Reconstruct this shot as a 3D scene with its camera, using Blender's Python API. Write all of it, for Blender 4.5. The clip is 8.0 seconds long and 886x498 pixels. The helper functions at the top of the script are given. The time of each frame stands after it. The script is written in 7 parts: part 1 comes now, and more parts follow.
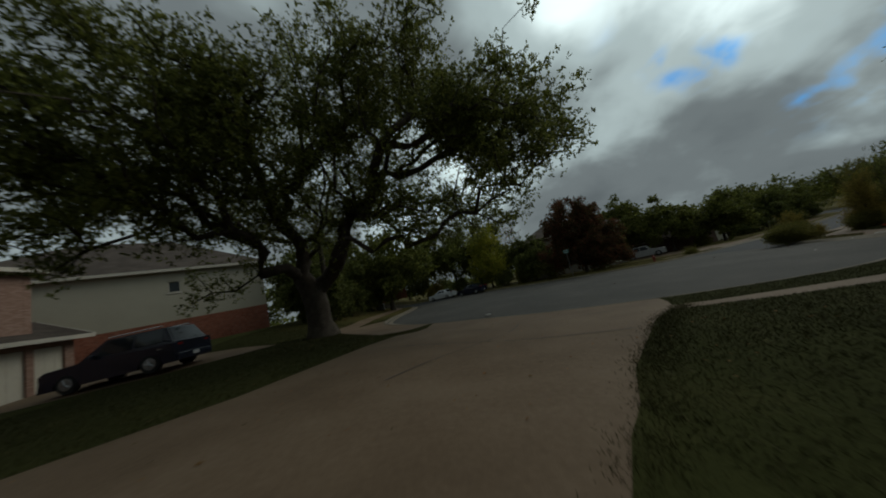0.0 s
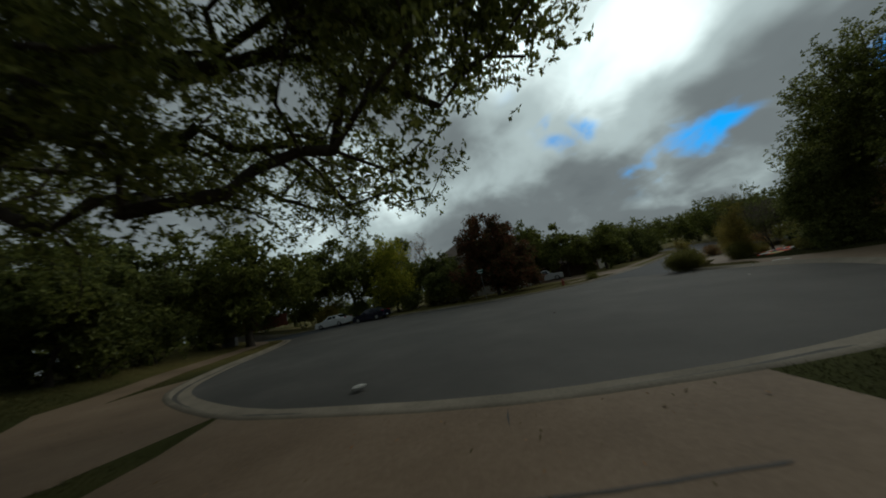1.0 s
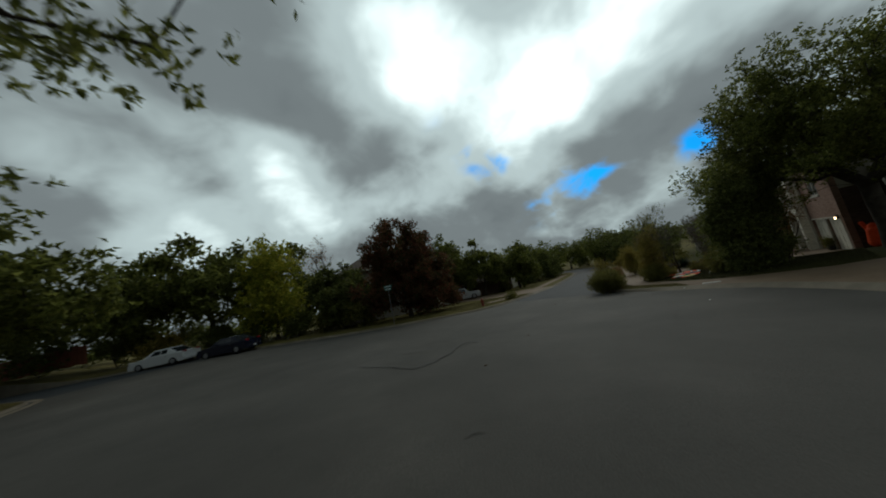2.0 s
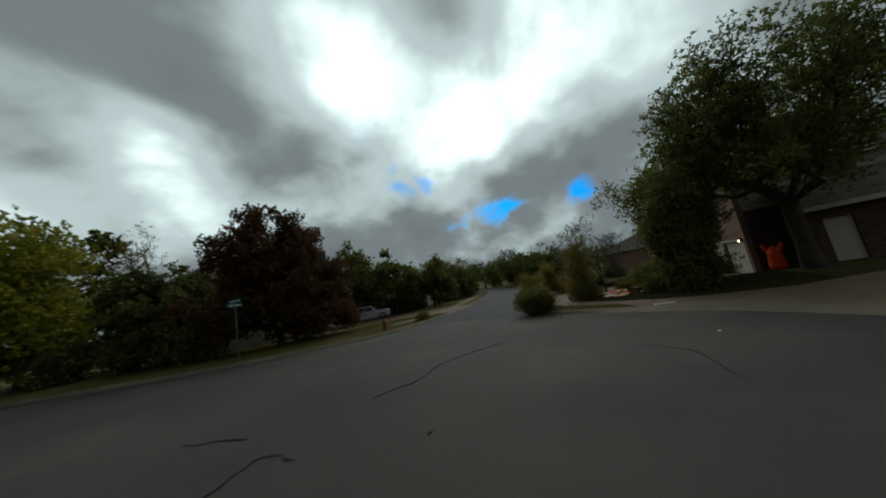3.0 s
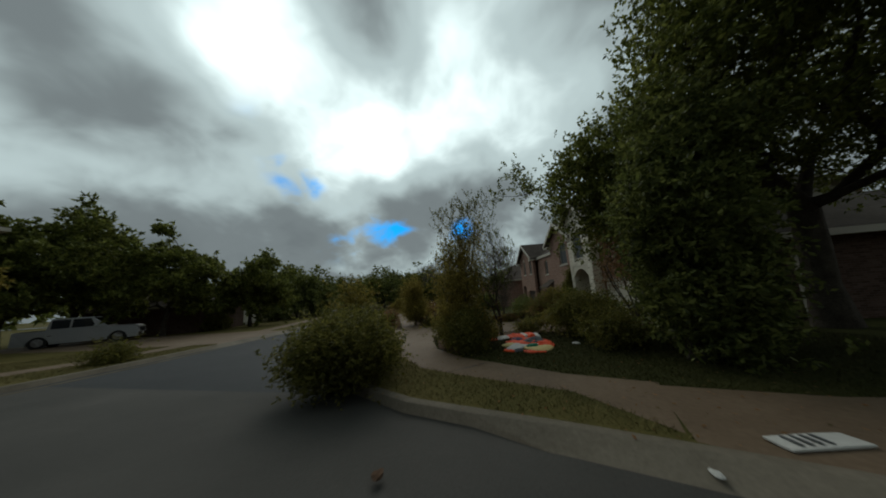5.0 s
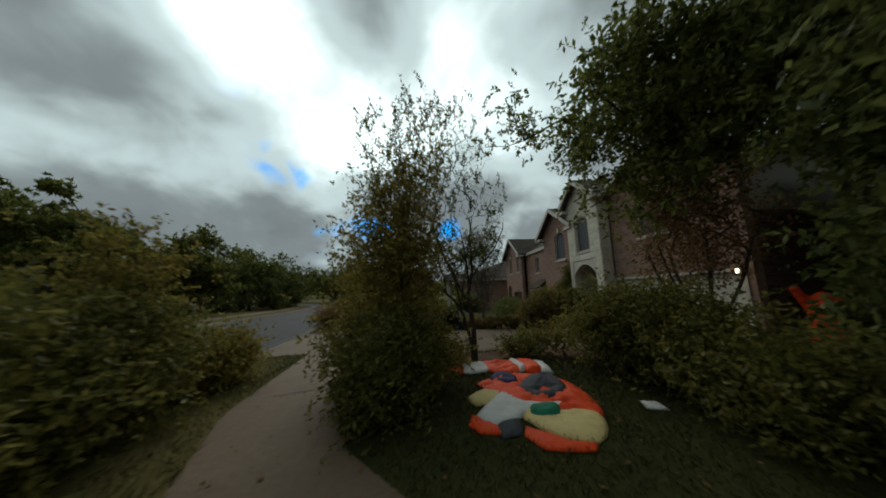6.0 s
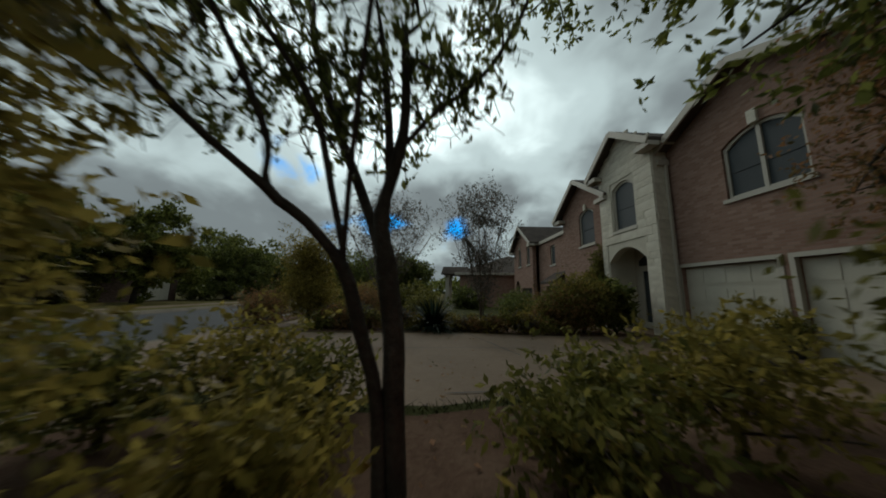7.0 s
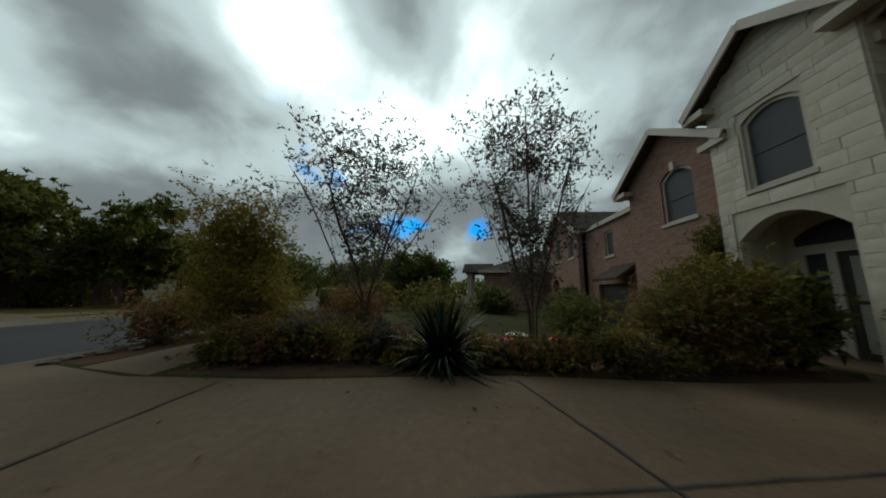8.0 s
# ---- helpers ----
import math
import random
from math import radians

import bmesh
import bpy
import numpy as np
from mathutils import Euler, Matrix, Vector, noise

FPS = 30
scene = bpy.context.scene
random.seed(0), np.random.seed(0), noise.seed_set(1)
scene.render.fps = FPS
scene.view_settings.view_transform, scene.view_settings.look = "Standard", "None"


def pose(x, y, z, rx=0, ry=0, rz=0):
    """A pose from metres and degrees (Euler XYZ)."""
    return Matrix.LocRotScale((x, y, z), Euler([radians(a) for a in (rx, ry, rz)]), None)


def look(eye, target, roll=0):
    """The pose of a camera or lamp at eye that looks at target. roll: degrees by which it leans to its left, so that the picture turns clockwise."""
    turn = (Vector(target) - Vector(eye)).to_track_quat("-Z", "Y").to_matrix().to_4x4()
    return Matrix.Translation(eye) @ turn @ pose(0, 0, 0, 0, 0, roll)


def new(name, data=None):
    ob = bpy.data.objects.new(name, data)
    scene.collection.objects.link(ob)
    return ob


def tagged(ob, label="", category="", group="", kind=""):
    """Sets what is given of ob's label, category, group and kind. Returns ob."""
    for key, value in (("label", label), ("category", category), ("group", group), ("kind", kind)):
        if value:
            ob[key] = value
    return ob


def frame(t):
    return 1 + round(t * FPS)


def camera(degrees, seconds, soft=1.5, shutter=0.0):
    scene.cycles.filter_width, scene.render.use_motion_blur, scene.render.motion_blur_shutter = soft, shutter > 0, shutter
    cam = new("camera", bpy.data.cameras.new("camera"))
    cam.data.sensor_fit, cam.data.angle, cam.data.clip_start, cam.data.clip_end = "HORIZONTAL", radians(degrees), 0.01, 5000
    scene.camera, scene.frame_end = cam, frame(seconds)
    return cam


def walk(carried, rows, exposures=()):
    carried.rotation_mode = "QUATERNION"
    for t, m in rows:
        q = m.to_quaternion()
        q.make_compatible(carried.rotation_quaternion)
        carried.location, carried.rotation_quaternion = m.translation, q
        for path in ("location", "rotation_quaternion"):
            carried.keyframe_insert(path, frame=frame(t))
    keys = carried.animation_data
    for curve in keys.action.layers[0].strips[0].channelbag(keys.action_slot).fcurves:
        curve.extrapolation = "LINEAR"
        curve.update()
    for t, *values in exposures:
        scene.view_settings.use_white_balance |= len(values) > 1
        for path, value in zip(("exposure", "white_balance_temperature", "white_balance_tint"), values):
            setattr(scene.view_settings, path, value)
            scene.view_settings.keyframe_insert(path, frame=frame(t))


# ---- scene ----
from mathutils.geometry import delaunay_2d_cdt

cam = camera(116.87, 8.0, 1.8, 0.2)
ROWS = [
    (0.0, -0.277, -0.300, 3.019, 0.58, 8.49, 13.69),
    (0.5, 0.337, 2.758, 3.002, -8.60, 8.48, 13.54),
    (1.0, 1.433, 5.794, 3.002, -18.50, 8.41, 13.15),
    (1.5, 2.828, 8.036, 3.044, -26.67, 8.23, 12.78),
    (2.0, 4.733, 10.254, 2.993, -35.73, 7.96, 12.31),
    (2.5, 6.908, 12.157, 2.829, -44.50, 7.87, 11.68),
    (3.0, 9.308, 13.634, 2.603, -52.99, 8.15, 10.82),
    (3.5, 11.916, 14.765, 2.387, -61.18, 8.63, 9.61),
    (4.0, 14.463, 15.505, 2.169, -68.71, 9.11, 7.82),
    (4.5, 16.824, 15.778, 2.024, -74.43, 9.39, 5.82),
    (5.0, 19.127, 15.851, 1.929, -78.44, 9.35, 3.94),
    (5.5, 21.352, 15.887, 1.831, -80.81, 9.19, 2.34),
    (6.0, 23.444, 15.738, 1.630, -81.94, 9.16, 0.99),
    (6.5, 25.429, 15.555, 1.409, -81.93, 9.23, -0.10),
    (7.0, 27.212, 15.531, 1.259, -80.82, 8.80, -1.01),
    (7.5, 29.028, 15.707, 1.166, -78.77, 8.98, -1.00),
    (8.0, 30.777, 16.038, 1.202, -76.16, 9.04, -0.84),
]
walk(cam, [(t, pose(x, y, z, 90 + pitch, roll, yaw)) for t, x, y, z, yaw, pitch, roll in ROWS],
     [(0.0, -0.25), (1.2, -0.15), (2.2, 0.0), (5.0, 0.0), (6.4, 0.3), (7.0, 0.14), (8.0, 0.12)])

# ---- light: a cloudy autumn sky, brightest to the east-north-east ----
class Graph:
    """Short hand for building node trees."""

    def __init__(self, tree):
        self.tree = tree
        tree.nodes.clear()

    def add(self, kind, inputs=(), out=0, **props):
        n = self.tree.nodes.new(kind)
        if "operation" in props:
            n.operation = props["operation"]
        if "use_clamp" in props:
            n.use_clamp = props["use_clamp"]
        if "data_type" in props:
            n.data_type, n.blend_type = props["data_type"], props["blend_type"]
        if "interpolation_type" in props:
            n.interpolation_type = props["interpolation_type"]
        if "sky_type" in props:
            n.sky_type, n.sun_disc = props["sky_type"], props["sun_disc"]
            n.sun_elevation, n.sun_rotation = props["sun_elevation"], props["sun_rotation"]
        for key, v in dict(inputs).items():
            s = n.inputs[key]
            if isinstance(v, bpy.types.NodeSocket):
                self.tree.links.new(v, s)
            else:
                s.default_value = v
        return n.outputs[out]

    def end(self, shader, kind="ShaderNodeOutputMaterial"):
        self.tree.links.new(shader, self.tree.nodes.new(kind).inputs[0])

    def math(self, op, a, b=0.0, c=0.0, clamp=False):
        return self.add("ShaderNodeMath", {0: a, 1: b, 2: c}, operation=op, use_clamp=clamp)

    def vmath(self, op, a, b=(0, 0, 0), out=0):
        return self.add("ShaderNodeVectorMath", {0: a, 1: b}, out=out, operation=op)

    def noise(self, vec, scale, detail=4.0, rough=0.55, out=0, dist=0.0):
        return self.add("ShaderNodeTexNoise", {"Vector": vec, "Scale": scale, "Detail": detail, "Roughness": rough, "Distortion": dist}, out=out)

    def ramp(self, fac, stops, interp="LINEAR"):
        n = self.tree.nodes.new("ShaderNodeValToRGB")
        n.color_ramp.interpolation = interp
        el = n.color_ramp.elements
        while len(el) < len(stops):
            el.new(0.5)
        for e, (p, c) in zip(el, stops):
            e.position = p
            e.color = (*c, 1) if len(c) == 3 else c
        self.tree.links.new(fac, n.inputs[0])
        return n.outputs[0]

    def mix(self, fac, a, b, mode="MIX"):
        return self.add("ShaderNodeMix", {0: fac, 6: a, 7: b}, out=2, data_type="RGBA", blend_type=mode)

    def step(self, v, lo, hi):
        return self.add("ShaderNodeMapRange", {0: v, 1: lo, 2: hi}, interpolation_type="SMOOTHSTEP")


def heading(az, el):
    a, e = radians(az), radians(el)
    return (math.sin(a) * math.cos(e), math.cos(a) * math.cos(e), math.sin(e))


SUN_AZ, SUN_EL = 66.0, 38.0
world = bpy.data.worlds.new("cloudy_sky")
scene.world = world
world.use_nodes = True
wg = Graph(world.node_tree)
sky = wg.add("ShaderNodeTexSky", sky_type="NISHITA", sun_disc=False, sun_elevation=radians(SUN_EL), sun_rotation=radians(SUN_AZ))
way = wg.vmath("NORMALIZE", wg.add("ShaderNodeTexCoord", out=0))
sep = wg.tree.nodes.new("ShaderNodeSeparateXYZ")
wg.tree.links.new(way, sep.inputs[0])
up = wg.math("MAXIMUM", sep.outputs[2], 0.0)
flat = wg.add("ShaderNodeCombineXYZ", {0: wg.math("DIVIDE", sep.outputs[0], wg.math("ADD", up, 0.55)),
                                       1: wg.math("DIVIDE", sep.outputs[1], wg.math("ADD", up, 0.55)), 2: 3.7})


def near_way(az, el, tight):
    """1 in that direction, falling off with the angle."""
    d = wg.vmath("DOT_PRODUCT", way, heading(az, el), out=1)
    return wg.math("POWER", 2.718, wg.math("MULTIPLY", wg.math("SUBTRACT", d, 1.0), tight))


big = wg.noise(flat, 1.5, 2.0, 0.45, dist=0.5)
mid = wg.noise(flat, 3.2, 3.0, 0.5, dist=0.4)
fine = wg.noise(flat, 8.0, 3.0, 0.5, dist=0.3)
body = wg.math("ADD", wg.math("ADD", wg.math("MULTIPLY", big, 0.42), wg.math("MULTIPLY", mid, 0.38)), wg.math("MULTIPLY", fine, 0.2))
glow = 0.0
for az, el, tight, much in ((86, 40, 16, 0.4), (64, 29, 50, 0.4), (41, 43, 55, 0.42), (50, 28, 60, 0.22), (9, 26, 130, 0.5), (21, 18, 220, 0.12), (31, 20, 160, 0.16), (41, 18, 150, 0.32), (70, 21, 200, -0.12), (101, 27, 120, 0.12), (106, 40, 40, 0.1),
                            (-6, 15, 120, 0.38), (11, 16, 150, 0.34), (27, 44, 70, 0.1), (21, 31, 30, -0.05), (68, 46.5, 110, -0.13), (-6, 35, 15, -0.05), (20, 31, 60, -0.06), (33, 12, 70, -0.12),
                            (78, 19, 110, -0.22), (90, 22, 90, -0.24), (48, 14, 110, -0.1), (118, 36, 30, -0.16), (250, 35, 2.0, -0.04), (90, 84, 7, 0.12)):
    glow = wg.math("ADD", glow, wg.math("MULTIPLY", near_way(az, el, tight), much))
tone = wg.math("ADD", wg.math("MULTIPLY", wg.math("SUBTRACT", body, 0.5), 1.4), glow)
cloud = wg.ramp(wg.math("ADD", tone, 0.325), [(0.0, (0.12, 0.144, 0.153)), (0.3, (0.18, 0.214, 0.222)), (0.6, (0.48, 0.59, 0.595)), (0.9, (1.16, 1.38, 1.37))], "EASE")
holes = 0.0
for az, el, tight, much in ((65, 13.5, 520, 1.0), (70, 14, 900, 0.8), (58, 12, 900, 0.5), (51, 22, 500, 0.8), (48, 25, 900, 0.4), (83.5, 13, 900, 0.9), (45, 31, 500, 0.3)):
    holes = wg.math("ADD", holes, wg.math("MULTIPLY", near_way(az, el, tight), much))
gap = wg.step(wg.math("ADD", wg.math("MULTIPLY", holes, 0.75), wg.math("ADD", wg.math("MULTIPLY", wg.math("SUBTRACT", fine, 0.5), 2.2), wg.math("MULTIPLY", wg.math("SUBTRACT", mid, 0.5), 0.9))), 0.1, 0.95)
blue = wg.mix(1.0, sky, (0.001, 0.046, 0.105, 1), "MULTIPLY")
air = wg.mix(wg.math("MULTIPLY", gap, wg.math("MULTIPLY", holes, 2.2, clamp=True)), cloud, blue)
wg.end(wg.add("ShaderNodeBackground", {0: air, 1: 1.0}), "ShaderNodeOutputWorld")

sun = new("sun", bpy.data.lights.new("sun", "SUN"))
sun.data.energy, sun.data.angle, sun.data.color = 0.65, radians(40), (1.0, 0.92, 0.8)
sun.matrix_world = look(Vector(heading(SUN_AZ, SUN_EL)) * 50, (0, 0, 0))


# ---- materials ----
def coloured(name, stops, scale=2.0, rough=0.85, bump=0.2, fine=25.0, space="Object", metal=0.0, spec=0.5, islands=0.0, thin=0.0):
    """A surface whose colour wanders between the stops at two scales, with fine relief."""
    m = bpy.data.materials.new(name)
    m.use_nodes = True
    g = Graph(m.node_tree)
    if space == "World":
        v = g.add("ShaderNodeNewGeometry", out=0)
    else:
        v = g.add("ShaderNodeTexCoord", out=3)
    n1, n2 = g.noise(v, scale, 5.0, 0.6), g.noise(v, fine, 4.0, 0.65)
    f = g.math("ADD", g.math("MULTIPLY", n1, 0.65), g.math("MULTIPLY", n2, 0.35))
    if islands:
        rnd = g.add("ShaderNodeNewGeometry", out=8)
        orn = g.add("ShaderNodeObjectInfo", out=5)
        f = g.math("ADD", f, g.math("MULTIPLY", g.math("SUBTRACT", g.math("FRACT", g.math("ADD", rnd, orn)), 0.5), islands))
    k = len(stops)
    col = g.ramp(f, [(0.28 + 0.44 * i / max(k - 1, 1), c) for i, c in enumerate(stops)])
    ins = {"Base Color": col, "Roughness": rough, "Metallic": metal, "Specular IOR Level": spec}
    if bump:
        ins["Normal"] = g.add("ShaderNodeBump", {"Strength": bump, "Distance": 0.02, "Height": n2})
    sh = g.add("ShaderNodeBsdfPrincipled", ins)
    if thin:
        tr = g.add("ShaderNodeBsdfTranslucent", {0: col})
        sh = g.add("ShaderNodeMixShader", {0: thin, 1: sh, 2: tr})
    g.end(sh)
    return m


def glassy(name, tint=(0.02, 0.025, 0.03), rough=0.06):
    m = bpy.data.materials.new(name)
    m.use_nodes = True
    b = m.node_tree.nodes["Principled BSDF"]
    b.inputs["Base Color"].default_value = (*tint, 1)
    b.inputs["Roughness"].default_value = rough
    return m


def bricked(name, stops, mortar, width=0.2, height=0.067):
    m = bpy.data.materials.new(name)
    m.use_nodes = True
    g = Graph(m.node_tree)
    p = g.add("ShaderNodeTexCoord", out=3)
    s = g.tree.nodes.new("ShaderNodeSeparateXYZ")
    g.tree.links.new(p, s.inputs[0])
    uv = g.add("ShaderNodeCombineXYZ", {0: g.math("ADD", s.outputs[0], s.outputs[1]), 1: s.outputs[2], 2: 0.0})
    n = g.tree.nodes.new("ShaderNodeTexBrick")
    g.tree.links.new(uv, n.inputs[0])
    n.inputs["Scale"].default_value = 1.0
    n.inputs["Brick Width"].default_value = width
    n.inputs["Row Height"].default_value = height
    n.inputs["Mortar Size"].default_value = 0.006
    n.inputs["Mortar Smooth"].default_value = 0.3
    n.inputs["Color1"].default_value = (0, 0, 0, 1)
    n.inputs["Color2"].default_value = (1, 1, 1, 1)
    n.inputs["Mortar"].default_value = (0.5, 0.5, 0.5, 1)
    stain = g.noise(p, 0.7, 4.0, 0.6)
    f = g.math("ADD", g.math("MULTIPLY", n.outputs[0], 0.45), g.math("MULTIPLY", stain, 0.55))
    col = g.ramp(f, [(0.2 + 0.6 * i / (len(stops) - 1), c) for i, c in enumerate(stops)])
    col = g.mix(n.outputs[1], col, (*mortar, 1))
    grain = g.noise(p, 60.0, 3.0)
    hgt = g.math("SUBTRACT", g.math("MULTIPLY", grain, 0.3), n.outputs[1])
    nor = g.add("ShaderNodeBump", {"Strength": 0.5, "Distance": 0.008, "Height": hgt})
    sh = g.add("ShaderNodeBsdfPrincipled", {"Base Color": col, "Roughness": 0.9, "Specular IOR Level": 0.12, "Normal": nor})
    g.end(sh)
    return m


M_ASPHALT = coloured("old_asphalt", [(0.032, 0.0305, 0.027), (0.05, 0.0475, 0.042), (0.065, 0.061, 0.054), (0.094, 0.088, 0.077)], 0.35, 0.8, 0.5, 40, "World", spec=0.2)
M_ASPHALT_NEW = coloured("dark_asphalt", [(0.026, 0.029, 0.032), (0.042, 0.045, 0.048)], 0.4, 0.8, 0.5, 45, "World", spec=0.2)
M_CONCRETE = coloured("worn_concrete", [(0.09, 0.06, 0.036), (0.138, 0.095, 0.06), (0.186, 0.134, 0.09)], 0.55, 0.75, 0.25, 14, "World", spec=0.2)
M_KERB = coloured("kerb_concrete", [(0.08, 0.068, 0.05), (0.135, 0.115, 0.086), (0.2, 0.172, 0.132)], 0.8, 0.85, 0.3, 18, "World", spec=0.2)
M_BLADE_DRY = coloured("dry_grass_blade", [(0.06, 0.06, 0.018), (0.11, 0.095, 0.032), (0.17, 0.135, 0.055)], 0.5, 0.7, 0.0, 6, "World", islands=0.5, spec=0.06)


def lawn():
    """Lawn ground: green on the near lots, drier and tawny on the verges to the north."""
    m = bpy.data.materials.new("lawn_soil")
    m.use_nodes = True
    g = Graph(m.node_tree)
    v = g.add("ShaderNodeNewGeometry", out=0)
    s = g.tree.nodes.new("ShaderNodeSeparateXYZ")
    g.tree.links.new(v, s.inputs[0])
    n1, n2, n3 = g.noise(v, 0.6, 5.0, 0.6), g.noise(v, 22.0, 4.0, 0.65), g.noise(v, 0.22, 3.0)
    f = g.math("ADD", g.math("MULTIPLY", n1, 0.6), g.math("MULTIPLY", n2, 0.4))
    green = g.ramp(f, [(0.28, (0.024, 0.027, 0.008)), (0.5, (0.038, 0.041, 0.013)), (0.72, (0.06, 0.055, 0.02))])
    tawny = g.ramp(f, [(0.28, (0.055, 0.052, 0.018)), (0.5, (0.1, 0.085, 0.03)), (0.72, (0.15, 0.118, 0.05))])
    dry = g.step(g.math("ADD", s.outputs[1], g.math("MULTIPLY", g.math("SUBTRACT", n3, 0.5), 6.0)), 19.0, 29.0)
    beyond = g.math("SUBTRACT", g.math("SUBTRACT", s.outputs[1], 14.8), g.math("MULTIPLY", g.math("SUBTRACT", s.outputs[0], 23.4), 0.88))
    dry = g.math("MAXIMUM", dry, g.math("MULTIPLY", g.step(beyond, 0.0, 0.8), g.step(s.outputs[0], 20.0, 21.5)))
    nor = g.add("ShaderNodeBump", {"Strength": 0.6, "Distance": 0.03, "Height": n2})
    g.end(g.add("ShaderNodeBsdfPrincipled", {"Base Color": g.mix(dry, green, tawny), "Roughness": 0.95, "Specular IOR Level": 0.04, "Normal": nor}))
    return m


M_GRASS = lawn()
M_BLADE = coloured("grass_blade", [(0.032, 0.032, 0.011), (0.048, 0.047, 0.016), (0.07, 0.064, 0.026)], 0.5, 0.7, 0.0, 6, "World", islands=0.5, spec=0.06)
M_MULCH = coloured("brown_mulch", [(0.042, 0.024, 0.016), (0.09, 0.054, 0.036), (0.144, 0.096, 0.066)], 1.2, 0.95, 0.8, 30, "World", spec=0.05)
M_BARK = coloured("oak_bark", [(0.029, 0.023, 0.018), (0.065, 0.055, 0.043), (0.111, 0.095, 0.078)], 3.0, 0.95, 0.9, 24, spec=0.08)
M_BARK_PALE = coloured("myrtle_bark", [(0.06, 0.042, 0.03), (0.12, 0.09, 0.066), (0.18, 0.14, 0.11)], 3.0, 0.8, 0.4, 24, spec=0.1)
M_OAK = coloured("oak_leaf", [(0.064, 0.076, 0.018), (0.132, 0.15, 0.031), (0.25, 0.262, 0.066)], 0.8, 0.45, 0.0, 5, islands=0.5, thin=0.5, spec=0.12)
M_DARKLEAF = coloured("dark_leaf", [(0.054, 0.066, 0.019), (0.112, 0.13, 0.034), (0.2, 0.216, 0.062)], 0.8, 0.5, 0.0, 5, islands=0.5, thin=0.5, spec=0.12)
M_SAGO = coloured("sago_frond", [(0.013, 0.026, 0.013), (0.026, 0.048, 0.024)], 2.0, 0.5, 0.0, 8, spec=0.2)
M_RED = coloured("red_autumn_leaf", [(0.05, 0.06, 0.021), (0.1, 0.066, 0.029), (0.21, 0.072, 0.042)], 0.5, 0.6, 0.0, 4, islands=0.6, thin=0.5, spec=0.12)
M_YELLOW = coloured("yellow_autumn_leaf", [(0.149, 0.178, 0.024), (0.312, 0.327, 0.039), (0.49, 0.431, 0.059)], 0.7, 0.6, 0.0, 4, islands=0.5, thin=0.5, spec=0.12)
M_OLIVE = coloured("olive_leaf", [(0.132, 0.112, 0.024), (0.25, 0.2, 0.046), (0.38, 0.3, 0.075)], 0.8, 0.6, 0.0, 4, islands=0.5, thin=0.5, spec=0.12)
M_SHRUB = coloured("shrub_leaf", [(0.072, 0.074, 0.018), (0.145, 0.138, 0.032), (0.23, 0.208, 0.056)], 0.9, 0.5, 0.0, 5, islands=0.5, thin=0.5, spec=0.12)
M_RUSSET = coloured("russet_leaf", [(0.092, 0.079, 0.029), (0.198, 0.119, 0.046), (0.29, 0.145, 0.066)], 0.9, 0.6, 0.0, 5, islands=0.6, thin=0.5, spec=0.12)
M_FADED = coloured("faded_leaf", [(0.07, 0.075, 0.055), (0.12, 0.11, 0.085), (0.19, 0.15, 0.13)], 0.9, 0.7, 0.0, 5, islands=0.5, thin=0.5, spec=0.12)
M_BRICK = bricked("pink_brick", [(0.23, 0.132, 0.096), (0.295, 0.18, 0.137), (0.36, 0.238, 0.186)], (0.27, 0.2, 0.165))
M_BRICK_RED = bricked("red_brick", [(0.17, 0.05, 0.03), (0.27, 0.085, 0.05), (0.34, 0.13, 0.085)], (0.24, 0.17, 0.13))
# Brown brick; also stands for shade on the pink house's west wall.
M_BRICK_DARK = bricked("brown_or_shaded_brick", [(0.06, 0.035, 0.026), (0.1, 0.06, 0.045), (0.15, 0.1, 0.08)], (0.13, 0.1, 0.085))
M_STONE = coloured("cream_limestone", [(0.524, 0.479, 0.388), (0.661, 0.61, 0.502), (0.775, 0.73, 0.616)], 1.5, 0.9, 0.5, 16, islands=0.2, spec=0.2)
M_MORTAR = coloured("pale_mortar", [(0.529, 0.483, 0.391), (0.644, 0.598, 0.494)], 3.0, 0.95, 0.4, 30, spec=0.15)
M_SIDING = coloured("beige_siding", [(0.36, 0.33, 0.255), (0.42, 0.385, 0.30)], 0.8, 0.7, 0.1, 12)
# Tan stucco darkened: the shade of walls turned from the bright sky is included.
M_STUCCO = coloured("tan_stucco_shaded", [(0.2, 0.18, 0.145), (0.26, 0.235, 0.19)], 0.6, 0.9, 0.25, 30, spec=0.1)
M_TRIM = coloured("cream_trim_paint", [(0.44, 0.40, 0.33), (0.54, 0.50, 0.42)], 1.0, 0.6, 0.1, 14)
M_GARAGE = coloured("cream_garage_paint", [(0.50, 0.46, 0.37), (0.60, 0.56, 0.46)], 0.7, 0.55, 0.1, 10)
M_SHINGLE = coloured("brown_shingle", [(0.045, 0.036, 0.03), (0.08, 0.065, 0.055), (0.12, 0.10, 0.085)], 1.0, 0.95, 0.7, 9, "World", islands=0.25, spec=0.1)
M_GLASS = glassy("window_glass")
M_SCREEN = coloured("dark_solar_screen", [(0.022, 0.03, 0.033), (0.032, 0.042, 0.046)], 0.5, 0.6, 0.2, 90)
# Dark door wood; also painted-in shade on the neighbour's garage doors.
M_DOOR = coloured("dark_door_wood_or_shade", [(0.02, 0.014, 0.01), (0.04, 0.028, 0.02)], 2.0, 0.5, 0.2, 20)


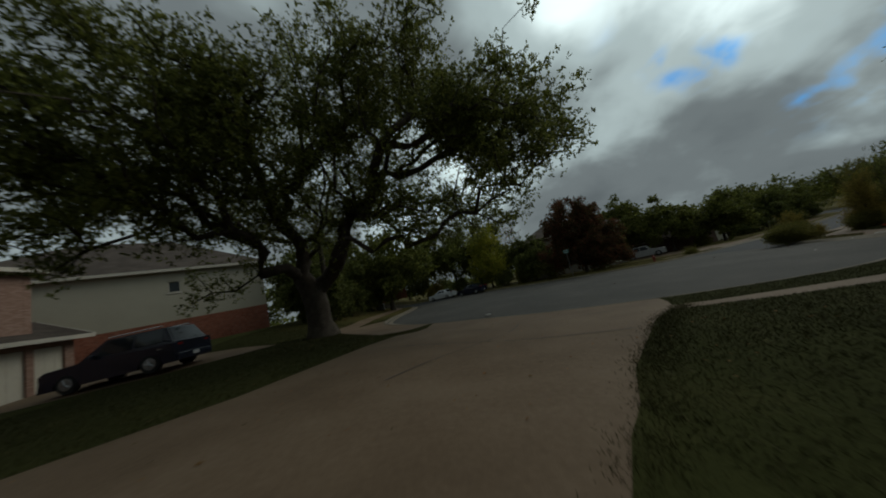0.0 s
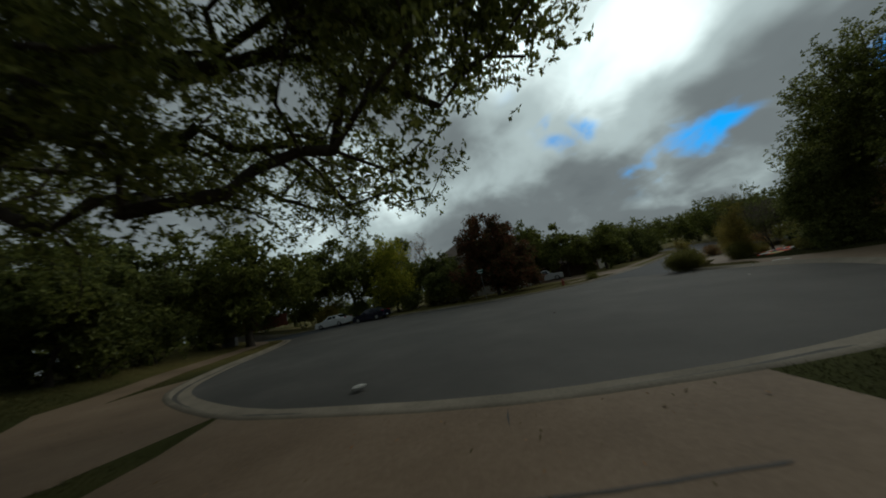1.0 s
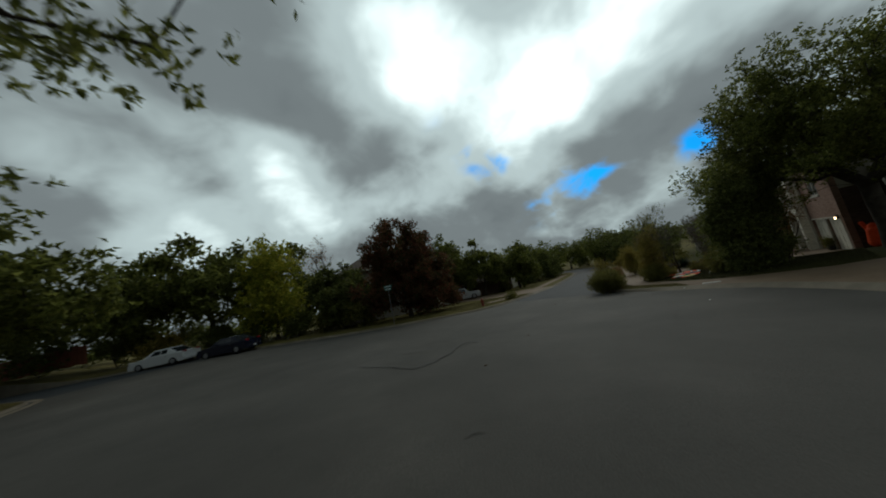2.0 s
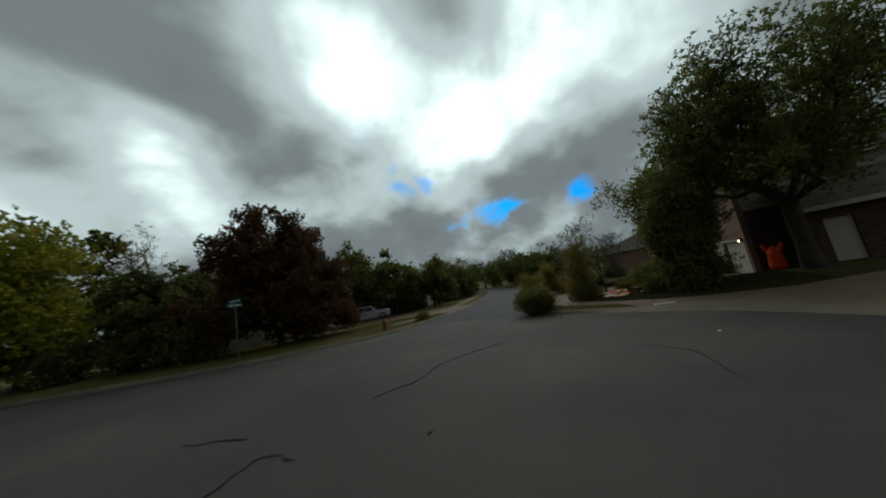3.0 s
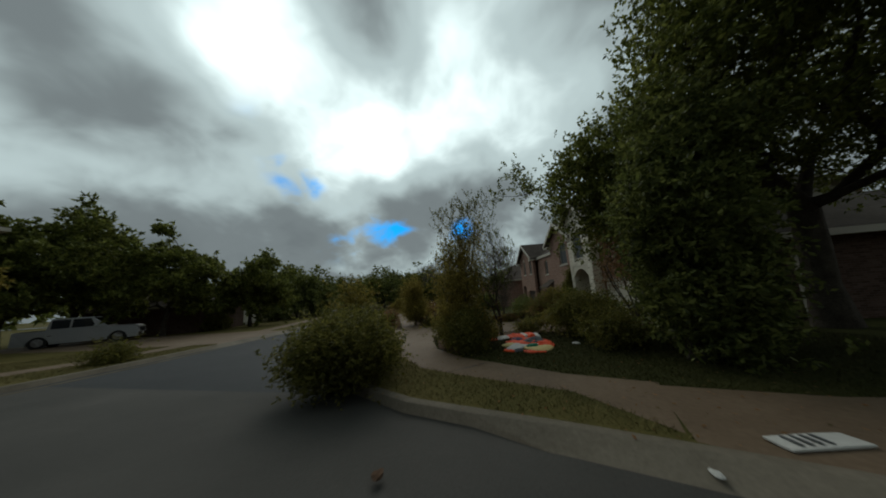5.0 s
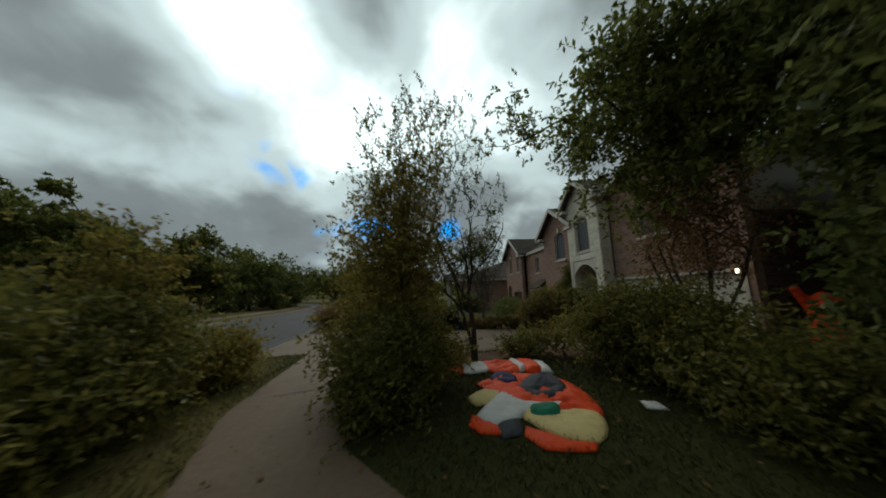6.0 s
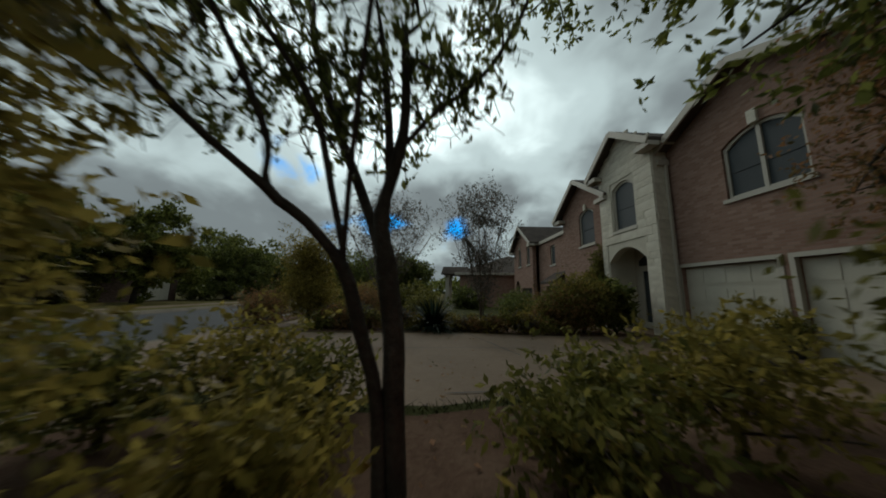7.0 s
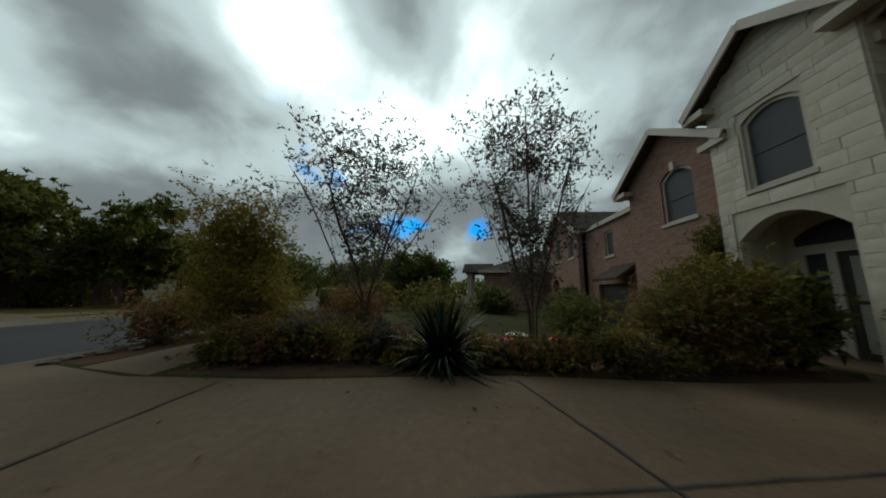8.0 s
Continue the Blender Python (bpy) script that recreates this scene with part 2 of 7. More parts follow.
# ---- building helpers ----
def part(name, bm, material, parent, label=""):
    me = bpy.data.meshes.new(name)
    bm.to_mesh(me)
    bm.free()
    me.materials.append(material)
    ob = new(name, me)
    ob.parent = parent
    return tagged(ob, label)


def shape(name, verts, faces, material, parent=None, smooth=False):
    """One mesh object out of arrays of points and faces (all faces of the same size, or lists)."""
    me = bpy.data.meshes.new(name)
    verts = np.asarray(verts, dtype=np.float32)
    if isinstance(faces, np.ndarray):
        n, k = faces.shape
        me.vertices.add(len(verts))
        me.vertices.foreach_set("co", verts.ravel())
        me.loops.add(n * k)
        me.loops.foreach_set("vertex_index", faces.astype(np.int32).ravel())
        me.polygons.add(n)
        me.polygons.foreach_set("loop_start", np.arange(0, n * k, k, dtype=np.int32))
        me.update(calc_edges=True)
    else:
        me.from_pydata([tuple(map(float, v)) for v in verts], [], [tuple(map(int, f)) for f in faces])
    if smooth:
        me.polygons.foreach_set("use_smooth", [True] * len(me.polygons))
    me.materials.append(material)
    ob = new(name, me)
    ob.parent = parent
    return ob


def thing(name, label, category, place=(0, 0, 0), turn=0.0, group="", kind=""):
    e = new(name)
    e.empty_display_size = 0.2
    e.matrix_world = pose(*place, 0, 0, turn)
    return tagged(e, label, category, group, kind)


def add_box(bm, lo, hi, bevel=0.0):
    vs = [bm.verts.new((x, y, z)) for x in (lo[0], hi[0]) for y in (lo[1], hi[1]) for z in (lo[2], hi[2])]
    fs = [bm.faces.new([vs[i] for i in q]) for q in ((0, 1, 3, 2), (4, 6, 7, 5), (0, 4, 5, 1), (2, 3, 7, 6), (0, 2, 6, 4), (1, 5, 7, 3))]
    if bevel:
        es = list({e for f in fs for e in f.edges})
        bmesh.ops.bevel(bm, geom=es, offset=bevel, segments=2, affect="EDGES", profile=0.5)
    return bm


def box(lo, hi, bevel=0.0):
    return add_box(bmesh.new(), lo, hi, bevel)


def add_tube(bm, a, b, ra, rb, sides=10, caps=True):
    a, b = Vector(a), Vector(b)
    q = (b - a).to_track_quat("Z", "Y")
    rings = []
    for p, r in ((a, ra), (b, rb)):
        rings.append([bm.verts.new(p + q @ Vector((r * math.cos(2 * math.pi * i / sides), r * math.sin(2 * math.pi * i / sides), 0))) for i in range(sides)])
    for i in range(sides):
        j = (i + 1) % sides
        bm.faces.new((rings[0][i], rings[0][j], rings[1][j], rings[1][i]))
    if caps:
        bm.faces.new(rings[0][::-1])
        bm.faces.new(rings[1])
    return bm


def slab(outline, holes=(), thick=0.2):
    """A panel in x (along) and z (up), its face at y=0 and its back at y=thick, with openings cut through."""
    pts, edges = [], []
    for loop in (outline, *holes):
        s = len(pts)
        pts += [Vector((p[0], p[1])) for p in loop]
        edges += [(s + i, s + (i + 1) % len(loop)) for i in range(len(loop))]
    vs, es, fs, *_ = delaunay_2d_cdt(pts, edges, [], 0, 1e-5)

    def inside(p, loop):
        r = False
        for i in range(len(loop)):
            (x1, y1), (x2, y2) = loop[i], loop[i - 1]
            if (y1 > p[1]) != (y2 > p[1]) and p[0] < (x2 - x1) * (p[1] - y1) / (y2 - y1) + x1:
                r = not r
        return r

    bm = bmesh.new()
    front = [bm.verts.new((v[0], 0, v[1])) for v in vs]
    back = [bm.verts.new((v[0], thick, v[1])) for v in vs]
    count = {}
    for f in fs:
        c = (sum(vs[i][0] for i in f) / 3, sum(vs[i][1] for i in f) / 3)
        if not inside(c, outline) or any(inside(c, h) for h in holes):
            continue
        bm.faces.new([front[i] for i in f])
        bm.faces.new([back[i] for i in reversed(f)])
        for i in range(len(f)):
            a, b = f[i], f[(i + 1) % len(f)]
            if (b, a) in count:
                del count[(b, a)]
            else:
                count[(a, b)] = 1
    for a, b in count:
        bm.faces.new((front[a], back[a], back[b], front[b]))
    bmesh.ops.recalc_face_normals(bm, faces=bm.faces)
    loose = [v for v in bm.verts if not v.link_faces]
    bmesh.ops.delete(bm, geom=loose, context="VERTS")
    return bm


def arch(x0, x1, z0, spring, rise, n=9):
    """The outline of an opening with a segmental arch on top."""
    loop = [(x0, z0), (x1, z0)]
    for i in range(n + 1):
        u = i / n
        loop.append((x1 + (x0 - x1) * u, spring + rise * (1 - (2 * u - 1) ** 2)))
    return loop


# ---- the lie of the land: it falls gently to the east ----
RISE_X = (-77, -38.5, -19.3, -9.6, 0, 9.6, 19.3, 27, 36.6, 57.8, 96, 200)
RISE_Z = (2.4, 2.2, 1.97, 1.78, 1.46, 0.96, 0.48, 0.21, 0.0, -0.38, -0.6, -0.6)


def road_z(x):
    return float(np.interp(x, RISE_X, RISE_Z))


KERB_SOUTH = [(-160, 133), (-60, 73), (-30, 55), (-14, 45), (-8.4, 41.2), (-5.6, 38.2), (-4.7, 34), (-4.8, 28), (-5.2, 23), (-4.6, 18), (-1.5, 13), (1, 10.7), (3.1, 9.2), (5, 8.25),
              (7, 7.5), (9.6, 7.0), (12.3, 7.3), (15, 8.2), (18, 9.7), (20.4, 11.7), (21.6, 13.6), (22.3, 15.3), (23.0, 17.3), (24.0, 18.8), (26, 19.9), (29, 20.9),
              (33, 22.3), (40, 25), (60, 33.2), (72, 39.5), (82, 48), (90, 60), (95, 75), (98, 100), (98.5, 400)]
KERB_NORTH = [(-156, 142), (-60, 84), (-30, 65), (-10, 51.8), (-2, 46.3), (3.2, 42.5), (7.0, 38.9), (9.0, 36.5), (10.9, 34.1), (12.7, 32.2), (14.7, 30.7), (18.2, 28.5), (21.0, 27.5), (23.6, 27.6), (25.8, 28.1),
              (28.4, 28.8), (34, 30.2), (40, 32.2), (60, 40.7), (68, 45), (76, 52.5), (82, 63), (86, 77), (88.5, 100), (89, 400)]


def smooth_line(pts, per=1.0):
    """A Catmull-Rom line through the points, sampled about every per metres."""
    out = []
    p = [Vector(pts[0])] + [Vector(q) for q in pts] + [Vector(pts[-1])]
    for i in range(1, len(p) - 2):
        a, b, c, d = p[i - 1], p[i], p[i + 1], p[i + 2]
        n = max(1, min(12, int((c - b).length / per)))
        for k in range(n):
            t = k / n
            out.append(0.5 * (2 * b + (c - a) * t + (2 * a - 5 * b + 4 * c - d) * t * t + (3 * b - a - 3 * c + d) * t ** 3))
    out.append(p[-1])
    return [(v[0], v[1]) for v in out]


SOUTH, NORTH = smooth_line(KERB_SOUTH), smooth_line(KERB_NORTH)
ROAD = SOUTH + NORTH[::-1]


def inside_np(P, loop):
    r = np.zeros(len(P), bool)
    L = np.asarray(loop)
    for (x1, y1), (x2, y2) in zip(L, np.roll(L, 1, 0)):
        if y1 == y2:
            continue
        r ^= ((y1 > P[:, 1]) != (y2 > P[:, 1])) & (P[:, 0] < (x2 - x1) * (P[:, 1] - y1) / (y2 - y1) + x1)
    return r


def far_from(P, line):
    """Distance of each plan point from a line of points."""
    x, y = np.ascontiguousarray(P[:, 0]), np.ascontiguousarray(P[:, 1])
    d = np.full(len(P), 1e18)
    L = np.asarray(line, float)
    for (ax, ay), (bx, by) in zip(L[:-1], L[1:]):
        ux, uy = bx - ax, by - ay
        px, py = x - ax, y - ay
        t = np.minimum(np.maximum((px * ux + py * uy) / max(ux * ux + uy * uy, 1e-9), 0.0), 1.0)
        np.minimum(d, (px - t * ux) ** 2 + (py - t * uy) ** 2, out=d)
    return np.sqrt(d)


def ss(x):
    x = np.clip(x, 0, 1)
    return x * x * (3 - 2 * x)


def land(P):
    """Height of the lots beside the road, at an array of plan points."""
    P = np.asarray(P, float).reshape(-1, 2)
    d = np.minimum(far_from(P, SOUTH), far_from(P, NORTH))
    base = np.interp(P[:, 0], RISE_X, RISE_Z)
    lot = 0.13 + 0.2 * ss(d / 6)
    flat_lot = 0.13 + 0.08 * ss(d / 2) - 0.16 * ss((19 - P[:, 1]) / 9)
    k = ss((P[:, 0] - 28) / 4) * ss((26 - P[:, 1]) / 3)
    z = base + lot * (1 - k) + flat_lot * k
    north = 0.13 + 0.2 * ss(d / 6) * (1 - ss((P[:, 0] - 18) / 10)) - 0.1 * ss(d / 12) * ss((P[:, 0] - 24) / 8)
    up_there = P[:, 1] > 27 + 0.42 * np.maximum(P[:, 0] - 30, 0) - 0.9 * np.minimum(P[:, 0] - 18, 0)
    z = np.where(up_there, base + north, z)
    z += 1.25 * ss((-6 - P[:, 0]) / 10) * ss((P[:, 1] - 9) / 13)
    z += 0.22 * ss((1.5 - P[:, 0]) / 4) * ss((d - 0.5) / 4) * ss((22 - P[:, 1]) / 6)
    return z


def land_z(x, y):
    return float(land([(x, y)])[0])


# ---- ground, road, drives and paths, all cut out of one sheet ----
DRIVE_HOME = [(5.9, 8.3), (5.3, 7.0), (4.7, 6.1), (3.5, 5.05), (2.4, 3.8), (1.5, 2.8), (1.05, 2.1), (0.7, 1.7), (0.3, 1.1), (-0.2, -0.5), (-0.8, -4), (-1.2, -9), (-9, -9), (-7.5, -2), (-5.6, 2.6), (-3.9, 4.4), (-2.6, 7.0), (-1.6, 9.6), (-1.2, 12.6)]
WALK_HOME = [(4.8, 6.3), (5.6, 6.0), (6.8, 5.75), (8.5, 5.4), (12.5, 5.6), (16, 6.6), (19, 8.3), (19.5, 7.4), (16.5, 5.7), (12.8, 4.7), (8.5, 4.5), (6.0, 5.1), (4.4, 5.75)]
WALK_WEST = [(-2.2, 10.9), (-5.2, 15.4), (-6.6, 18.5), (-7.0, 24), (-6.6, 30), (-6.4, 37), (-8.2, 43), (-9.4, 43), (-7.6, 37), (-7.8, 30), (-8.2, 24), (-7.8, 18), (-6.2, 14.6), (-3.0, 10.0)]
DRIVE_OAK = [(22.1, 14.3), (21.4, 13.2), (20.4, 11.6), (18.6, 10.1), (16.8, 9.0), (18.2, 6.0), (20.6, 2.5), (22.8, 0.5), (26.5, 2.0), (24.3, 6.6), (22.9, 10.0), (23.1, 12.3), (23.6, 13.9)]
WALK_OAK = [(22.25, 14.3), (23.4, 15.0), (24.3, 16.7), (24.9, 17.6), (26.2, 18.5), (28.2, 19.25), (30.3, 20.0), (30.9, 18.9), (28.6, 18.2), (27.0, 17.75), (25.6, 16.8), (25.0, 16.0), (24.2, 14.9), (23.7, 13.8)]
DRIVE_PORCH = [(29.0, 20.85), (29.6, 19.2), (29.2, 17.4), (29.3, 15.9), (30.2, 14.6), (30.6, 12.5), (31.0, 9.0), (36.4, 9.9), (37.2, 10.3), (36.0, 11.3), (35.1, 13.5), (34.35, 16.1), (33.3, 18.4), (32.9, 20.0), (33.2, 22.3)]
WALK_PORCH = [(33.05, 21.0), (36, 22.1), (42, 24.5), (60, 31.9), (60.4, 30.8), (42.4, 23.4), (36.4, 21.0), (33.0, 19.8)]
WALK_FAR = [(24.5, 30.2), (28, 30.5), (34, 31.8), (40, 34.0), (60, 42.5), (64, 44.3), (63.4, 45.5), (59.5, 43.7), (39.5, 35.2), (33.6, 33.0), (27.9, 31.7), (24.5, 31.4)]
DRIVE_FAR = [(30.5, 29.3), (36.5, 30.9), (37.5, 34.5), (38.2, 52), (31.0, 52), (30.4, 34)]
DRIVE_WEST = [(-8.8, 13.3), (-11, 14.2), (-16, 14.4), (-24, 14.5), (-24, 9.8), (-16, 10.2), (-12, 10.8), (-9.6, 12.2)]
BED = [(30.0, 14.5), (29.1, 16.0), (29.1, 17.3), (28.6, 18.1), (27.0, 17.7), (25.9, 16.85), (26.4, 16.55), (27.4, 16.4), (28.4, 15.5), (28.6, 13.6), (29.5, 12), (30.7, 12.4)]
APRON_WEST = [(-1.3, 12.7), (-2.3, 10.9), (-5.2, 15.3), (-6.6, 18.5), (-6.3, 20.0), (-5.3, 20.8), (-5.1, 19.8), (-4.7, 18.2), (-1.6, 13.1)]
BED_VERGE = [(33.15, 21.15), (36, 22.2), (42, 24.6), (41.6, 25.3), (36, 23.2), (33.3, 22.2)]
BED_EAST = [(35.2, 13.5), (34.45, 16.1), (33.4, 18.4), (33.1, 19.7), (36.4, 20.9), (38.6, 21.7), (38.8, 19.2), (38, 17.5), (39.5, 13.5), (39, 11.2), (35.7, 11.2)]
PATCH = [(24.3, 27.7), (23.75, 18.6)]
PATCH_WEST = [(-5.6, 38.3), (3.4, 43.0)]
LAYERS = [("drive", DRIVE_HOME), ("walk", WALK_HOME), ("walk", WALK_WEST), ("drive", DRIVE_OAK), ("walk", WALK_OAK), ("drive", DRIVE_PORCH), ("walk", WALK_PORCH),
          ("walk", WALK_FAR), ("drive", DRIVE_FAR), ("drive", DRIVE_WEST), ("bed", BED), ("bed", BED_EAST), ("bed", BED_VERGE), ("walk", APRON_WEST)]


def build_ground():
    def axis(lo, hi, fine_lo, fine_hi, step):
        a = list(np.arange(fine_lo, fine_hi, step))
        d, x = step, fine_hi
        while x < hi:
            a.append(x)
            d *= 1.35
            x += d
        d, x, b = step, fine_lo, []
        while x > lo:
            d *= 1.35
            x -= d
            b.append(x)
        return b[::-1] + a + [hi]
    pts = [(x, y) for x in axis(-2500, 2500, -26, 56, 1.3) for y in axis(-2500, 2500, -8, 50, 1.3)]
    jit = random.Random(5)
    pts = [(x + jit.uniform(-0.2, 0.2), y + jit.uniform(-0.2, 0.2)) for x, y in pts]
    edges = []

    def line(loop, close):
        s = len(pts)
        for p in loop:
            pts.append((p[0], p[1]))
        edges.extend((s + i, s + i + 1) for i in range(len(loop) - 1))
        if close:
            edges.append((len(pts) - 1, s))

    line(ROAD, True)
    line(PATCH, False)
    line(PATCH_WEST, False)
    for _, loop in LAYERS:
        fine = []
        for (x1, y1), (x2, y2) in zip(loop, loop[1:] + loop[:1]):
            n = max(1, int(math.hypot(x2 - x1, y2 - y1) / 1.2))
            fine += [(x1 + (x2 - x1) * k / n, y1 + (y2 - y1) * k / n) for k in range(n)]
        line(fine, True)
    vs, _, fs, *_ = delaunay_2d_cdt([Vector(p) for p in pts], edges, [], 0, 1e-4)
    V = np.array([(v[0], v[1]) for v in vs])
    F = np.array([f for f in fs if len(f) == 3])
    C = V[F].mean(1)
    kind = np.full(len(F), 0)
    kind[inside_np(C, ROAD)] = 1
    for k, (what, loop) in enumerate(LAYERS):
        kind[inside_np(C, loop) & (kind == 0)] = {"drive": 2, "walk": 2, "bed": 3}[what]
    newer = (kind == 1) & (((C[:, 0] > 24.3 - (27.7 - C[:, 1]) * 0.06) & (C[:, 1] > 17)) | (C[:, 1] > 38.4 + (C[:, 0] + 5.5) * 0.5))
    kind[newer] = 4
    zl = land(V)
    zr = np.interp(V[:, 0], RISE_X, RISE_Z)
    deep = np.minimum(far_from(V, SOUTH), far_from(V, NORTH))
    crown = zr + 0.06 * ss((deep - 0.4) / 4)
    names = {0: ("ground", M_GRASS, "olive green autumn lawn ground sloping gently", "ground"), 1: ("road", M_ASPHALT, "worn grey asphalt road at a junction", "road"),
             2: ("pavement", M_CONCRETE, "stained tan concrete driveways and footpaths", "pavement"), 3: ("mulch_bed", M_MULCH, "brown mulched planting beds beside the drive", "ground"),
             4: ("road_east", M_ASPHALT_NEW, "dark newer asphalt of the street leading away", "road")}
    for k, (name, m, label, cat) in names.items():
        f = F[kind == k]
        used, inv = np.unique(f, return_inverse=True)
        z = crown if k in (1, 4) else zl
        co = np.column_stack([V[used], z[used]])
        f = inv.reshape(f.shape)
        n = np.cross(co[f[:, 1]] - co[f[:, 0]], co[f[:, 2]] - co[f[:, 0]])[:, 2]
        f[n < 0] = f[n < 0][:, ::-1]
        tagged(shape(name, co, f, m, smooth=True), label, cat, kind="structure")


build_ground()

DROPS = [((3.1, 9.6), 4.6), ((20.2, 11.8), 4.2), ((31.4, 21.7), 2.2), ((33.4, 29.9), 3.2)]


def build_kerb(name, line, side, label):
    """A concrete kerb with its gutter, swept along the line; it dips where drives cross. side: +1 where the lots lie to the line's right."""
    L = np.array(line)
    keep = (np.abs(L[:, 0]) < 130) & (L[:, 1] < 120)
    L = L[keep]
    T = np.gradient(L, axis=0)
    T /= np.linalg.norm(T, axis=1)[:, None]
    Nn = np.column_stack([T[:, 1], -T[:, 0]]) * side
    drop = np.ones(len(L))
    for c, r in DROPS:
        drop = np.minimum(drop, ss((np.linalg.norm(L - c, axis=1) - r) / 0.9))
    zr = np.interp(L[:, 0], RISE_X, RISE_Z)
    top = zr + 0.012 + 0.125 * drop
    prof = [(-0.5, None, -0.10), (-0.5, None, 0.012), (-0.03, None, -0.012), (0.0, "top", -0.02), (0.03, "top", 0.0), (0.16, "top", 0.004), (0.17, "top", -0.012), (0.17, None, -0.2)]
    rows = []
    for off, which, dz in prof:
        z = (top if which else zr) + dz
        p = L + Nn * off
        rows.append(np.column_stack([p, z]))
    for j in (3, 4, 5, 6):
        lot = land(rows[j][:, :2]) + (0.004 if j < 6 else -0.01)
        rows[j][:, 2] = np.maximum(rows[j][:, 2], lot)
    rows[2][:, :2] -= Nn * (0.28 * (1 - drop))[:, None]
    V = np.stack(rows, 1)
    n, k = len(L), len(prof)
    F = []
    for i in range(n - 1):
        for j in range(k - 1):
            a = i * k + j
            F.append((a, a + k, a + k + 1, a + 1) if side < 0 else (a, a + 1, a + k + 1, a + k))
    tagged(shape(name, V.reshape(-1, 3), np.array(F), M_KERB, smooth=False), label, "kerb", kind="structure")


build_kerb("kerb_south", SOUTH, 1, "pale worn concrete kerb and gutter along the lots")
build_kerb("kerb_north", NORTH, -1, "pale worn concrete kerb and gutter along the far side")


# ---- trees and shrubs ----
def envelope(rng, blobs, n, shell, clump=1, loose=0.5):
    """n points spread through a set of ellipsoids (x, y, z, rx, ry, rz, weight), more of them near the skin."""
    w = np.array([b[6] for b in blobs], float)
    pick = rng.choice(len(blobs), n, p=w / w.sum())
    B = np.array(blobs)[pick]
    d = rng.normal(size=(n, 3))
    d /= np.linalg.norm(d, axis=1)[:, None]
    r = rng.random(n) ** shell
    P = B[:, :3] + d * r[:, None] * B[:, 3:6]
    if clump > 1:
        m = max(1, n // clump)
        P = np.repeat(P[:m], clump, 0)[:n] + rng.normal(size=(min(n, m * clump), 3)) * loose
    return P


def skeleton_of(rng, roots, tips, bend=0.35, step=0.7):
    """Branches that reach every tip, each from the best node already there. Returns nodes, parents, and the load each carries."""
    nodes, length, par = np.zeros((40000, 3)), np.zeros(40000), []
    n = 0

    def put(p, prev):
        nonlocal n
        nodes[n] = p
        length[n] = 0.0 if prev < 0 else length[prev] + np.linalg.norm(nodes[n] - nodes[prev])
        par.append(prev)
        n += 1
        return n - 1

    for chain in roots:
        prev = -1
        if n and chain[0][2] > nodes[0][2] + 0.6:
            prev = int(np.argmin(np.linalg.norm(nodes[:n] - np.array(chain[0], float), axis=1)))
            chain = chain[1:]
        for p in chain:
            prev = put(p, prev)
    fork = np.array([c[-1] for c in roots], float)
    order = np.argsort(np.min(np.linalg.norm(tips[:, None] - fork[None], axis=2), axis=1))
    low = min(c[-1][2] for c in roots) if len(roots[0]) > 1 else -1e9
    ends = []
    for t in tips[order]:
        d = np.sqrt(((nodes[:n] - t) ** 2).sum(1)) + bend * length[:n] + 50.0 * (nodes[:n, 2] < low - 0.3)
        i = int(np.argmin(d))
        a = nodes[i].copy()
        dist = np.linalg.norm(t - a)
        k = max(1, int(dist / step))
        side = rng.normal(size=3) * 0.13 * dist
        prev = i
        for s in range(1, k + 1):
            u = s / k
            prev = put(a + (t - a) * u + side * math.sin(math.pi * u) + np.array([0, 0, 0.12 * dist * math.sin(math.pi * u)]), prev)
        ends.append(prev)
    load = np.zeros(n)
    for e in ends:
        load[e] += 1
    for i in range(n - 1, -1, -1):
        if par[i] >= 0:
            load[par[i]] += load[i]
    return nodes[:n], np.array(par), load, np.array(ends)


def limbs_mesh(nodes, par, load, r_root, r_tip, sides=7, power=0.5):
    """One connected skin over all the limbs; a side branch starts with a ring of its own inside its parent."""
    top = load.max()
    R = np.maximum(r_tip, r_root * (np.maximum(load, 1) / top) ** power)
    V, F, T = [], [], []
    ang = np.arange(sides) * 2 * math.pi / sides
    ca, sa = np.cos(ang)[:, None], np.sin(ang)[:, None]
    ring, main = {}, {}
    for i in range(len(nodes)):
        p = par[i]
        if p >= 0 and (p not in main or load[i] > load[main[p]]):
            main[p] = i


    total = 0
    for i in range(len(nodes)):
        p = par[i]
        if p < 0:
            continue
        d = nodes[i] - nodes[p]
        n = np.linalg.norm(d)
        if n < 1e-6:
            ring[i] = ring.get(p)
            continue
        d = d / n

        def put(c, r):
            nonlocal total
            h = np.array([0.37, 0.21, 0.9]) if abs(d[2]) < 0.8 else np.array([0.9, 0.3, 0.1])
            u = np.cross(h, d)
            u /= np.linalg.norm(u)
            V.append(c + (u * ca + np.cross(d, u) * sa) * r)
            total += sides
            return total - sides

        if ring.get(p) is None:
            ring[p] = put(nodes[p], R[p] * (1.5 if par[p] < 0 else 1.0))
        s = ring[p]
        if main[p] != i:
            s = put(nodes[p], min(R[p] * 0.9, R[i] * 1.3))
            T.append((s, s + 1, ring[p], ring[p]))
        e = put(nodes[i], R[i])
        ring[i] = e
        F.extend((s + k, s + (k + 1) % sides, e + (k + 1) % sides, e + k) for k in range(sides))
    V = np.concatenate(V)
    F = [tuple(f) for f in F] + [t[:3] for t in T]
    return V, F


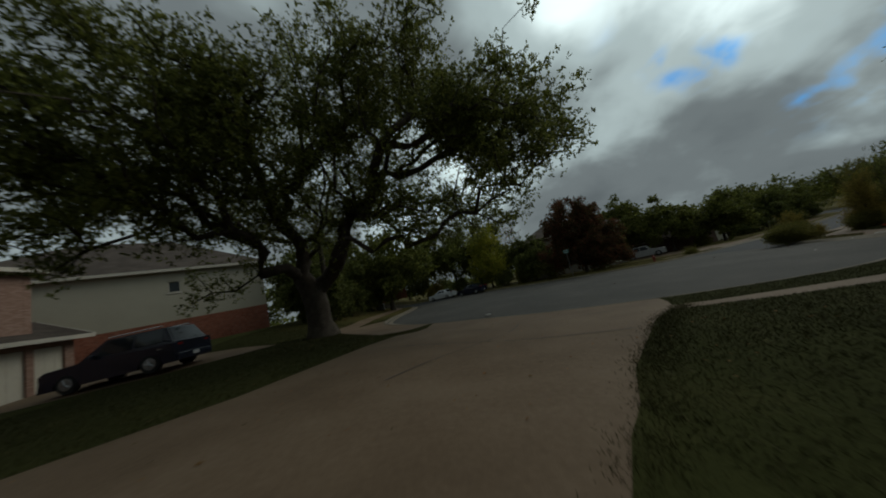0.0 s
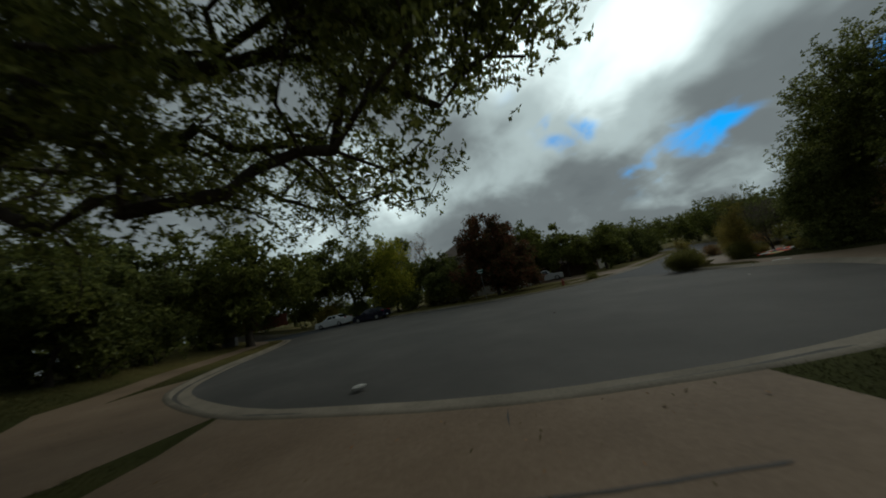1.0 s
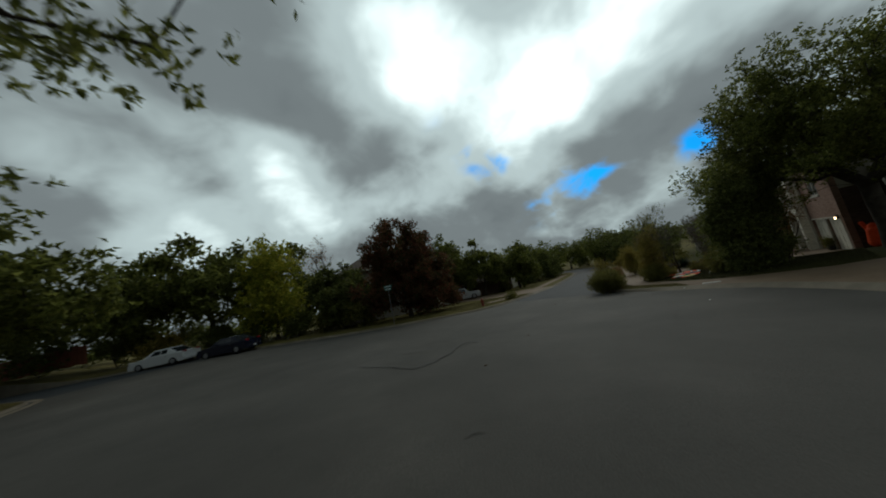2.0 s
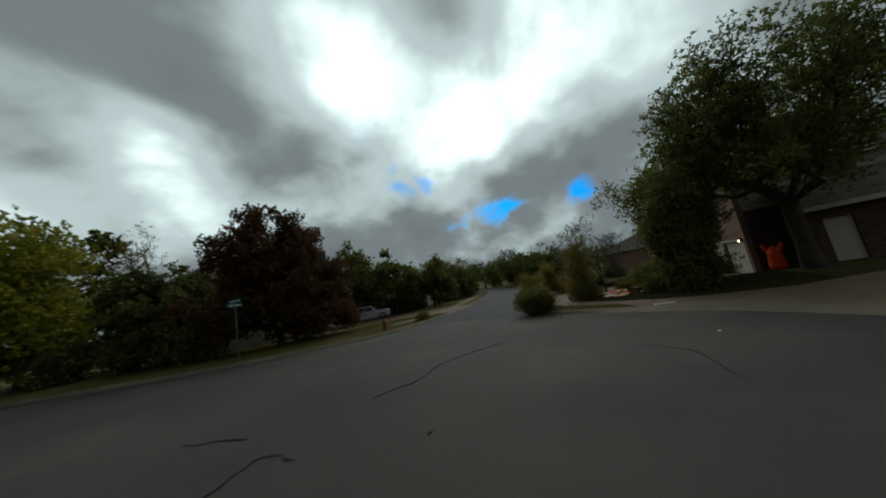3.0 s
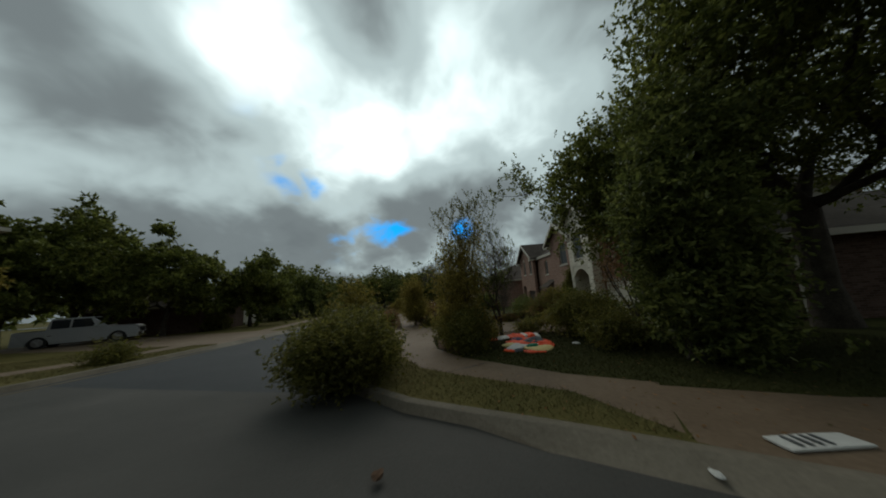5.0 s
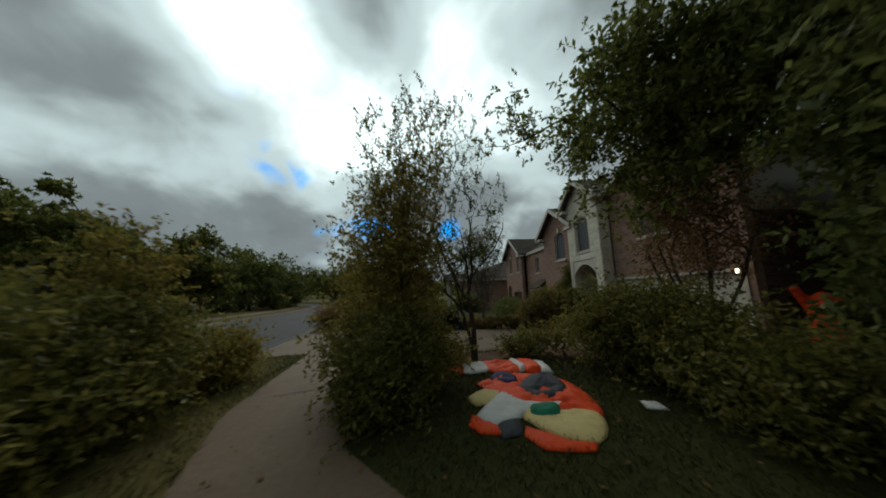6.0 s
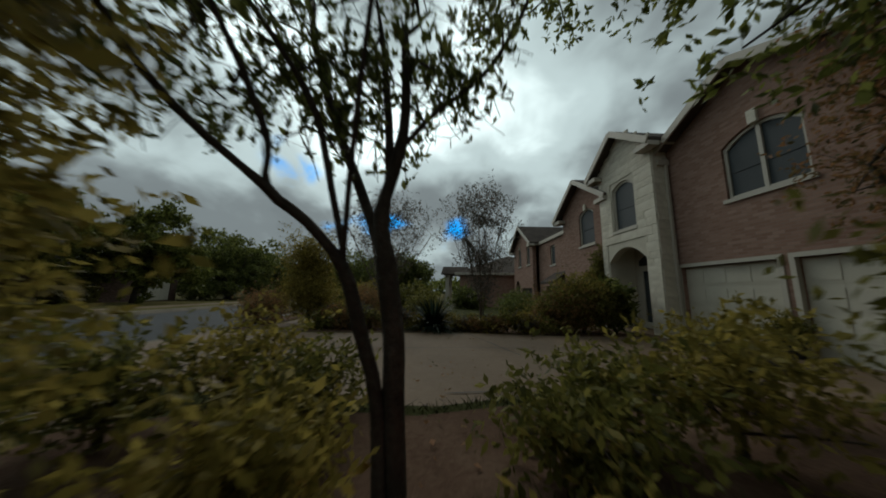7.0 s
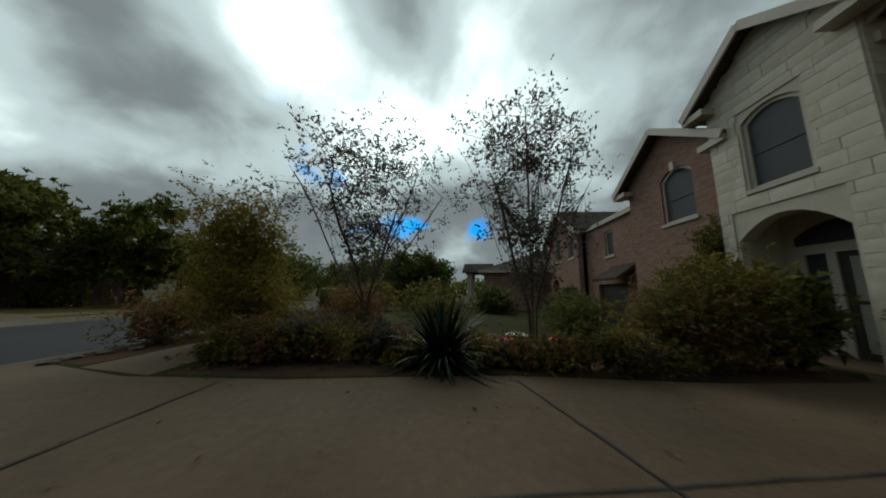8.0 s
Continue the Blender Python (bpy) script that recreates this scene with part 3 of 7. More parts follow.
def leaves_mesh(rng, centres, spread, sprays, per, size, droop=0.2, wide=0.45, twig=0.28, up=0.3):
    """Sprays of small pointed leaves round the centres: each spray is a short twig with leaves along it."""
    n = len(centres) * sprays
    c = np.repeat(centres, sprays, 0) + rng.normal(size=(n, 3)) * spread
    d = rng.normal(size=(n, 3))
    d[:, 2] = d[:, 2] * 0.7 + up
    d /= np.linalg.norm(d, axis=1)[:, None]
    m = n * per
    u = rng.random((n, per, 1)) * twig * (0.6 + 0.8 * rng.random((n, 1, 1)))
    base = (c[:, None] + d[:, None] * u).reshape(m, 3)
    ld = np.repeat(d, per, 0) * 0.5 + rng.normal(size=(m, 3)) * 0.75
    ld[:, 2] -= droop
    ld /= np.linalg.norm(ld, axis=1)[:, None]
    sd = np.cross(ld, rng.normal(size=(m, 3)))
    sd /= np.linalg.norm(sd, axis=1)[:, None] + 1e-9
    L = size * (0.6 + 0.8 * rng.random((m, 1)))
    W = L * wide * 0.5
    if size > 0.14:
        V = np.stack([base + sd * W * 1.4, base + ld * L * 1.1, base - sd * W * 1.4], 1).reshape(-1, 3)
        return V, np.arange(m * 3).reshape(m, 3)
    mid = base + ld * L * 0.5
    V = np.stack([base, mid + sd * W, base + ld * L, mid - sd * W], 1).reshape(-1, 3)
    F = np.arange(m * 4).reshape(m, 4)
    return V, F


def tree(name, label, category, roots, blobs, tips, r_root, leaf, bark, sprays=14, per=10, size=0.07, spread=0.35, shell=0.5, seed=1, r_tip=0.008, group="", sides=7,
         wide=0.45, droop=0.2, twig=0.28, bare=0.0, power=0.5, bend=0.35, up=0.3, clump=1, loose=0.5):
    """A tree or shrub: one trunk mesh with its limbs, and a crown of small leaves at the ends of the limbs."""
    rng = np.random.default_rng(seed)
    pts = envelope(rng, blobs, tips, shell, clump, loose)
    base = np.array(roots[0][0], float)
    nodes, par, load, ends = skeleton_of(rng, roots, pts, bend)
    e = thing(name, label, category, tuple(base), group=group)
    V, F = limbs_mesh(nodes, par, load, r_root, r_tip, sides, power)
    shape("trunk", V - base, F, bark, e, smooth=True)
    leafy = nodes[ends]
    if bare:
        leafy = leafy[rng.random(len(leafy)) > bare]
    V, F = leaves_mesh(rng, leafy, spread, sprays, per, size, droop, wide, twig, up)
    shape("crown", V - base, F, leaf, e)
    return e


def at_ground(x, y, dz=0.0):
    return (x, y, land_z(x, y) + dz)


def trunk_line(x, y, *more):
    """The points of a trunk, from a little below the ground at (x, y)."""
    g = land_z(x, y)
    return [(x, y, g - 0.1)] + [(a, b, g + c) for a, b, c in more]


# the live oak beside the home drive
tree("live_oak", "spreading live oak with dark green leaves on the lawn", "tree",
     [trunk_line(-6.9, 14.0, (-6.95, 14.0, 0.7), (-6.9, 13.9, 1.5), (-7.0, 13.9, 2.3))],
     [(-6, 13.5, 10.4, 6.8, 6.0, 4.2, 4), (-1.0, 11.2, 8.8, 4.6, 4.2, 3.2, 3), (3.0, 10.0, 7.9, 3.2, 2.6, 2.2, 1.5), (1.2, 13.6, 7.0, 3.2, 2.2, 1.6, 1.2), (-11, 11, 8.5, 5, 5, 3.6, 2.4),
      (-8, 7.5, 9.5, 5, 5, 3.6, 2.4), (-7, 18.5, 9, 4.5, 4, 3.6, 1.8), (-2.5, 12.5, 12.6, 4.2, 4, 2.6, 2), (1.8, 10.8, 10.4, 2.8, 2.4, 1.8, 1), (-11.5, 8.5, 8.8, 4.0, 3.6, 1.8, 2), (-4.5, 12.5, 8.2, 3.4, 3.0, 1.6, 1.4), (3.2, 9.6, 8.8, 3.0, 2.4, 1.8, 1.2),
      (-0.5, 9.0, 12.0, 2.6, 2.2, 1.6, 1.3), (2.6, 9.4, 9.6, 2.2, 2.0, 1.4, 1), (4.0, 8.6, 7.8, 1.3, 1.3, 0.9, 0.5), (-6.5, 6.0, 9.8, 3.0, 2.6, 1.6, 3), (-8.5, 6.5, 8.1, 2.4, 2.0, 1.2, 1.6), (4.8, 9.0, 8.0, 1.3, 1.2, 0.9, 0.6), (-3.5, 9.0, 11.5, 2.6, 2.4, 1.6, 1.2)],
     1300, 0.60, M_OAK, M_BARK, sprays=24, per=10, size=0.12, spread=0.28, shell=0.45, seed=3, clump=7, loose=0.62)
# the oak on the next lot, with a dense evergreen in front
tree("live_oak", "large live oak with a heavy crown beside a brick house", "tree",
     [trunk_line(27.4, 8.2, (27.4, 8.25, 1.0), (27.3, 8.3, 2.0), (27.3, 8.3, 2.9))],
     [(27.0, 8.2, 7.2, 4.4, 3.2, 2.8, 3.4), (28.8, 11.6, 5.5, 2.0, 2.0, 1.2, 1.5), (24.2, 8.6, 6.8, 2.8, 2.8, 2.2, 2), (30.5, 8.0, 7.0, 3.0, 3.0, 2.4, 1.4), (30.4, 14.1, 6.2, 1.1, 0.9, 0.5, 0.4), (29.7, 12.9, 5.7, 1.3, 1.1, 0.6, 0.5), (25.6, 11.2, 5.5, 1.9, 1.5, 1.2, 1),
      (25.5, 7.5, 5.2, 2.6, 2.2, 1.2, 1.2), (24.8, 10.4, 7.8, 1.8, 1.8, 1.5, 1.4), (28.9, 12.3, 4.5, 1.1, 0.9, 0.6, 0.6), (28.2, 11.6, 5.3, 1.4, 1.2, 0.9, 0.8)],
     640, 0.28, M_OAK, M_BARK, sprays=22, per=10, size=0.12, spread=0.26, shell=0.45, seed=5, clump=6, loose=0.5)
tree("evergreen_tree", "dense dark evergreen tree leafy down to the lawn", "tree",
     [trunk_line(24.8, 12.6, (24.8, 12.6, 0.5), (24.8, 12.6, 1.0))],
     [(24.65, 12.45, 1.6, 0.85, 0.9, 0.95, 2), (24.65, 12.45, 3.0, 0.9, 0.95, 1.3, 3), (24.7, 12.3, 4.4, 0.8, 0.85, 1.0, 1.4), (25.9, 11.9, 1.7, 0.8, 0.85, 1.0, 1.6), (25.9, 11.7, 3.3, 0.85, 0.9, 1.2, 2.0), (26.2, 11.6, 4.8, 0.9, 0.9, 0.8, 1.2)],
     380, 0.14, M_DARKLEAF, M_BARK, sprays=34, per=9, size=0.1, spread=0.2, shell=0.45, seed=7)


def bush(name, label, x, y, parts, tips, leaf, size=0.075, sprays=26, per=9, spread=0.2, seed=1, r=0.05, category="shrub", group="", wide=0.45, up=0.3, bare=0.0, twig=0.24):
    """A shrub that rises from one spot; parts are blobs (dx, dy, height, rx, ry, rz, weight) from there."""
    g = land_z(x, y)
    return tree(name, label, category, [[(x, y, g - 0.05), (x, y, g + 0.12)]], [(x + a, y + b, g + c, d, e, f, w) for a, b, c, d, e, f, w in parts],
                tips, r, leaf, M_BARK, sprays=sprays, per=per, size=size, spread=spread, shell=0.55, seed=seed, r_tip=0.003, sides=5, group=group, wide=wide, up=up, bare=bare, twig=twig)


bush("kerb_bush", "rounded green bush overhanging the kerb", 24.0, 18.8,
     [(-0.25, -0.25, 0.6, 0.85, 0.8, 0.5, 2), (0.3, 0.2, 0.75, 0.85, 0.75, 0.5, 2), (-0.5, 0.2, 0.5, 0.6, 0.6, 0.42, 1), (0.55, -0.2, 0.5, 0.6, 0.55, 0.42, 1)], 210, M_SHRUB, 0.06, 34, seed=9, category="bush", spread=0.14)
bush("verge_bush", "dense green bush between footpath and kerb", 25.3, 19.15,
     [(0, 0, 0.55, 0.85, 0.6, 0.5, 2), (0.4, 0.15, 0.75, 0.7, 0.6, 0.45, 1), (-0.5, -0.2, 0.5, 0.5, 0.5, 0.4, 1)], 160, M_SHRUB, 0.06, 30, seed=109, category="bush", spread=0.14)
bush("verge_bush", "lower olive bush at the footpath's edge", 26.8, 19.6, [(0, 0, 0.4, 0.7, 0.4, 0.36, 1), (0.5, 0.1, 0.35, 0.5, 0.35, 0.3, 1)], 80, M_OLIVE, 0.055, 24, seed=110, category="bush", spread=0.13)
bush("kerb_shrub", "loose olive shrub behind the kerb bush", 26.0, 19.7, [(0, 0, 1.5, 0.45, 0.35, 0.5, 1), (0.3, 0.1, 0.6, 0.7, 0.4, 0.4, 1)], 60, M_OLIVE, 0.06, 16, seed=10)
bush("tall_shrub", "tall olive shrub with upright leafy stems", 27.2, 16.95,
     [(0, 0.1, 0.8, 0.75, 0.75, 0.6, 2.4), (0, 0.1, 1.7, 0.65, 0.7, 0.7, 2.6), (0.1, 0, 2.5, 0.5, 0.55, 0.6, 1.2), (0.2, -0.1, 3.2, 0.4, 0.5, 0.5, 0.4)], 190, M_OLIVE, 0.055, 17, spread=0.19, seed=11, r=0.06, up=0.9)
bush("low_shrub", "low dense green shrub under the tall one", 26.5, 16.75, [(0, 0, 0.45, 0.6, 0.42, 0.42, 1), (0.5, 0.5, 0.45, 0.6, 0.5, 0.4, 1), (0.5, -0.2, 0.4, 0.5, 0.35, 0.35, 0.7), (-0.45, 0.0, 0.3, 0.4, 0.32, 0.26, 0.7)], 150, M_SHRUB, 0.05, 30, spread=0.13, seed=12)


def curved(pts, n=3):
    """A rounded line through points of a stem."""
    p = [Vector(pts[0])] + [Vector(q) for q in pts] + [Vector(pts[-1])]
    out = []
    for a, b, c, d in zip(p, p[1:], p[2:], p[3:]):
        out += [tuple(0.5 * (2 * b + (c - a) * t + (2 * a - 5 * b + 4 * c - d) * t * t + (3 * b - a - 3 * c + d) * t ** 3)) for t in [k / n for k in range(n)]]
    return out + [tuple(p[-1])]


tree("crape_myrtle", "crape myrtle with several thin bare stems", "tree",
     [curved([(28.3, 15.93, 0.35), (28.3, 15.96, 0.81), (28.27, 16.04, 1.11), (28.23, 16.11, 1.35), (28.15, 16.23, 1.52), (28.06, 16.34, 1.63), (28.05, 16.35, 1.81), (27.97, 16.42, 2.06), (27.88, 16.49, 2.26)]),
      curved([(28.36, 15.88, 0.35), (28.32, 15.9, 0.81), (28.32, 15.91, 1.06), (28.3, 15.95, 1.36), (28.29, 15.98, 1.58), (28.31, 15.93, 1.82), (28.32, 15.9, 2.08), (28.32, 15.92, 2.5)]),
      curved([(28.24, 16.1, 1.36), (28.18, 16.15, 1.65), (28.12, 16.21, 1.96), (28.01, 16.3, 2.16), (27.91, 16.37, 2.28)]),
      curved([(28.29, 15.97, 1.56), (28.33, 15.97, 1.86), (28.34, 16.03, 2.41), (28.34, 16.09, 2.75)]),
      curved([(28.32, 15.9, 1.91), (28.36, 15.78, 2.08), (28.4, 15.66, 2.2), (28.46, 15.5, 2.4), (28.5, 15.35, 2.7)]),
      curved([(28.06, 16.34, 1.63), (27.9, 16.62, 1.9), (27.78, 16.85, 2.25), (27.66, 17.05, 2.75)]),
      curved([(28.3, 15.95, 1.36), (28.42, 16.15, 1.75), (28.52, 16.4, 2.25), (28.6, 16.65, 2.9)]),
      curved([(28.23, 16.11, 1.35), (28.12, 16.04, 1.8), (28.02, 15.95, 2.35), (27.98, 15.86, 2.9)])],
     [(28.2, 16.7, 3.5, 0.75, 0.7, 0.9, 2), (28.4, 16.1, 3.9, 0.7, 0.7, 1.0, 2.4), (28.5, 15.55, 3.1, 0.5, 0.4, 0.7, 1), (28.0, 17.0, 2.7, 0.5, 0.5, 0.6, 1), (28.3, 16.1, 5.0, 0.5, 0.6, 0.5, 1), (28.35, 16.5, 2.4, 0.6, 0.6, 0.45, 2.6), (28.45, 15.75, 2.35, 0.5, 0.45, 0.4, 1.6), (27.95, 16.6, 2.1, 0.4, 0.5, 0.4, 1.2), (28.3, 16.1, 2.0, 0.3, 0.5, 0.3, 2.0)],
     1350, 0.044, M_DARKLEAF, M_BARK, sprays=2, per=16, size=0.05, spread=0.03, shell=0.6, seed=13, r_tip=0.0022, bare=0.8, power=0.55, bend=0.08, up=2.2, sides=6, twig=0.24, droop=-0.4)
stems = []
for a, w in ((0.3, 0.5), (1.3, 0.75), (2.2, 0.6), (3.2, 0.8), (4.1, 0.55), (5.3, 0.7)):
    c, n = math.cos(a) * w, math.sin(a) * w
    stems.append(curved([(27.45 + 0.1 * c, 16.85 + 0.1 * n, 0.4), (27.45 + 0.25 * c, 16.85 + 0.25 * n, 1.5), (27.45 + 0.6 * c, 16.85 + 0.6 * n, 2.7), (27.45 + c, 16.85 + n, 3.7)]))
tree("crape_myrtle", "upright crape myrtle with leaf tufts on thin shoots", "tree", stems,
     [(27.45, 17.0, 4.0, 0.85, 0.85, 0.7, 2), (27.6, 16.6, 4.5, 0.6, 0.7, 0.4, 1), (27.4, 17.2, 3.0, 0.7, 0.7, 0.5, 0.8)],
     170, 0.02, M_SHRUB, M_BARK_PALE, sprays=2, per=18, size=0.05, spread=0.035, shell=0.45, seed=23, r_tip=0.0022, bare=0.4, power=0.55, bend=0.08, up=2.4, sides=6, twig=0.28, droop=-0.5)
bush("round_bush", "round dark green bush by the lawn", 27.7, 13.75, [(0, 0, 0.6, 0.6, 0.55, 0.42, 2), (-0.3, -0.4, 0.55, 0.6, 0.5, 0.42, 1)], 150, M_SHRUB, 0.055, 34, spread=0.16, seed=14, category="bush")
stems = []
for k in range(7):
    c, n = 0.85 * math.cos(k * 0.9), 0.85 * math.sin(k * 0.9)
    stems.append(curved([(29.7 + 0.12 * c, 11.3 + 0.12 * n, 0.35), (29.7 + 0.3 * c, 11.3 + 0.3 * n, 1.0), (29.7 + 0.75 * c, 11.3 + 0.75 * n, 1.8), (29.7 + c, 11.3 + n, 2.5)]))
tree("twiggy_shrub", "tall twiggy shrub with sparse russet leaves", "shrub", stems,
     [(29.7, 11.3, 2.9, 1.3, 1.1, 0.9, 2), (29.8, 11.2, 3.8, 1.1, 1.0, 0.8, 1.6), (29.4, 11.6, 2.2, 1.1, 0.9, 0.5, 0.8)],
     300, 0.03, M_RUSSET, M_BARK, sprays=8, per=8, size=0.06, spread=0.2, seed=15, r_tip=0.003, power=0.55, bend=0.1, up=0.8, sides=6)
bush("low_shrub", "low sprawling shrub at the lawn's edge", 26.6, 13.5, [(0, 0, 0.4, 0.55, 0.45, 0.3, 1), (0.7, -0.2, 0.45, 0.6, 0.5, 0.35, 1), (-0.7, 0.0, 0.35, 0.5, 0.45, 0.28, 1)], 120, M_SHRUB, 0.055, 26, spread=0.15, seed=16)
for k, (x, y, r, h) in enumerate([(28.9, 14.3, 0.45, 0.5), (29.0, 14.85, 0.4, 0.35), (28.45, 16.5, 0.2, 0.2), (28.9, 16.7, 0.35, 0.3), (29.0, 17.3, 0.4, 0.5), (28.5, 17.6, 0.4, 0.45), (28.0, 16.3, 0.25, 0.25), (28.55, 15.15, 0.3, 0.28), (29.7, 13.6, 0.5, 0.6), (27.9, 17.5, 0.4, 0.5)]):
    bush("bed_plant", "low leafy plant in the mulched bed", x, y, [(0, 0, h * 0.7, r, r, h * 0.5, 1)], 26, M_SHRUB if k % 2 else M_OLIVE, 0.055, 11, 7, spread=0.1, seed=30 + k, group="plants in the bed", r=0.02, twig=0.15)
# across the junction
tree("red_maple", "broad maple turning dark red in autumn", "tree",
     [trunk_line(17.9, 34.8, (17.9, 34.8, 0.6), (17.9, 34.8, 1.1))],
     [(17.9, 34.9, 3.0, 4.5, 3.2, 1.8, 3), (17.9, 34.8, 5.0, 4.6, 3.6, 2.2, 3.4), (17.9, 34.8, 7.6, 3.3, 2.9, 2.2, 2.2), (20.6, 34.4, 6.4, 1.5, 1.4, 2.2, 1.0), (21.9, 34.2, 4.4, 1.3, 1.4, 1.7, 1.0), (21.6, 33.9, 2.4, 1.2, 1.2, 1.2, 0.8), (15.5, 34.6, 6.6, 1.4, 1.4, 2.2, 0.9), (17.2, 34.6, 9.0, 1.0, 1.0, 1.3, 0.5), (19.0, 34.6, 9.0, 1.0, 1.0, 1.3, 0.5)],
     640, 0.2, M_RED, M_BARK, sprays=30, per=9, size=0.142, spread=0.26, shell=0.5, seed=15, clump=4, loose=0.42, up=0.9)
tree("yellow_tree", "young tree with yellow-green leaves", "tree",
     [trunk_line(7.4, 44.8, (7.4, 44.8, 1.0))],
     [(7.4, 44.8, 5.0, 3.2, 2.8, 2.8, 2), (7.4, 44.8, 9.0, 2.5, 2.2, 3.0, 1.6)], 240, 0.14, M_YELLOW, M_BARK, sprays=18, per=7, size=0.2, spread=0.5, seed=17)
tree("bare_tree", "small tree almost bare of leaves", "tree", [trunk_line(12.4, 44.6, (12.4, 44.6, 1.5), (12.3, 44.6, 3.0))],
     [(12.3, 44.6, 9.8, 1.7, 1.6, 2.4, 1)], 90, 0.1, M_RUSSET, M_BARK, sprays=5, per=6, size=0.12, spread=0.25, seed=18, r_tip=0.012, bare=0.3)
FAR_TREES = [(13.0, 39.6, 2.8, 6.6, M_DARKLEAF), (-14.5, 62, 4, 8.5, M_DARKLEAF), (-9.5, 68, 4, 8.5, M_DARKLEAF), (1.8, 49.5, 5.6, 13.2, M_OAK), (-4.0, 57, 5.5, 12, M_OAK), (9.5, 52, 5, 11, M_OAK), (35.9, 51.2, 4.6, 11.0, M_OAK), (33.2, 53.5, 5.4, 11.6, M_OAK), (46, 58.5, 5.4, 9.6, M_OAK),
             (53.5, 52, 5.4, 9.0, M_OAK), (60, 51, 5.4, 9.4, M_OAK), (67, 54, 5.6, 9.6, M_OAK), (73, 60, 5.8, 10, M_OAK), (56.5, 46.5, 3.6, 6.2, M_DARKLEAF), (64, 49.5, 3.6, 6.4, M_DARKLEAF), (79, 42, 4.6, 8.6, M_OAK), (86, 45, 5, 9.2, M_OAK), (93, 53, 5, 9.4, M_OAK), (99, 62, 5.5, 10, M_OAK), (104, 74, 6.5, 10, M_OAK), (77, 70, 6, 10.5, M_OAK), (120, 54, 6, 9.5, M_DARKLEAF),
             (98, 44, 5, 9, M_OAK), (72, 34, 4.2, 7.6, M_DARKLEAF), (66, 27, 3.6, 7.2, M_DARKLEAF), (54.5, 24.5, 2.6, 5.8, M_DARKLEAF), (-7.4, 35.2, 5.4, 9.8, M_OAK), (-14, 52, 6, 10, M_OAK), (-24, 64, 6, 9, M_OAK),
             (-36, 52, 7, 9, M_OAK), (-22, 44, 5.5, 9, M_DARKLEAF), (-13.2, 27.0, 4.0, 8.0, M_DARKLEAF), (-11.2, 23.2, 2.3, 6.2, M_DARKLEAF), (-22, -6, 6, 10, M_OAK), (46, 0, 6, 10, M_OAK),
             (25.0, 44, 3.4, 6.5, M_OLIVE), (44.3, 42.2, 3.4, 7.8, M_OAK), (38.0, 44.4, 3.7, 9.2, M_OAK)]
for k, (x, y, r, h, m) in enumerate(FAR_TREES):
    g = land_z(x, y)
    low = 0.58 if r > 3 else 0.5
    tree("street_tree", {"oak_leaf": "dark green oak in a front yard", "dark_leaf": "dense dark evergreen in a yard", "olive_leaf": "olive-leaved small yard tree"}[m.name], "tree",
         [trunk_line(x, y, (x, y, h * 0.12), (x + 0.2, y, h * 0.22))],
         [(x, y, g + h * low, r, r, h * (1 - low), 3), (x + r * 0.4, y - r * 0.3, g + h * 0.5, r * 0.7, r * 0.7, h * 0.28, 1), (x - r * 0.5, y + r * 0.2, g + h * 0.52, r * 0.65, r * 0.65, h * 0.28, 1)],
         130, 0.05 * r, m, M_BARK, sprays=30 if math.hypot(x - 15, y - 20) < 46 else 14, per=8, size=max(0.15, 0.062 * h ** 0.5 + 0.018 * r), spread=0.085 * r, shell=0.45, seed=50 + k, clump=4, loose=0.16 * r, group="trees along the streets", sides=5, r_tip=0.015)
# the bed beyond the next drive
for x, y, z, wide, s in ((35.3, 18.6, 4.15, 2.0, 3), (35.5, 15.7, 4.5, 1.5, 4)):
    g = land_z(x, y)
    stems = []
    for k in range(6):
        a = k * 1.07 + s
        w = wide * (0.55 + 0.45 * ((k * 37) % 10) / 10)
        c, n = math.cos(a), math.sin(a)
        stems.append(curved([(x + 0.06 * c, y + 0.06 * n, g - 0.05), (x + 0.08 * c, y + 0.08 * n, g + 0.8), (x + 0.36 * w * c, y + 0.36 * w * n, g + 1.5), (x + 0.7 * w * c, y + 0.7 * w * n, z - 1.9 + 0.12 * k), (x + 0.95 * w * c, y + 0.95 * w * n, z - 1.3 + 0.12 * k)]))
    tree("crape_myrtle", "slender crape myrtle with sparse autumn leaves", "tree", stems,
         [(x, y, z - 1.1, wide, wide, 0.8, 2), (x, y, z - 0.5, wide * 0.7, wide * 0.7, 0.55, 1.2), (x, y, g + 2.0, wide * 0.55, wide * 0.55, 0.5, 1.1), (x, y, g + 1.2, wide * 0.3, wide * 0.3, 0.4, 0.4)],
         300, 0.026, M_FADED, M_BARK_PALE, sprays=6, per=6, size=0.065, spread=0.1, shell=0.6, seed=s, r_tip=0.003, power=0.5, bend=0.1, up=0.8, sides=6, bare=0.15)
bush("feathery_shrub", "feathery olive-yellow shrub beside the drive", 34.7, 20.75, [(0, 0, 0.9, 0.8, 0.7, 0.6, 2), (0, 0, 1.8, 0.7, 0.6, 0.8, 2), (0.7, 0.2, 0.6, 0.8, 0.5, 0.5, 1)], 170, M_OLIVE, 0.06, 22, seed=71, up=0.7)
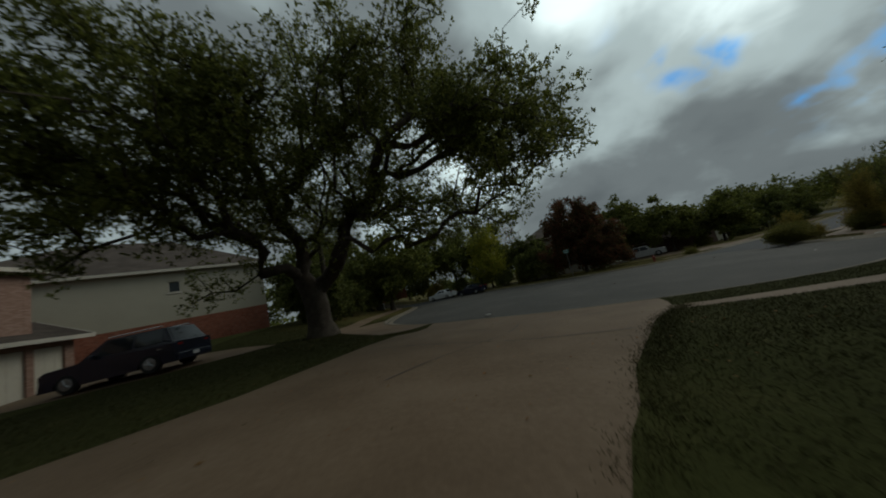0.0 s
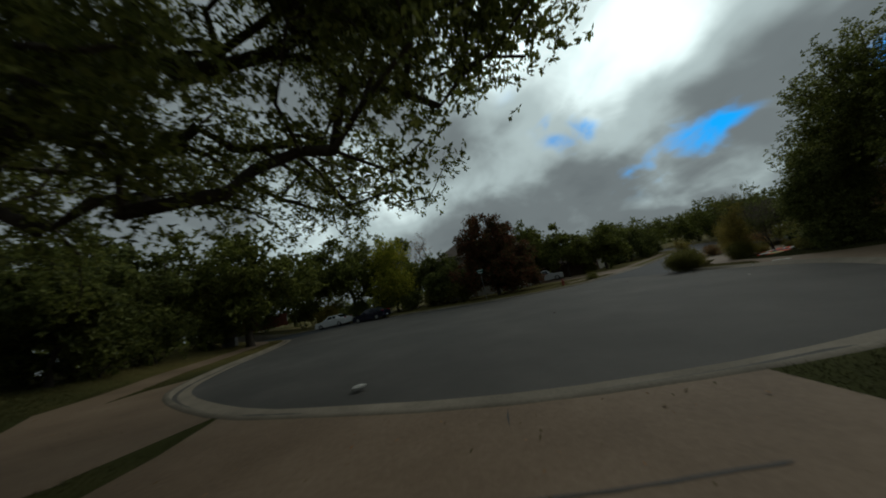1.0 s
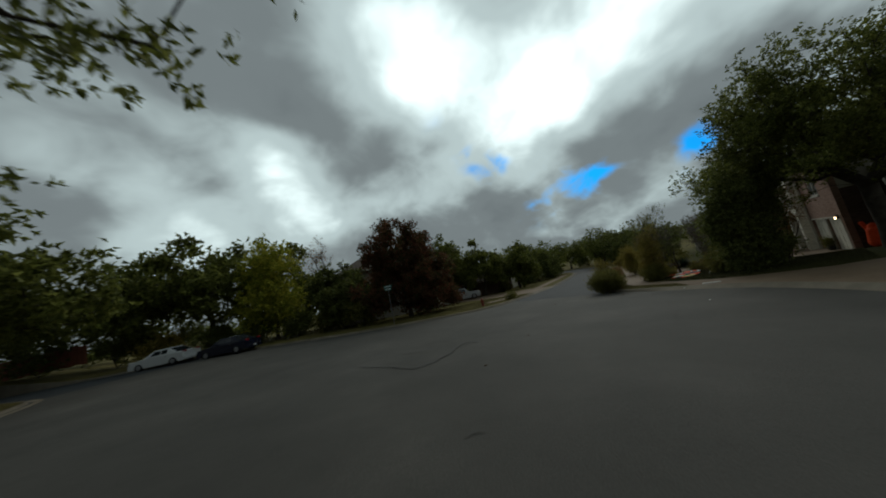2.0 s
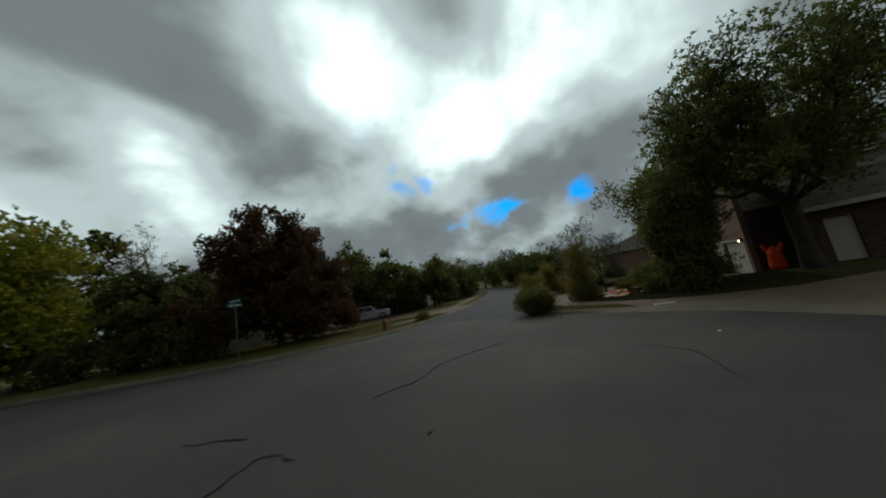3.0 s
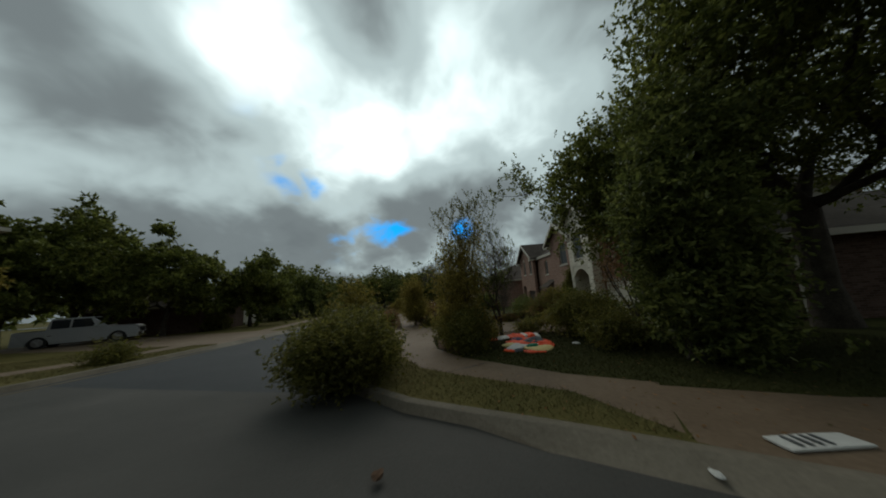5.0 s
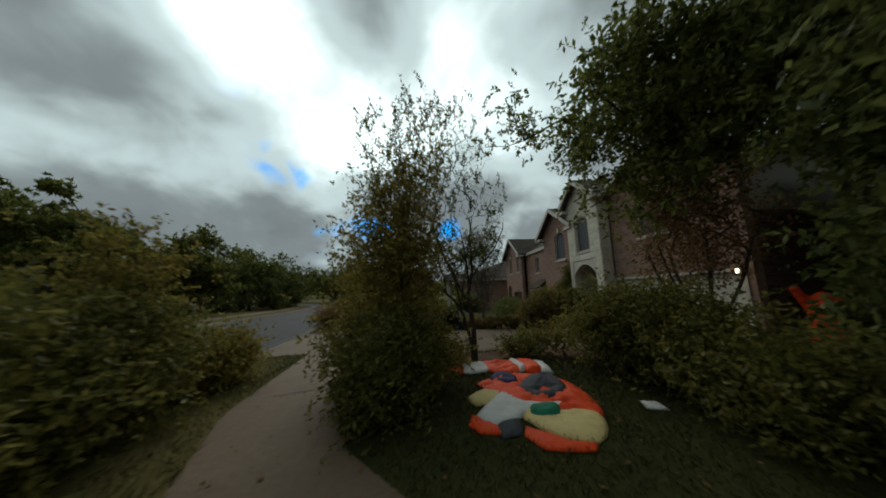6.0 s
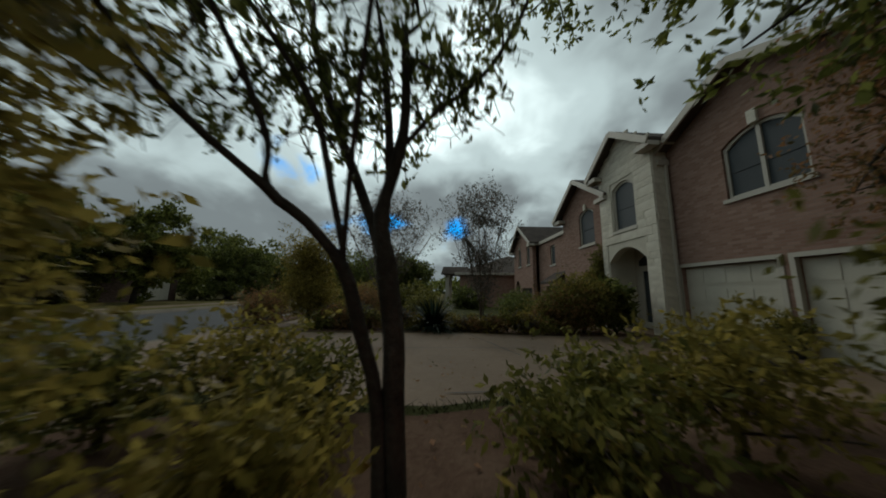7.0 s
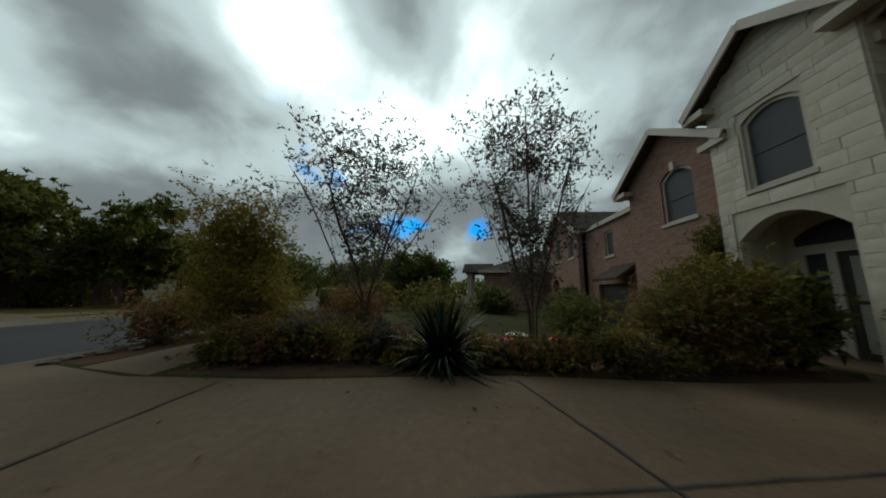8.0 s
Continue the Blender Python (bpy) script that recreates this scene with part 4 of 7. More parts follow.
bush("porch_bush", "spreading bush with yellowing leaves by the porch", 36.5, 12.6, [(0, 0, 0.8, 0.8, 0.9, 0.65, 2), (-0.4, 0.9, 0.7, 0.7, 0.6, 0.55, 1), (0.2, -0.55, 0.85, 0.5, 0.5, 0.5, 1)], 190, M_SHRUB, 0.075, 24, seed=72, category="bush", wide=0.3)
bush("porch_bush", "loose bush with yellowed and dead leaves", 35.9, 13.5, [(0, 0, 0.55, 0.6, 0.6, 0.45, 1), (0.3, -0.7, 0.75, 0.5, 0.5, 0.5, 1)], 90, M_RUSSET, 0.07, 16, seed=172, category="bush", wide=0.3)
bush("porch_bush", "tall yellowing bush beside the porch", 36.3, 12.9, [(0, 0, 1.0, 0.5, 0.5, 0.45, 1), (0.2, -0.35, 1.1, 0.4, 0.4, 0.4, 1)], 80, M_OLIVE, 0.08, 14, seed=173, category="bush", wide=0.3)
bush("porch_plant", "glossy broad-leaved plant beside the porch", 36.75, 11.6, [(0, 0, 0.9, 0.45, 0.45, 0.6, 1)], 40, M_DARKLEAF, 0.22, 7, 5, spread=0.16, seed=73, wide=0.5, category="plant")
bush("wall_climber", "leafy climber against the brick wall", 39.0, 11.05, [(0, 0, 2.2, 0.35, 0.15, 1.3, 1), (0.5, 0.1, 1.6, 0.5, 0.15, 0.4, 1)], 80, M_SHRUB, 0.07, 20, spread=0.12, seed=74, category="climber")
bush("yard_shrub", "low reddish shrub along the path", 37.6, 20.3, [(0, 0, 0.5, 0.9, 0.6, 0.4, 1), (1.2, 0.5, 0.6, 0.9, 0.6, 0.5, 1)], 90, M_RUSSET, 0.06, 22, seed=75)
bush("yard_shrub", "low grey-green shrub in the next yard", 38.6, 18.2, [(0, 0, 0.4, 0.9, 0.7, 0.35, 1)], 70, M_SHRUB, 0.06, 20, seed=76)
bush("yard_shrub", "dark shrub beside the brick house", 41.5, 14.0, [(0, 0, 0.6, 1.2, 0.8, 0.5, 1), (-1.6, 0.3, 0.5, 1.0, 0.7, 0.45, 1)], 110, M_DARKLEAF, 0.07, 24, seed=77)
bush("verge_shrub", "dry tawny shrub on the street verge", 34.6, 22.35, [(0, 0, 0.4, 0.7, 0.35, 0.35, 1), (1.0, 0.3, 0.45, 0.7, 0.35, 0.35, 1)], 80, M_RUSSET, 0.05, 22, seed=78)
bush("kerb_plant", "low round green shrub at the far kerb", 26.6, 29.3, [(0, 0, 0.2, 0.8, 0.4, 0.2, 1)], 50, M_SHRUB, 0.06, 20, seed=79)
for k in range(26):
    rng = random.Random(400 + k)
    u = (k + 0.5) / 26
    x, y = 33.75 + 1.35 * u + rng.uniform(-0.1, 0.25), 19.6 - 5.6 * u + rng.uniform(-0.15, 0.15)
    if abs(y - 16.95) < 0.5:
        x += 0.7
    h, r = rng.uniform(0.2, 0.46) * (0.6 if 15.6 < y < 17.8 else 1.0), rng.uniform(0.2, 0.36)
    bush("bed_plant", "low bedding plant with fading leaves", x + 0.15, y, [(0, 0, h * 0.7, r, r, h * 0.5, 1)], 24, (M_RUSSET, M_SHRUB, M_OLIVE, M_FADED)[k % 4], 0.055, 10, 7, spread=0.09, seed=420 + k, group="bedding plants by the drive", r=0.02, twig=0.14)


for k in range(22):
    rng = random.Random(500 + k)
    x = 33.7 + 0.27 * (k % 11) + rng.uniform(-0.1, 0.1)
    y = 19.0 + 0.75 * (k // 11) + 0.3 * (x - 33.7) + rng.uniform(-0.15, 0.15)
    h, r = rng.uniform(0.2, 0.42), rng.uniform(0.2, 0.34)
    bush("bed_plant", "low leafy ground cover with dead brown leaves", x, y, [(0, 0, h * 0.7, r, r, h * 0.5, 1)], 24, (M_RUSSET, M_FADED, M_SHRUB)[k % 3], 0.055, 9, 7, spread=0.09, seed=520 + k, group="ground cover by the drive", r=0.02, twig=0.14)


def spiky(name, label, x, y, n, length, material, seed, wide=0.05):
    """A rosette of long arching pointed leaves, each leaf a part."""
    rng = random.Random(seed)
    e = thing(name, label, "plant", at_ground(x, y))
    for k in range(n):
        a, lift, L = k * 2.39996, rng.uniform(0.12, 1.25), length * rng.uniform(0.75, 1.1)
        bm = bmesh.new()
        rows = []
        for i in range(7):
            t = i / 6
            r = L * t * math.cos(lift) * (1 - 0.12 * t)
            z = 0.06 + L * (math.sin(lift) * t - 0.35 * t * t * (1.3 - lift * 0.7))
            w = wide * (1 - t) ** 0.6 * (0.6 + 0.4 * math.sin(math.pi * min(1, t * 1.6 + 0.2)))
            c, s = math.cos(a), math.sin(a)
            rows.append([bm.verts.new((r * c - d * w * s, r * s + d * w * c, max(z, 0.01) + abs(d) * 0.25 * w)) for d in (-1, 0, 1)])
        for p, q in zip(rows, rows[1:]):
            for j in range(2):
                bm.faces.new((p[j], p[j + 1], q[j + 1], q[j]))
        part("leaf", bm, material, e)
    return e


spiky("sago_palm", "dark spiky rosette plant at the drive's edge", 34.5, 16.95, 260, 1.12, M_SAGO, 5, 0.052)
spiky("agave", "pale spiky plant among bedding plants", 35.0, 14.8, 26, 0.45, M_SHRUB, 6, 0.03)
hedge = thing("box_hedge", "clipped square green hedge in the yard", "hedge", at_ground(40.2, 22.3))
part("core", box((-0.75, -0.55, 0), (0.75, 0.55, 1.15), 0.12), M_DARKLEAF, hedge)
rng = np.random.default_rng(8)
P = rng.uniform((-0.75, -0.55, 0.05), (0.75, 0.55, 1.15), (700, 3))
side = rng.integers(0, 5, 700)
for ax, sgn, k in ((0, -0.76, 0), (0, 0.76, 1), (1, -0.56, 2), (1, 0.56, 3), (2, 1.16, 4)):
    P[side == k, ax] = sgn
shape("foliage", *leaves_mesh(rng, P, 0.03, 3, 6, 0.05, twig=0.08), M_SHRUB, hedge)
# ---- houses ----
def panel(e, name, face, at, outline, holes=(), thick=0.2, material=None, label=""):
    """A wall panel in world metres whose outer face lies at `at` and looks N, S, E or W; the outline runs along that wall and up."""
    bm = slab(outline, holes, thick)
    o = e.matrix_world.translation
    for v in bm.verts:
        u, d, w = v.co
        p = {"N": (u, at - d, w), "S": (u, at + d, w), "E": (at - d, u, w), "W": (at + d, u, w)}[face]
        v.co = Vector(p) - o
    bmesh.ops.recalc_face_normals(bm, faces=bm.faces)
    return part(name, bm, material, e, label)


def inset(loop, d):
    """The loop of an arch() opening drawn in by d."""
    x0, x1 = loop[0][0], loop[1][0]
    z0 = loop[0][1]
    cx, w = (x0 + x1) / 2, (x1 - x0)
    k = (w - 2 * d) / w
    return [(cx + (p[0] - cx) * k, (p[1] + d if i < 2 else p[1] - d)) for i, p in enumerate(loop)]


def sub(parent, name, face, at, outline, holes, thick, material, label=""):
    """A panel hung under a part, as one of its pieces."""
    e = parent.parent
    ob = panel(e, name, face, at, outline, holes, thick, material, label)
    ob.parent = parent
    return ob


def window(e, face, at, x0, x1, z0, spring, rise=0.0, bars=0, frame=0.07, sill=True, pane=None, trim=None):
    """A window set into its opening: frame, panes, glazing bars and a sill."""
    loop = arch(x0, x1, z0, spring, rise) if rise else [(x0, z0), (x1, z0), (x1, spring), (x0, spring)]
    inner = inset(loop, frame) if rise else [(x0 + frame, z0 + frame), (x1 - frame, z0 + frame), (x1 - frame, spring - frame), (x0 + frame, spring - frame)]
    back = {"N": -1, "E": -1, "S": 1, "W": 1}[face]
    trim = trim or M_TRIM
    f = panel(e, "window", face, at + back * 0.06, loop, [inner], 0.07, trim)
    sub(f, "pane", face, at + back * 0.10, inner, (), 0.012, pane or M_SCREEN, "dark screened pane")
    mid = z0 + (spring - z0) * 0.5
    sub(f, "sash_bar", face, at + back * 0.085, [(x0 + frame, mid - 0.02), (x1 - frame, mid - 0.02), (x1 - frame, mid + 0.02), (x0 + frame, mid + 0.02)], (), 0.03, pane or M_SCREEN)
    for i in range(bars):
        c = x0 + (x1 - x0) * (i + 1) / (bars + 1)
        sub(f, "mullion", face, at + back * 0.05, [(c - 0.04, z0 + 0.02), (c + 0.04, z0 + 0.02), (c + 0.04, spring + rise * 0.8), (c - 0.04, spring + rise * 0.8)], (), 0.06, trim)
    if sill:
        sub(f, "sill", face, at - back * 0.05, [(x0 - 0.07, z0 - 0.09), (x1 + 0.07, z0 - 0.09), (x1 + 0.07, z0), (x0 - 0.07, z0)], (), 0.12, trim)
    return loop


def garage_door(e, face, at, x0, x1, z0, z1):
    back = {"N": -1, "E": -1, "S": 1, "W": 1}[face]
    d = panel(e, "garage_door", face, at + back * 0.12, [(x0, z0), (x1, z0), (x1, z1), (x0, z1)], (), 0.05, M_GARAGE, "cream sectional garage door")
    rows, cols = 4, max(3, round((x1 - x0) / 0.6))
    h, w = (z1 - z0) / rows, (x1 - x0) / cols
    for r in range(rows):
        for c in range(cols):
            a, b = x0 + c * w, z0 + r * h
            sub(d, "panel", face, at + back * 0.108, [(a + 0.06, b + 0.07), (a + w - 0.06, b + 0.07), (a + w - 0.06, b + h - 0.07), (a + 0.06, b + h - 0.07)], (), 0.014, M_GARAGE)
        sub(d, "rail", face, at + back * 0.112, [(x0, z0 + r * h + 0.012), (x1, z0 + r * h + 0.012), (x1, z0 + r * h + 0.05), (x0, z0 + r * h + 0.05)], (), 0.01, M_GARAGE)
    return d


def sheet(corners, thick=0.12, over=0.0):
    """A thick roof slope with these corners, in order round it."""
    bm = bmesh.new()
    top = [bm.verts.new(c) for c in corners]
    low = [bm.verts.new((c[0], c[1], c[2] - thick)) for c in corners]
    bm.faces.new(top)
    bm.faces.new(low[::-1])
    for i in range(len(top)):
        j = (i + 1) % len(top)
        bm.faces.new((top[i], low[i], low[j], top[j]))
    bmesh.ops.recalc_face_normals(bm, faces=bm.faces)
    return bm


def roof_part(e, name, corners, material=None, thick=0.12, label=""):
    o = e.matrix_world.translation
    return part(name, sheet([Vector(c) - o for c in corners], thick), material or M_SHINGLE, e, label)


def board(e, name, a, b, wide, deep, material=None):
    """A straight board from a to b (fascia, rake, corner trim), `deep` metres high and `wide` thick."""
    o = e.matrix_world.translation
    a, b = Vector(a) - o, Vector(b) - o
    d = (b - a).normalized()
    up = Vector((0, 0, 1)) if abs(d.z) < 0.9 else Vector((1, 0, 0))
    s = d.cross(up).normalized() * wide / 2
    n = s.cross(d).normalized() * deep / 2
    bm = bmesh.new()
    q = [[bm.verts.new(p + i * s + j * n) for i, j in ((-1, -1), (1, -1), (1, 1), (-1, 1))] for p in (a, b)]
    for i in range(4):
        j = (i + 1) % 4
        bm.faces.new((q[0][i], q[0][j], q[1][j], q[1][i]))
    bm.faces.new(q[0][::-1])
    bm.faces.new(q[1])
    bmesh.ops.recalc_face_normals(bm, faces=bm.faces)
    return part(name, bm, material or M_TRIM, e)


def hip_roof(e, x0, y0, x1, y1, z, ridge, over=0.45):
    x0, y0, x1, y1 = x0 - over, y0 - over, x1 + over, y1 + over
    if x1 - x0 >= y1 - y0:
        s = (y1 - y0) / 2
        a, b = (x0 + s, (y0 + y1) / 2, ridge), (x1 - s, (y0 + y1) / 2, ridge)
        roof_part(e, "roof_slope", [(x0, y0, z), (x1, y0, z), b, a])
        roof_part(e, "roof_slope", [(x1, y1, z), (x0, y1, z), a, b])
        roof_part(e, "roof_slope", [(x1, y0, z), (x1, y1, z), b])
        roof_part(e, "roof_slope", [(x0, y1, z), (x0, y0, z), a])
    else:
        s = (x1 - x0) / 2
        a, b = ((x0 + x1) / 2, y0 + s, ridge), ((x0 + x1) / 2, y1 - s, ridge)
        roof_part(e, "roof_slope", [(x1, y0, z), (x1, y1, z), b, a])
        roof_part(e, "roof_slope", [(x0, y1, z), (x0, y0, z), a, b])
        roof_part(e, "roof_slope", [(x0, y0, z), (x1, y0, z), a])
        roof_part(e, "roof_slope", [(x1, y1, z), (x0, y1, z), b])
    roof_part(e, "soffit", [(x0, y0, z - 0.13), (x1, y0, z - 0.13), (x1, y1, z - 0.13), (x0, y1, z - 0.13)], M_TRIM, 0.04)
    for a, b in (((x0, y0), (x1, y0)), ((x1, y0), (x1, y1)), ((x1, y1), (x0, y1)), ((x0, y1), (x0, y0))):
        board(e, "fascia", (*a, z - 0.08), (*b, z - 0.08), 0.04, 0.2)


def gable(e, c, half, y_face, y_back, eave, peak, over=0.4, out=0.35, rake=None):
    """A gabled roof over a bay that looks north: two slopes, rake boards and boxed eave ends."""
    k = (peak - eave) / half
    for s in (-1, 1):
        xe, ze = c + s * (half + over), eave - over * k
        roof_part(e, "roof_slope", [(c, y_face + out, peak + 0.14), (c, y_back, peak + 0.14), (xe, y_back, ze + 0.14), (xe, y_face + out, ze + 0.14)])
        board(e, "rake_board", (c, y_face + out + 0.02, peak + 0.03), (xe, y_face + out + 0.02, ze + 0.03), 0.05, 0.2, rake)
        x_in, x_out = sorted((c + s * (half - 0.25), xe))
        o = e.matrix_world.translation
        part("eave_return", box(Vector((x_in, y_face + 0.01, ze - 0.12)) - o, Vector((x_out, y_face + out, ze + 0.04)) - o), M_TRIM, e)
        roof_part(e, "soffit", [(x_in, y_back, ze - 0.02), (x_out, y_back, ze - 0.02), (x_out, y_face, ze - 0.02), (x_in, y_face, ze - 0.02)], M_TRIM, 0.04)


def stone_face(e, name, face, at, x0, x1, z0, z1, holes, seed, top=None):
    """Squared limestone blocks laid in uneven courses over a wall, one object each, all on one mesh."""
    rng = random.Random(seed)
    me = bpy.data.meshes.new("stone_block")
    bm = box((-0.5, -0.5, -0.5), (0.5, 0.5, 0.5), 0.02)
    bm.to_mesh(me)
    bm.free()
    me.materials.append(M_STONE)
    parent = e
    o = e.matrix_world.translation
    z = z0
    back = {"N": -1, "E": -1, "S": 1, "W": 1}[face]
    while z < z1 - 0.05:
        h = min(rng.choice((0.17, 0.22, 0.22, 0.28, 0.31)), z1 - z)
        x = x0 - rng.uniform(0, 0.2)
        while x < x1 - 0.02:
            w = rng.uniform(0.3, 0.72)
            a, b = max(x, x0), min(x + w, x1)
            x += w
            spans = [(a, b)]
            for hx0, hx1, hz0, hz1 in holes:
                if z + h > hz0 and z < hz1:
                    nxt = []
                    for p, q in spans:
                        if q <= hx0 or p >= hx1:
                            nxt.append((p, q))
                        else:
                            if p < hx0:
                                nxt.append((p, hx0))
                            if q > hx1:
                                nxt.append((hx1, q))
                    spans = nxt
            for p, q in spans:
                if top:
                    lim = top((p + q) / 2)
                    if z + h * 0.5 > lim:
                        continue
                if q - p < 0.06:
                    continue
                ob = new("stone", me)
                ob.parent = parent
                c, dep = (p + q) / 2, 0.05 + rng.uniform(0, 0.006)
                zc = z + h / 2
                if face in "NS":
                    ob.location = Vector((c, at + back * (0.025 - dep + 0.025), zc)) - o
                    ob.scale = (q - p - 0.007, dep, h - 0.007)
                else:
                    ob.location = Vector((at + back * (0.025 - dep + 0.025), c, zc)) - o
                    ob.scale = (dep, q - p - 0.007, h - 0.007)
        z += h


def porch_house():
    """The brick house with the cream stone entrance bay and two garage doors, turned to face the street."""
    e = thing("brick_house", "two-storey pink brick house with cream stone entrance bay", "house", (36, 5, 0))
    o = Vector((36, 5, 0))
    g = -0.25
    # garage wing
    gy, by, wy = 9.95, 10.42, 10.2
    big = arch(33.98, 35.5, 3.56, 4.85, 0.28)
    doors = [(34.74, 36.95), (32.25, 34.46)]
    holes = [big] + [[(a, -0.1), (b, -0.1), (b, 2.04), (a, 2.04)] for a, b in doors]
    panel(e, "wall", "N", gy, [(32.0, g), (37.3, g), (37.3, 5.5), (37.2, 5.5), (34.85, 6.7), (32.5, 5.5), (32.0, 5.5)], holes, 0.25, M_BRICK)
    window(e, "N", gy, 33.98, 35.5, 3.56, 4.85, 0.28, bars=1)
    for a, b in doors:
        garage_door(e, "N", gy, a, b, 0.0, 2.02)
        panel(e, "door_trim", "N", gy + 0.03, [(a - 0.09, 0), (a, 0), (a, 2.04), (b, 2.04), (b, 0), (b + 0.09, 0), (b + 0.09, 2.13), (a - 0.09, 2.13)], (), 0.1, M_TRIM)
    part("keystone", box(Vector((34.65, gy - 0.04, 5.1)) - o, Vector((34.83, gy + 0.07, 5.42)) - o, 0.01), M_STONE, e)
    # Deep shade on this side is painted in with the darker brick.
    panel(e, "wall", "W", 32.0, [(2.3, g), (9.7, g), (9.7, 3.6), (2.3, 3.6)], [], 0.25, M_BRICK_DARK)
    panel(e, "wall", "W", 32.0, [(2.3, 3.6), (9.7, 3.6), (9.7, 5.5), (2.3, 5.5)], [], 0.25, M_SIDING)
    panel(e, "wall", "S", 2.0, [(32.0, g), (43.4, g), (43.4, 5.4), (32.0, 5.4)], [], 0.25, M_BRICK)
    panel(e, "wall", "E", 43.4, [(2.3, g), (9.95, g), (9.95, 5.4), (2.3, 5.4)], [], 0.25, M_BRICK)
    gable(e, 34.85, 2.35, gy, 4.5, 5.5, 6.7)
    # entrance bay
    win = arch(37.89, 38.98, 3.5, 5.05, 0.2)
    door = arch(37.6, 39.38, -0.1, 2.42, 0.46)
    panel(e, "entrance_bay", "N", by, [(37.05, g), (39.72, g), (39.72, 6.05), (38.38, 7.0), (37.05, 6.05)], [win, door], 0.28, M_MORTAR, "cream limestone entrance wall")
    panel(e, "entrance_bay", "W", 37.05, [(8.6, g), (10.14, g), (10.14, 6.05), (8.6, 6.05)], [], 0.25, M_MORTAR)
    panel(e, "entrance_bay", "E", 39.72, [(8.6, g), (10.14, g), (10.14, 6.05), (8.6, 6.05)], [], 0.25, M_MORTAR)
    window(e, "N", by, 37.89, 38.98, 3.5, 5.05, 0.2)
    gable(e, 38.38, 1.33, by, 5.5, 6.05, 7.0, 0.35, 0.35)
    rake = lambda x: 6.05 + max(0.0, 1.33 - abs(x - 38.38)) * 0.71
    stone_face(e, "stone", "N", by, 37.05, 39.72, -0.1, 6.95, [(37.83, 39.04, 3.4, 5.27), (37.55, 39.43, -0.1, 2.9)], 4, rake)
    stone_face(e, "stone", "W", 37.05, 9.97, by, -0.1, 6.0, [], 5)
    # recessed front door
    part("porch_floor", box(Vector((37.32, 8.9, -0.05)) - o, Vector((39.44, by + 0.15, 0.1)) - o, 0.02), M_CONCRETE, e)
    panel(e, "porch_wall", "N", 9.4, [(37.3, 0.1), (39.46, 0.1), (39.46, 3.1), (37.3, 3.1)], [[(37.7, 0.1), (38.65, 0.1), (38.65, 2.1), (37.7, 2.1)], [(38.8, 0.3), (39.14, 0.3), (39.14, 2.1), (38.8, 2.1)]], 0.1, M_TRIM)
    roof_part(e, "porch_ceiling", [(37.3, 9.3, 3.05), (39.46, 9.3, 3.05), (39.46, 10.15, 3.05), (37.3, 10.15, 3.05)], M_TRIM, 0.05)
    d = panel(e, "front_door", "N", 9.35, [(37.7, 0.1), (38.65, 0.1), (38.65, 2.1), (37.7, 2.1)], [[(37.82, 0.22), (38.53, 0.22), (38.53, 1.1), (37.82, 1.1)], [(37.82, 1.16), (38.53, 1.16), (38.53, 2.0), (37.82, 2.0)]], 0.06, M_DOOR, "dark storm door")
    for z0, z1 in ((0.22, 1.1), (1.16, 2.0)):
        sub(d, "pane", "N", 9.33, [(37.82, z0), (38.53, z0), (38.53, z1), (37.82, z1)], (), 0.01, M_PANE)
    sub(d, "sidelight", "N", 9.35, [(38.8, 0.3), (39.14, 0.3), (39.14, 2.1), (38.8, 2.1)], (), 0.03, M_SCREEN)
    panel(e, "transom", "N", 9.42, arch(37.65, 39.25, 2.3, 2.48, 0.28), (), 0.02, M_SCREEN)
    # brick wing beyond the bay
    w2 = arch(40.6, 41.8, 3.42, 4.85, 0.24)
    low = [(41.0, 0.6), (42.2, 0.6), (42.2, 2.03), (41.0, 2.03)]
    panel(e, "wall", "N", wy, [(39.72, g), (43.4, g), (43.4, 5.3), (41.55, 6.5), (39.72, 5.3)], [w2, low], 0.25, M_BRICK)
    window(e, "N", wy, 40.6, 41.8, 3.42, 4.85, 0.24)
    window(e, "N", wy, 41.0, 42.2, 0.6, 2.03, 0.0, bars=1)
    part("keystone", box(Vector((41.12, wy - 0.05, 5.0)) - o, Vector((41.28, wy + 0.07, 5.28)) - o, 0.01), M_STONE, e)
    gable(e, 41.55, 1.84, wy, 6.0, 5.3, 6.5, 0.45, 0.35)
    hip_roof(e, 32.0, 2.0, 43.4, 9.4, 5.5, 7.6, 0.0)
    roof_part(e, "eave", [(31.55, 1.6, 5.4), (31.55, 10.3, 5.4), (32.7, 9.6, 5.8), (32.7, 2.0, 5.8)])
    part("fascia", box(Vector((31.55, 1.6, 5.2)) - o, Vector((31.59, 10.26, 5.38)) - o), M_TRIM, e)
    # drain pipes
    for x, y, z in ((36.98, gy + 0.1, 5.4), (39.85, wy + 0.05, 5.0)):
        bm = bmesh.new()
        add_box(bm, Vector((x - 0.04, y - 0.03, 0.05)) - o, Vector((x + 0.04, y + 0.03, z)) - o)
        add_box(bm, Vector((x - 0.045, y, 0.0)) - o, Vector((x + 0.045, y + 0.2, 0.08)) - o)
        part("downpipe", bm, M_TRIM, e)
    e.rotation_euler[2] = radians(11)
    return e


M_PANE = coloured("frosted_storm_pane", [(0.30, 0.29, 0.26), (0.38, 0.37, 0.33)], 0.8, 0.35, 0.05, 30)
porch_house()

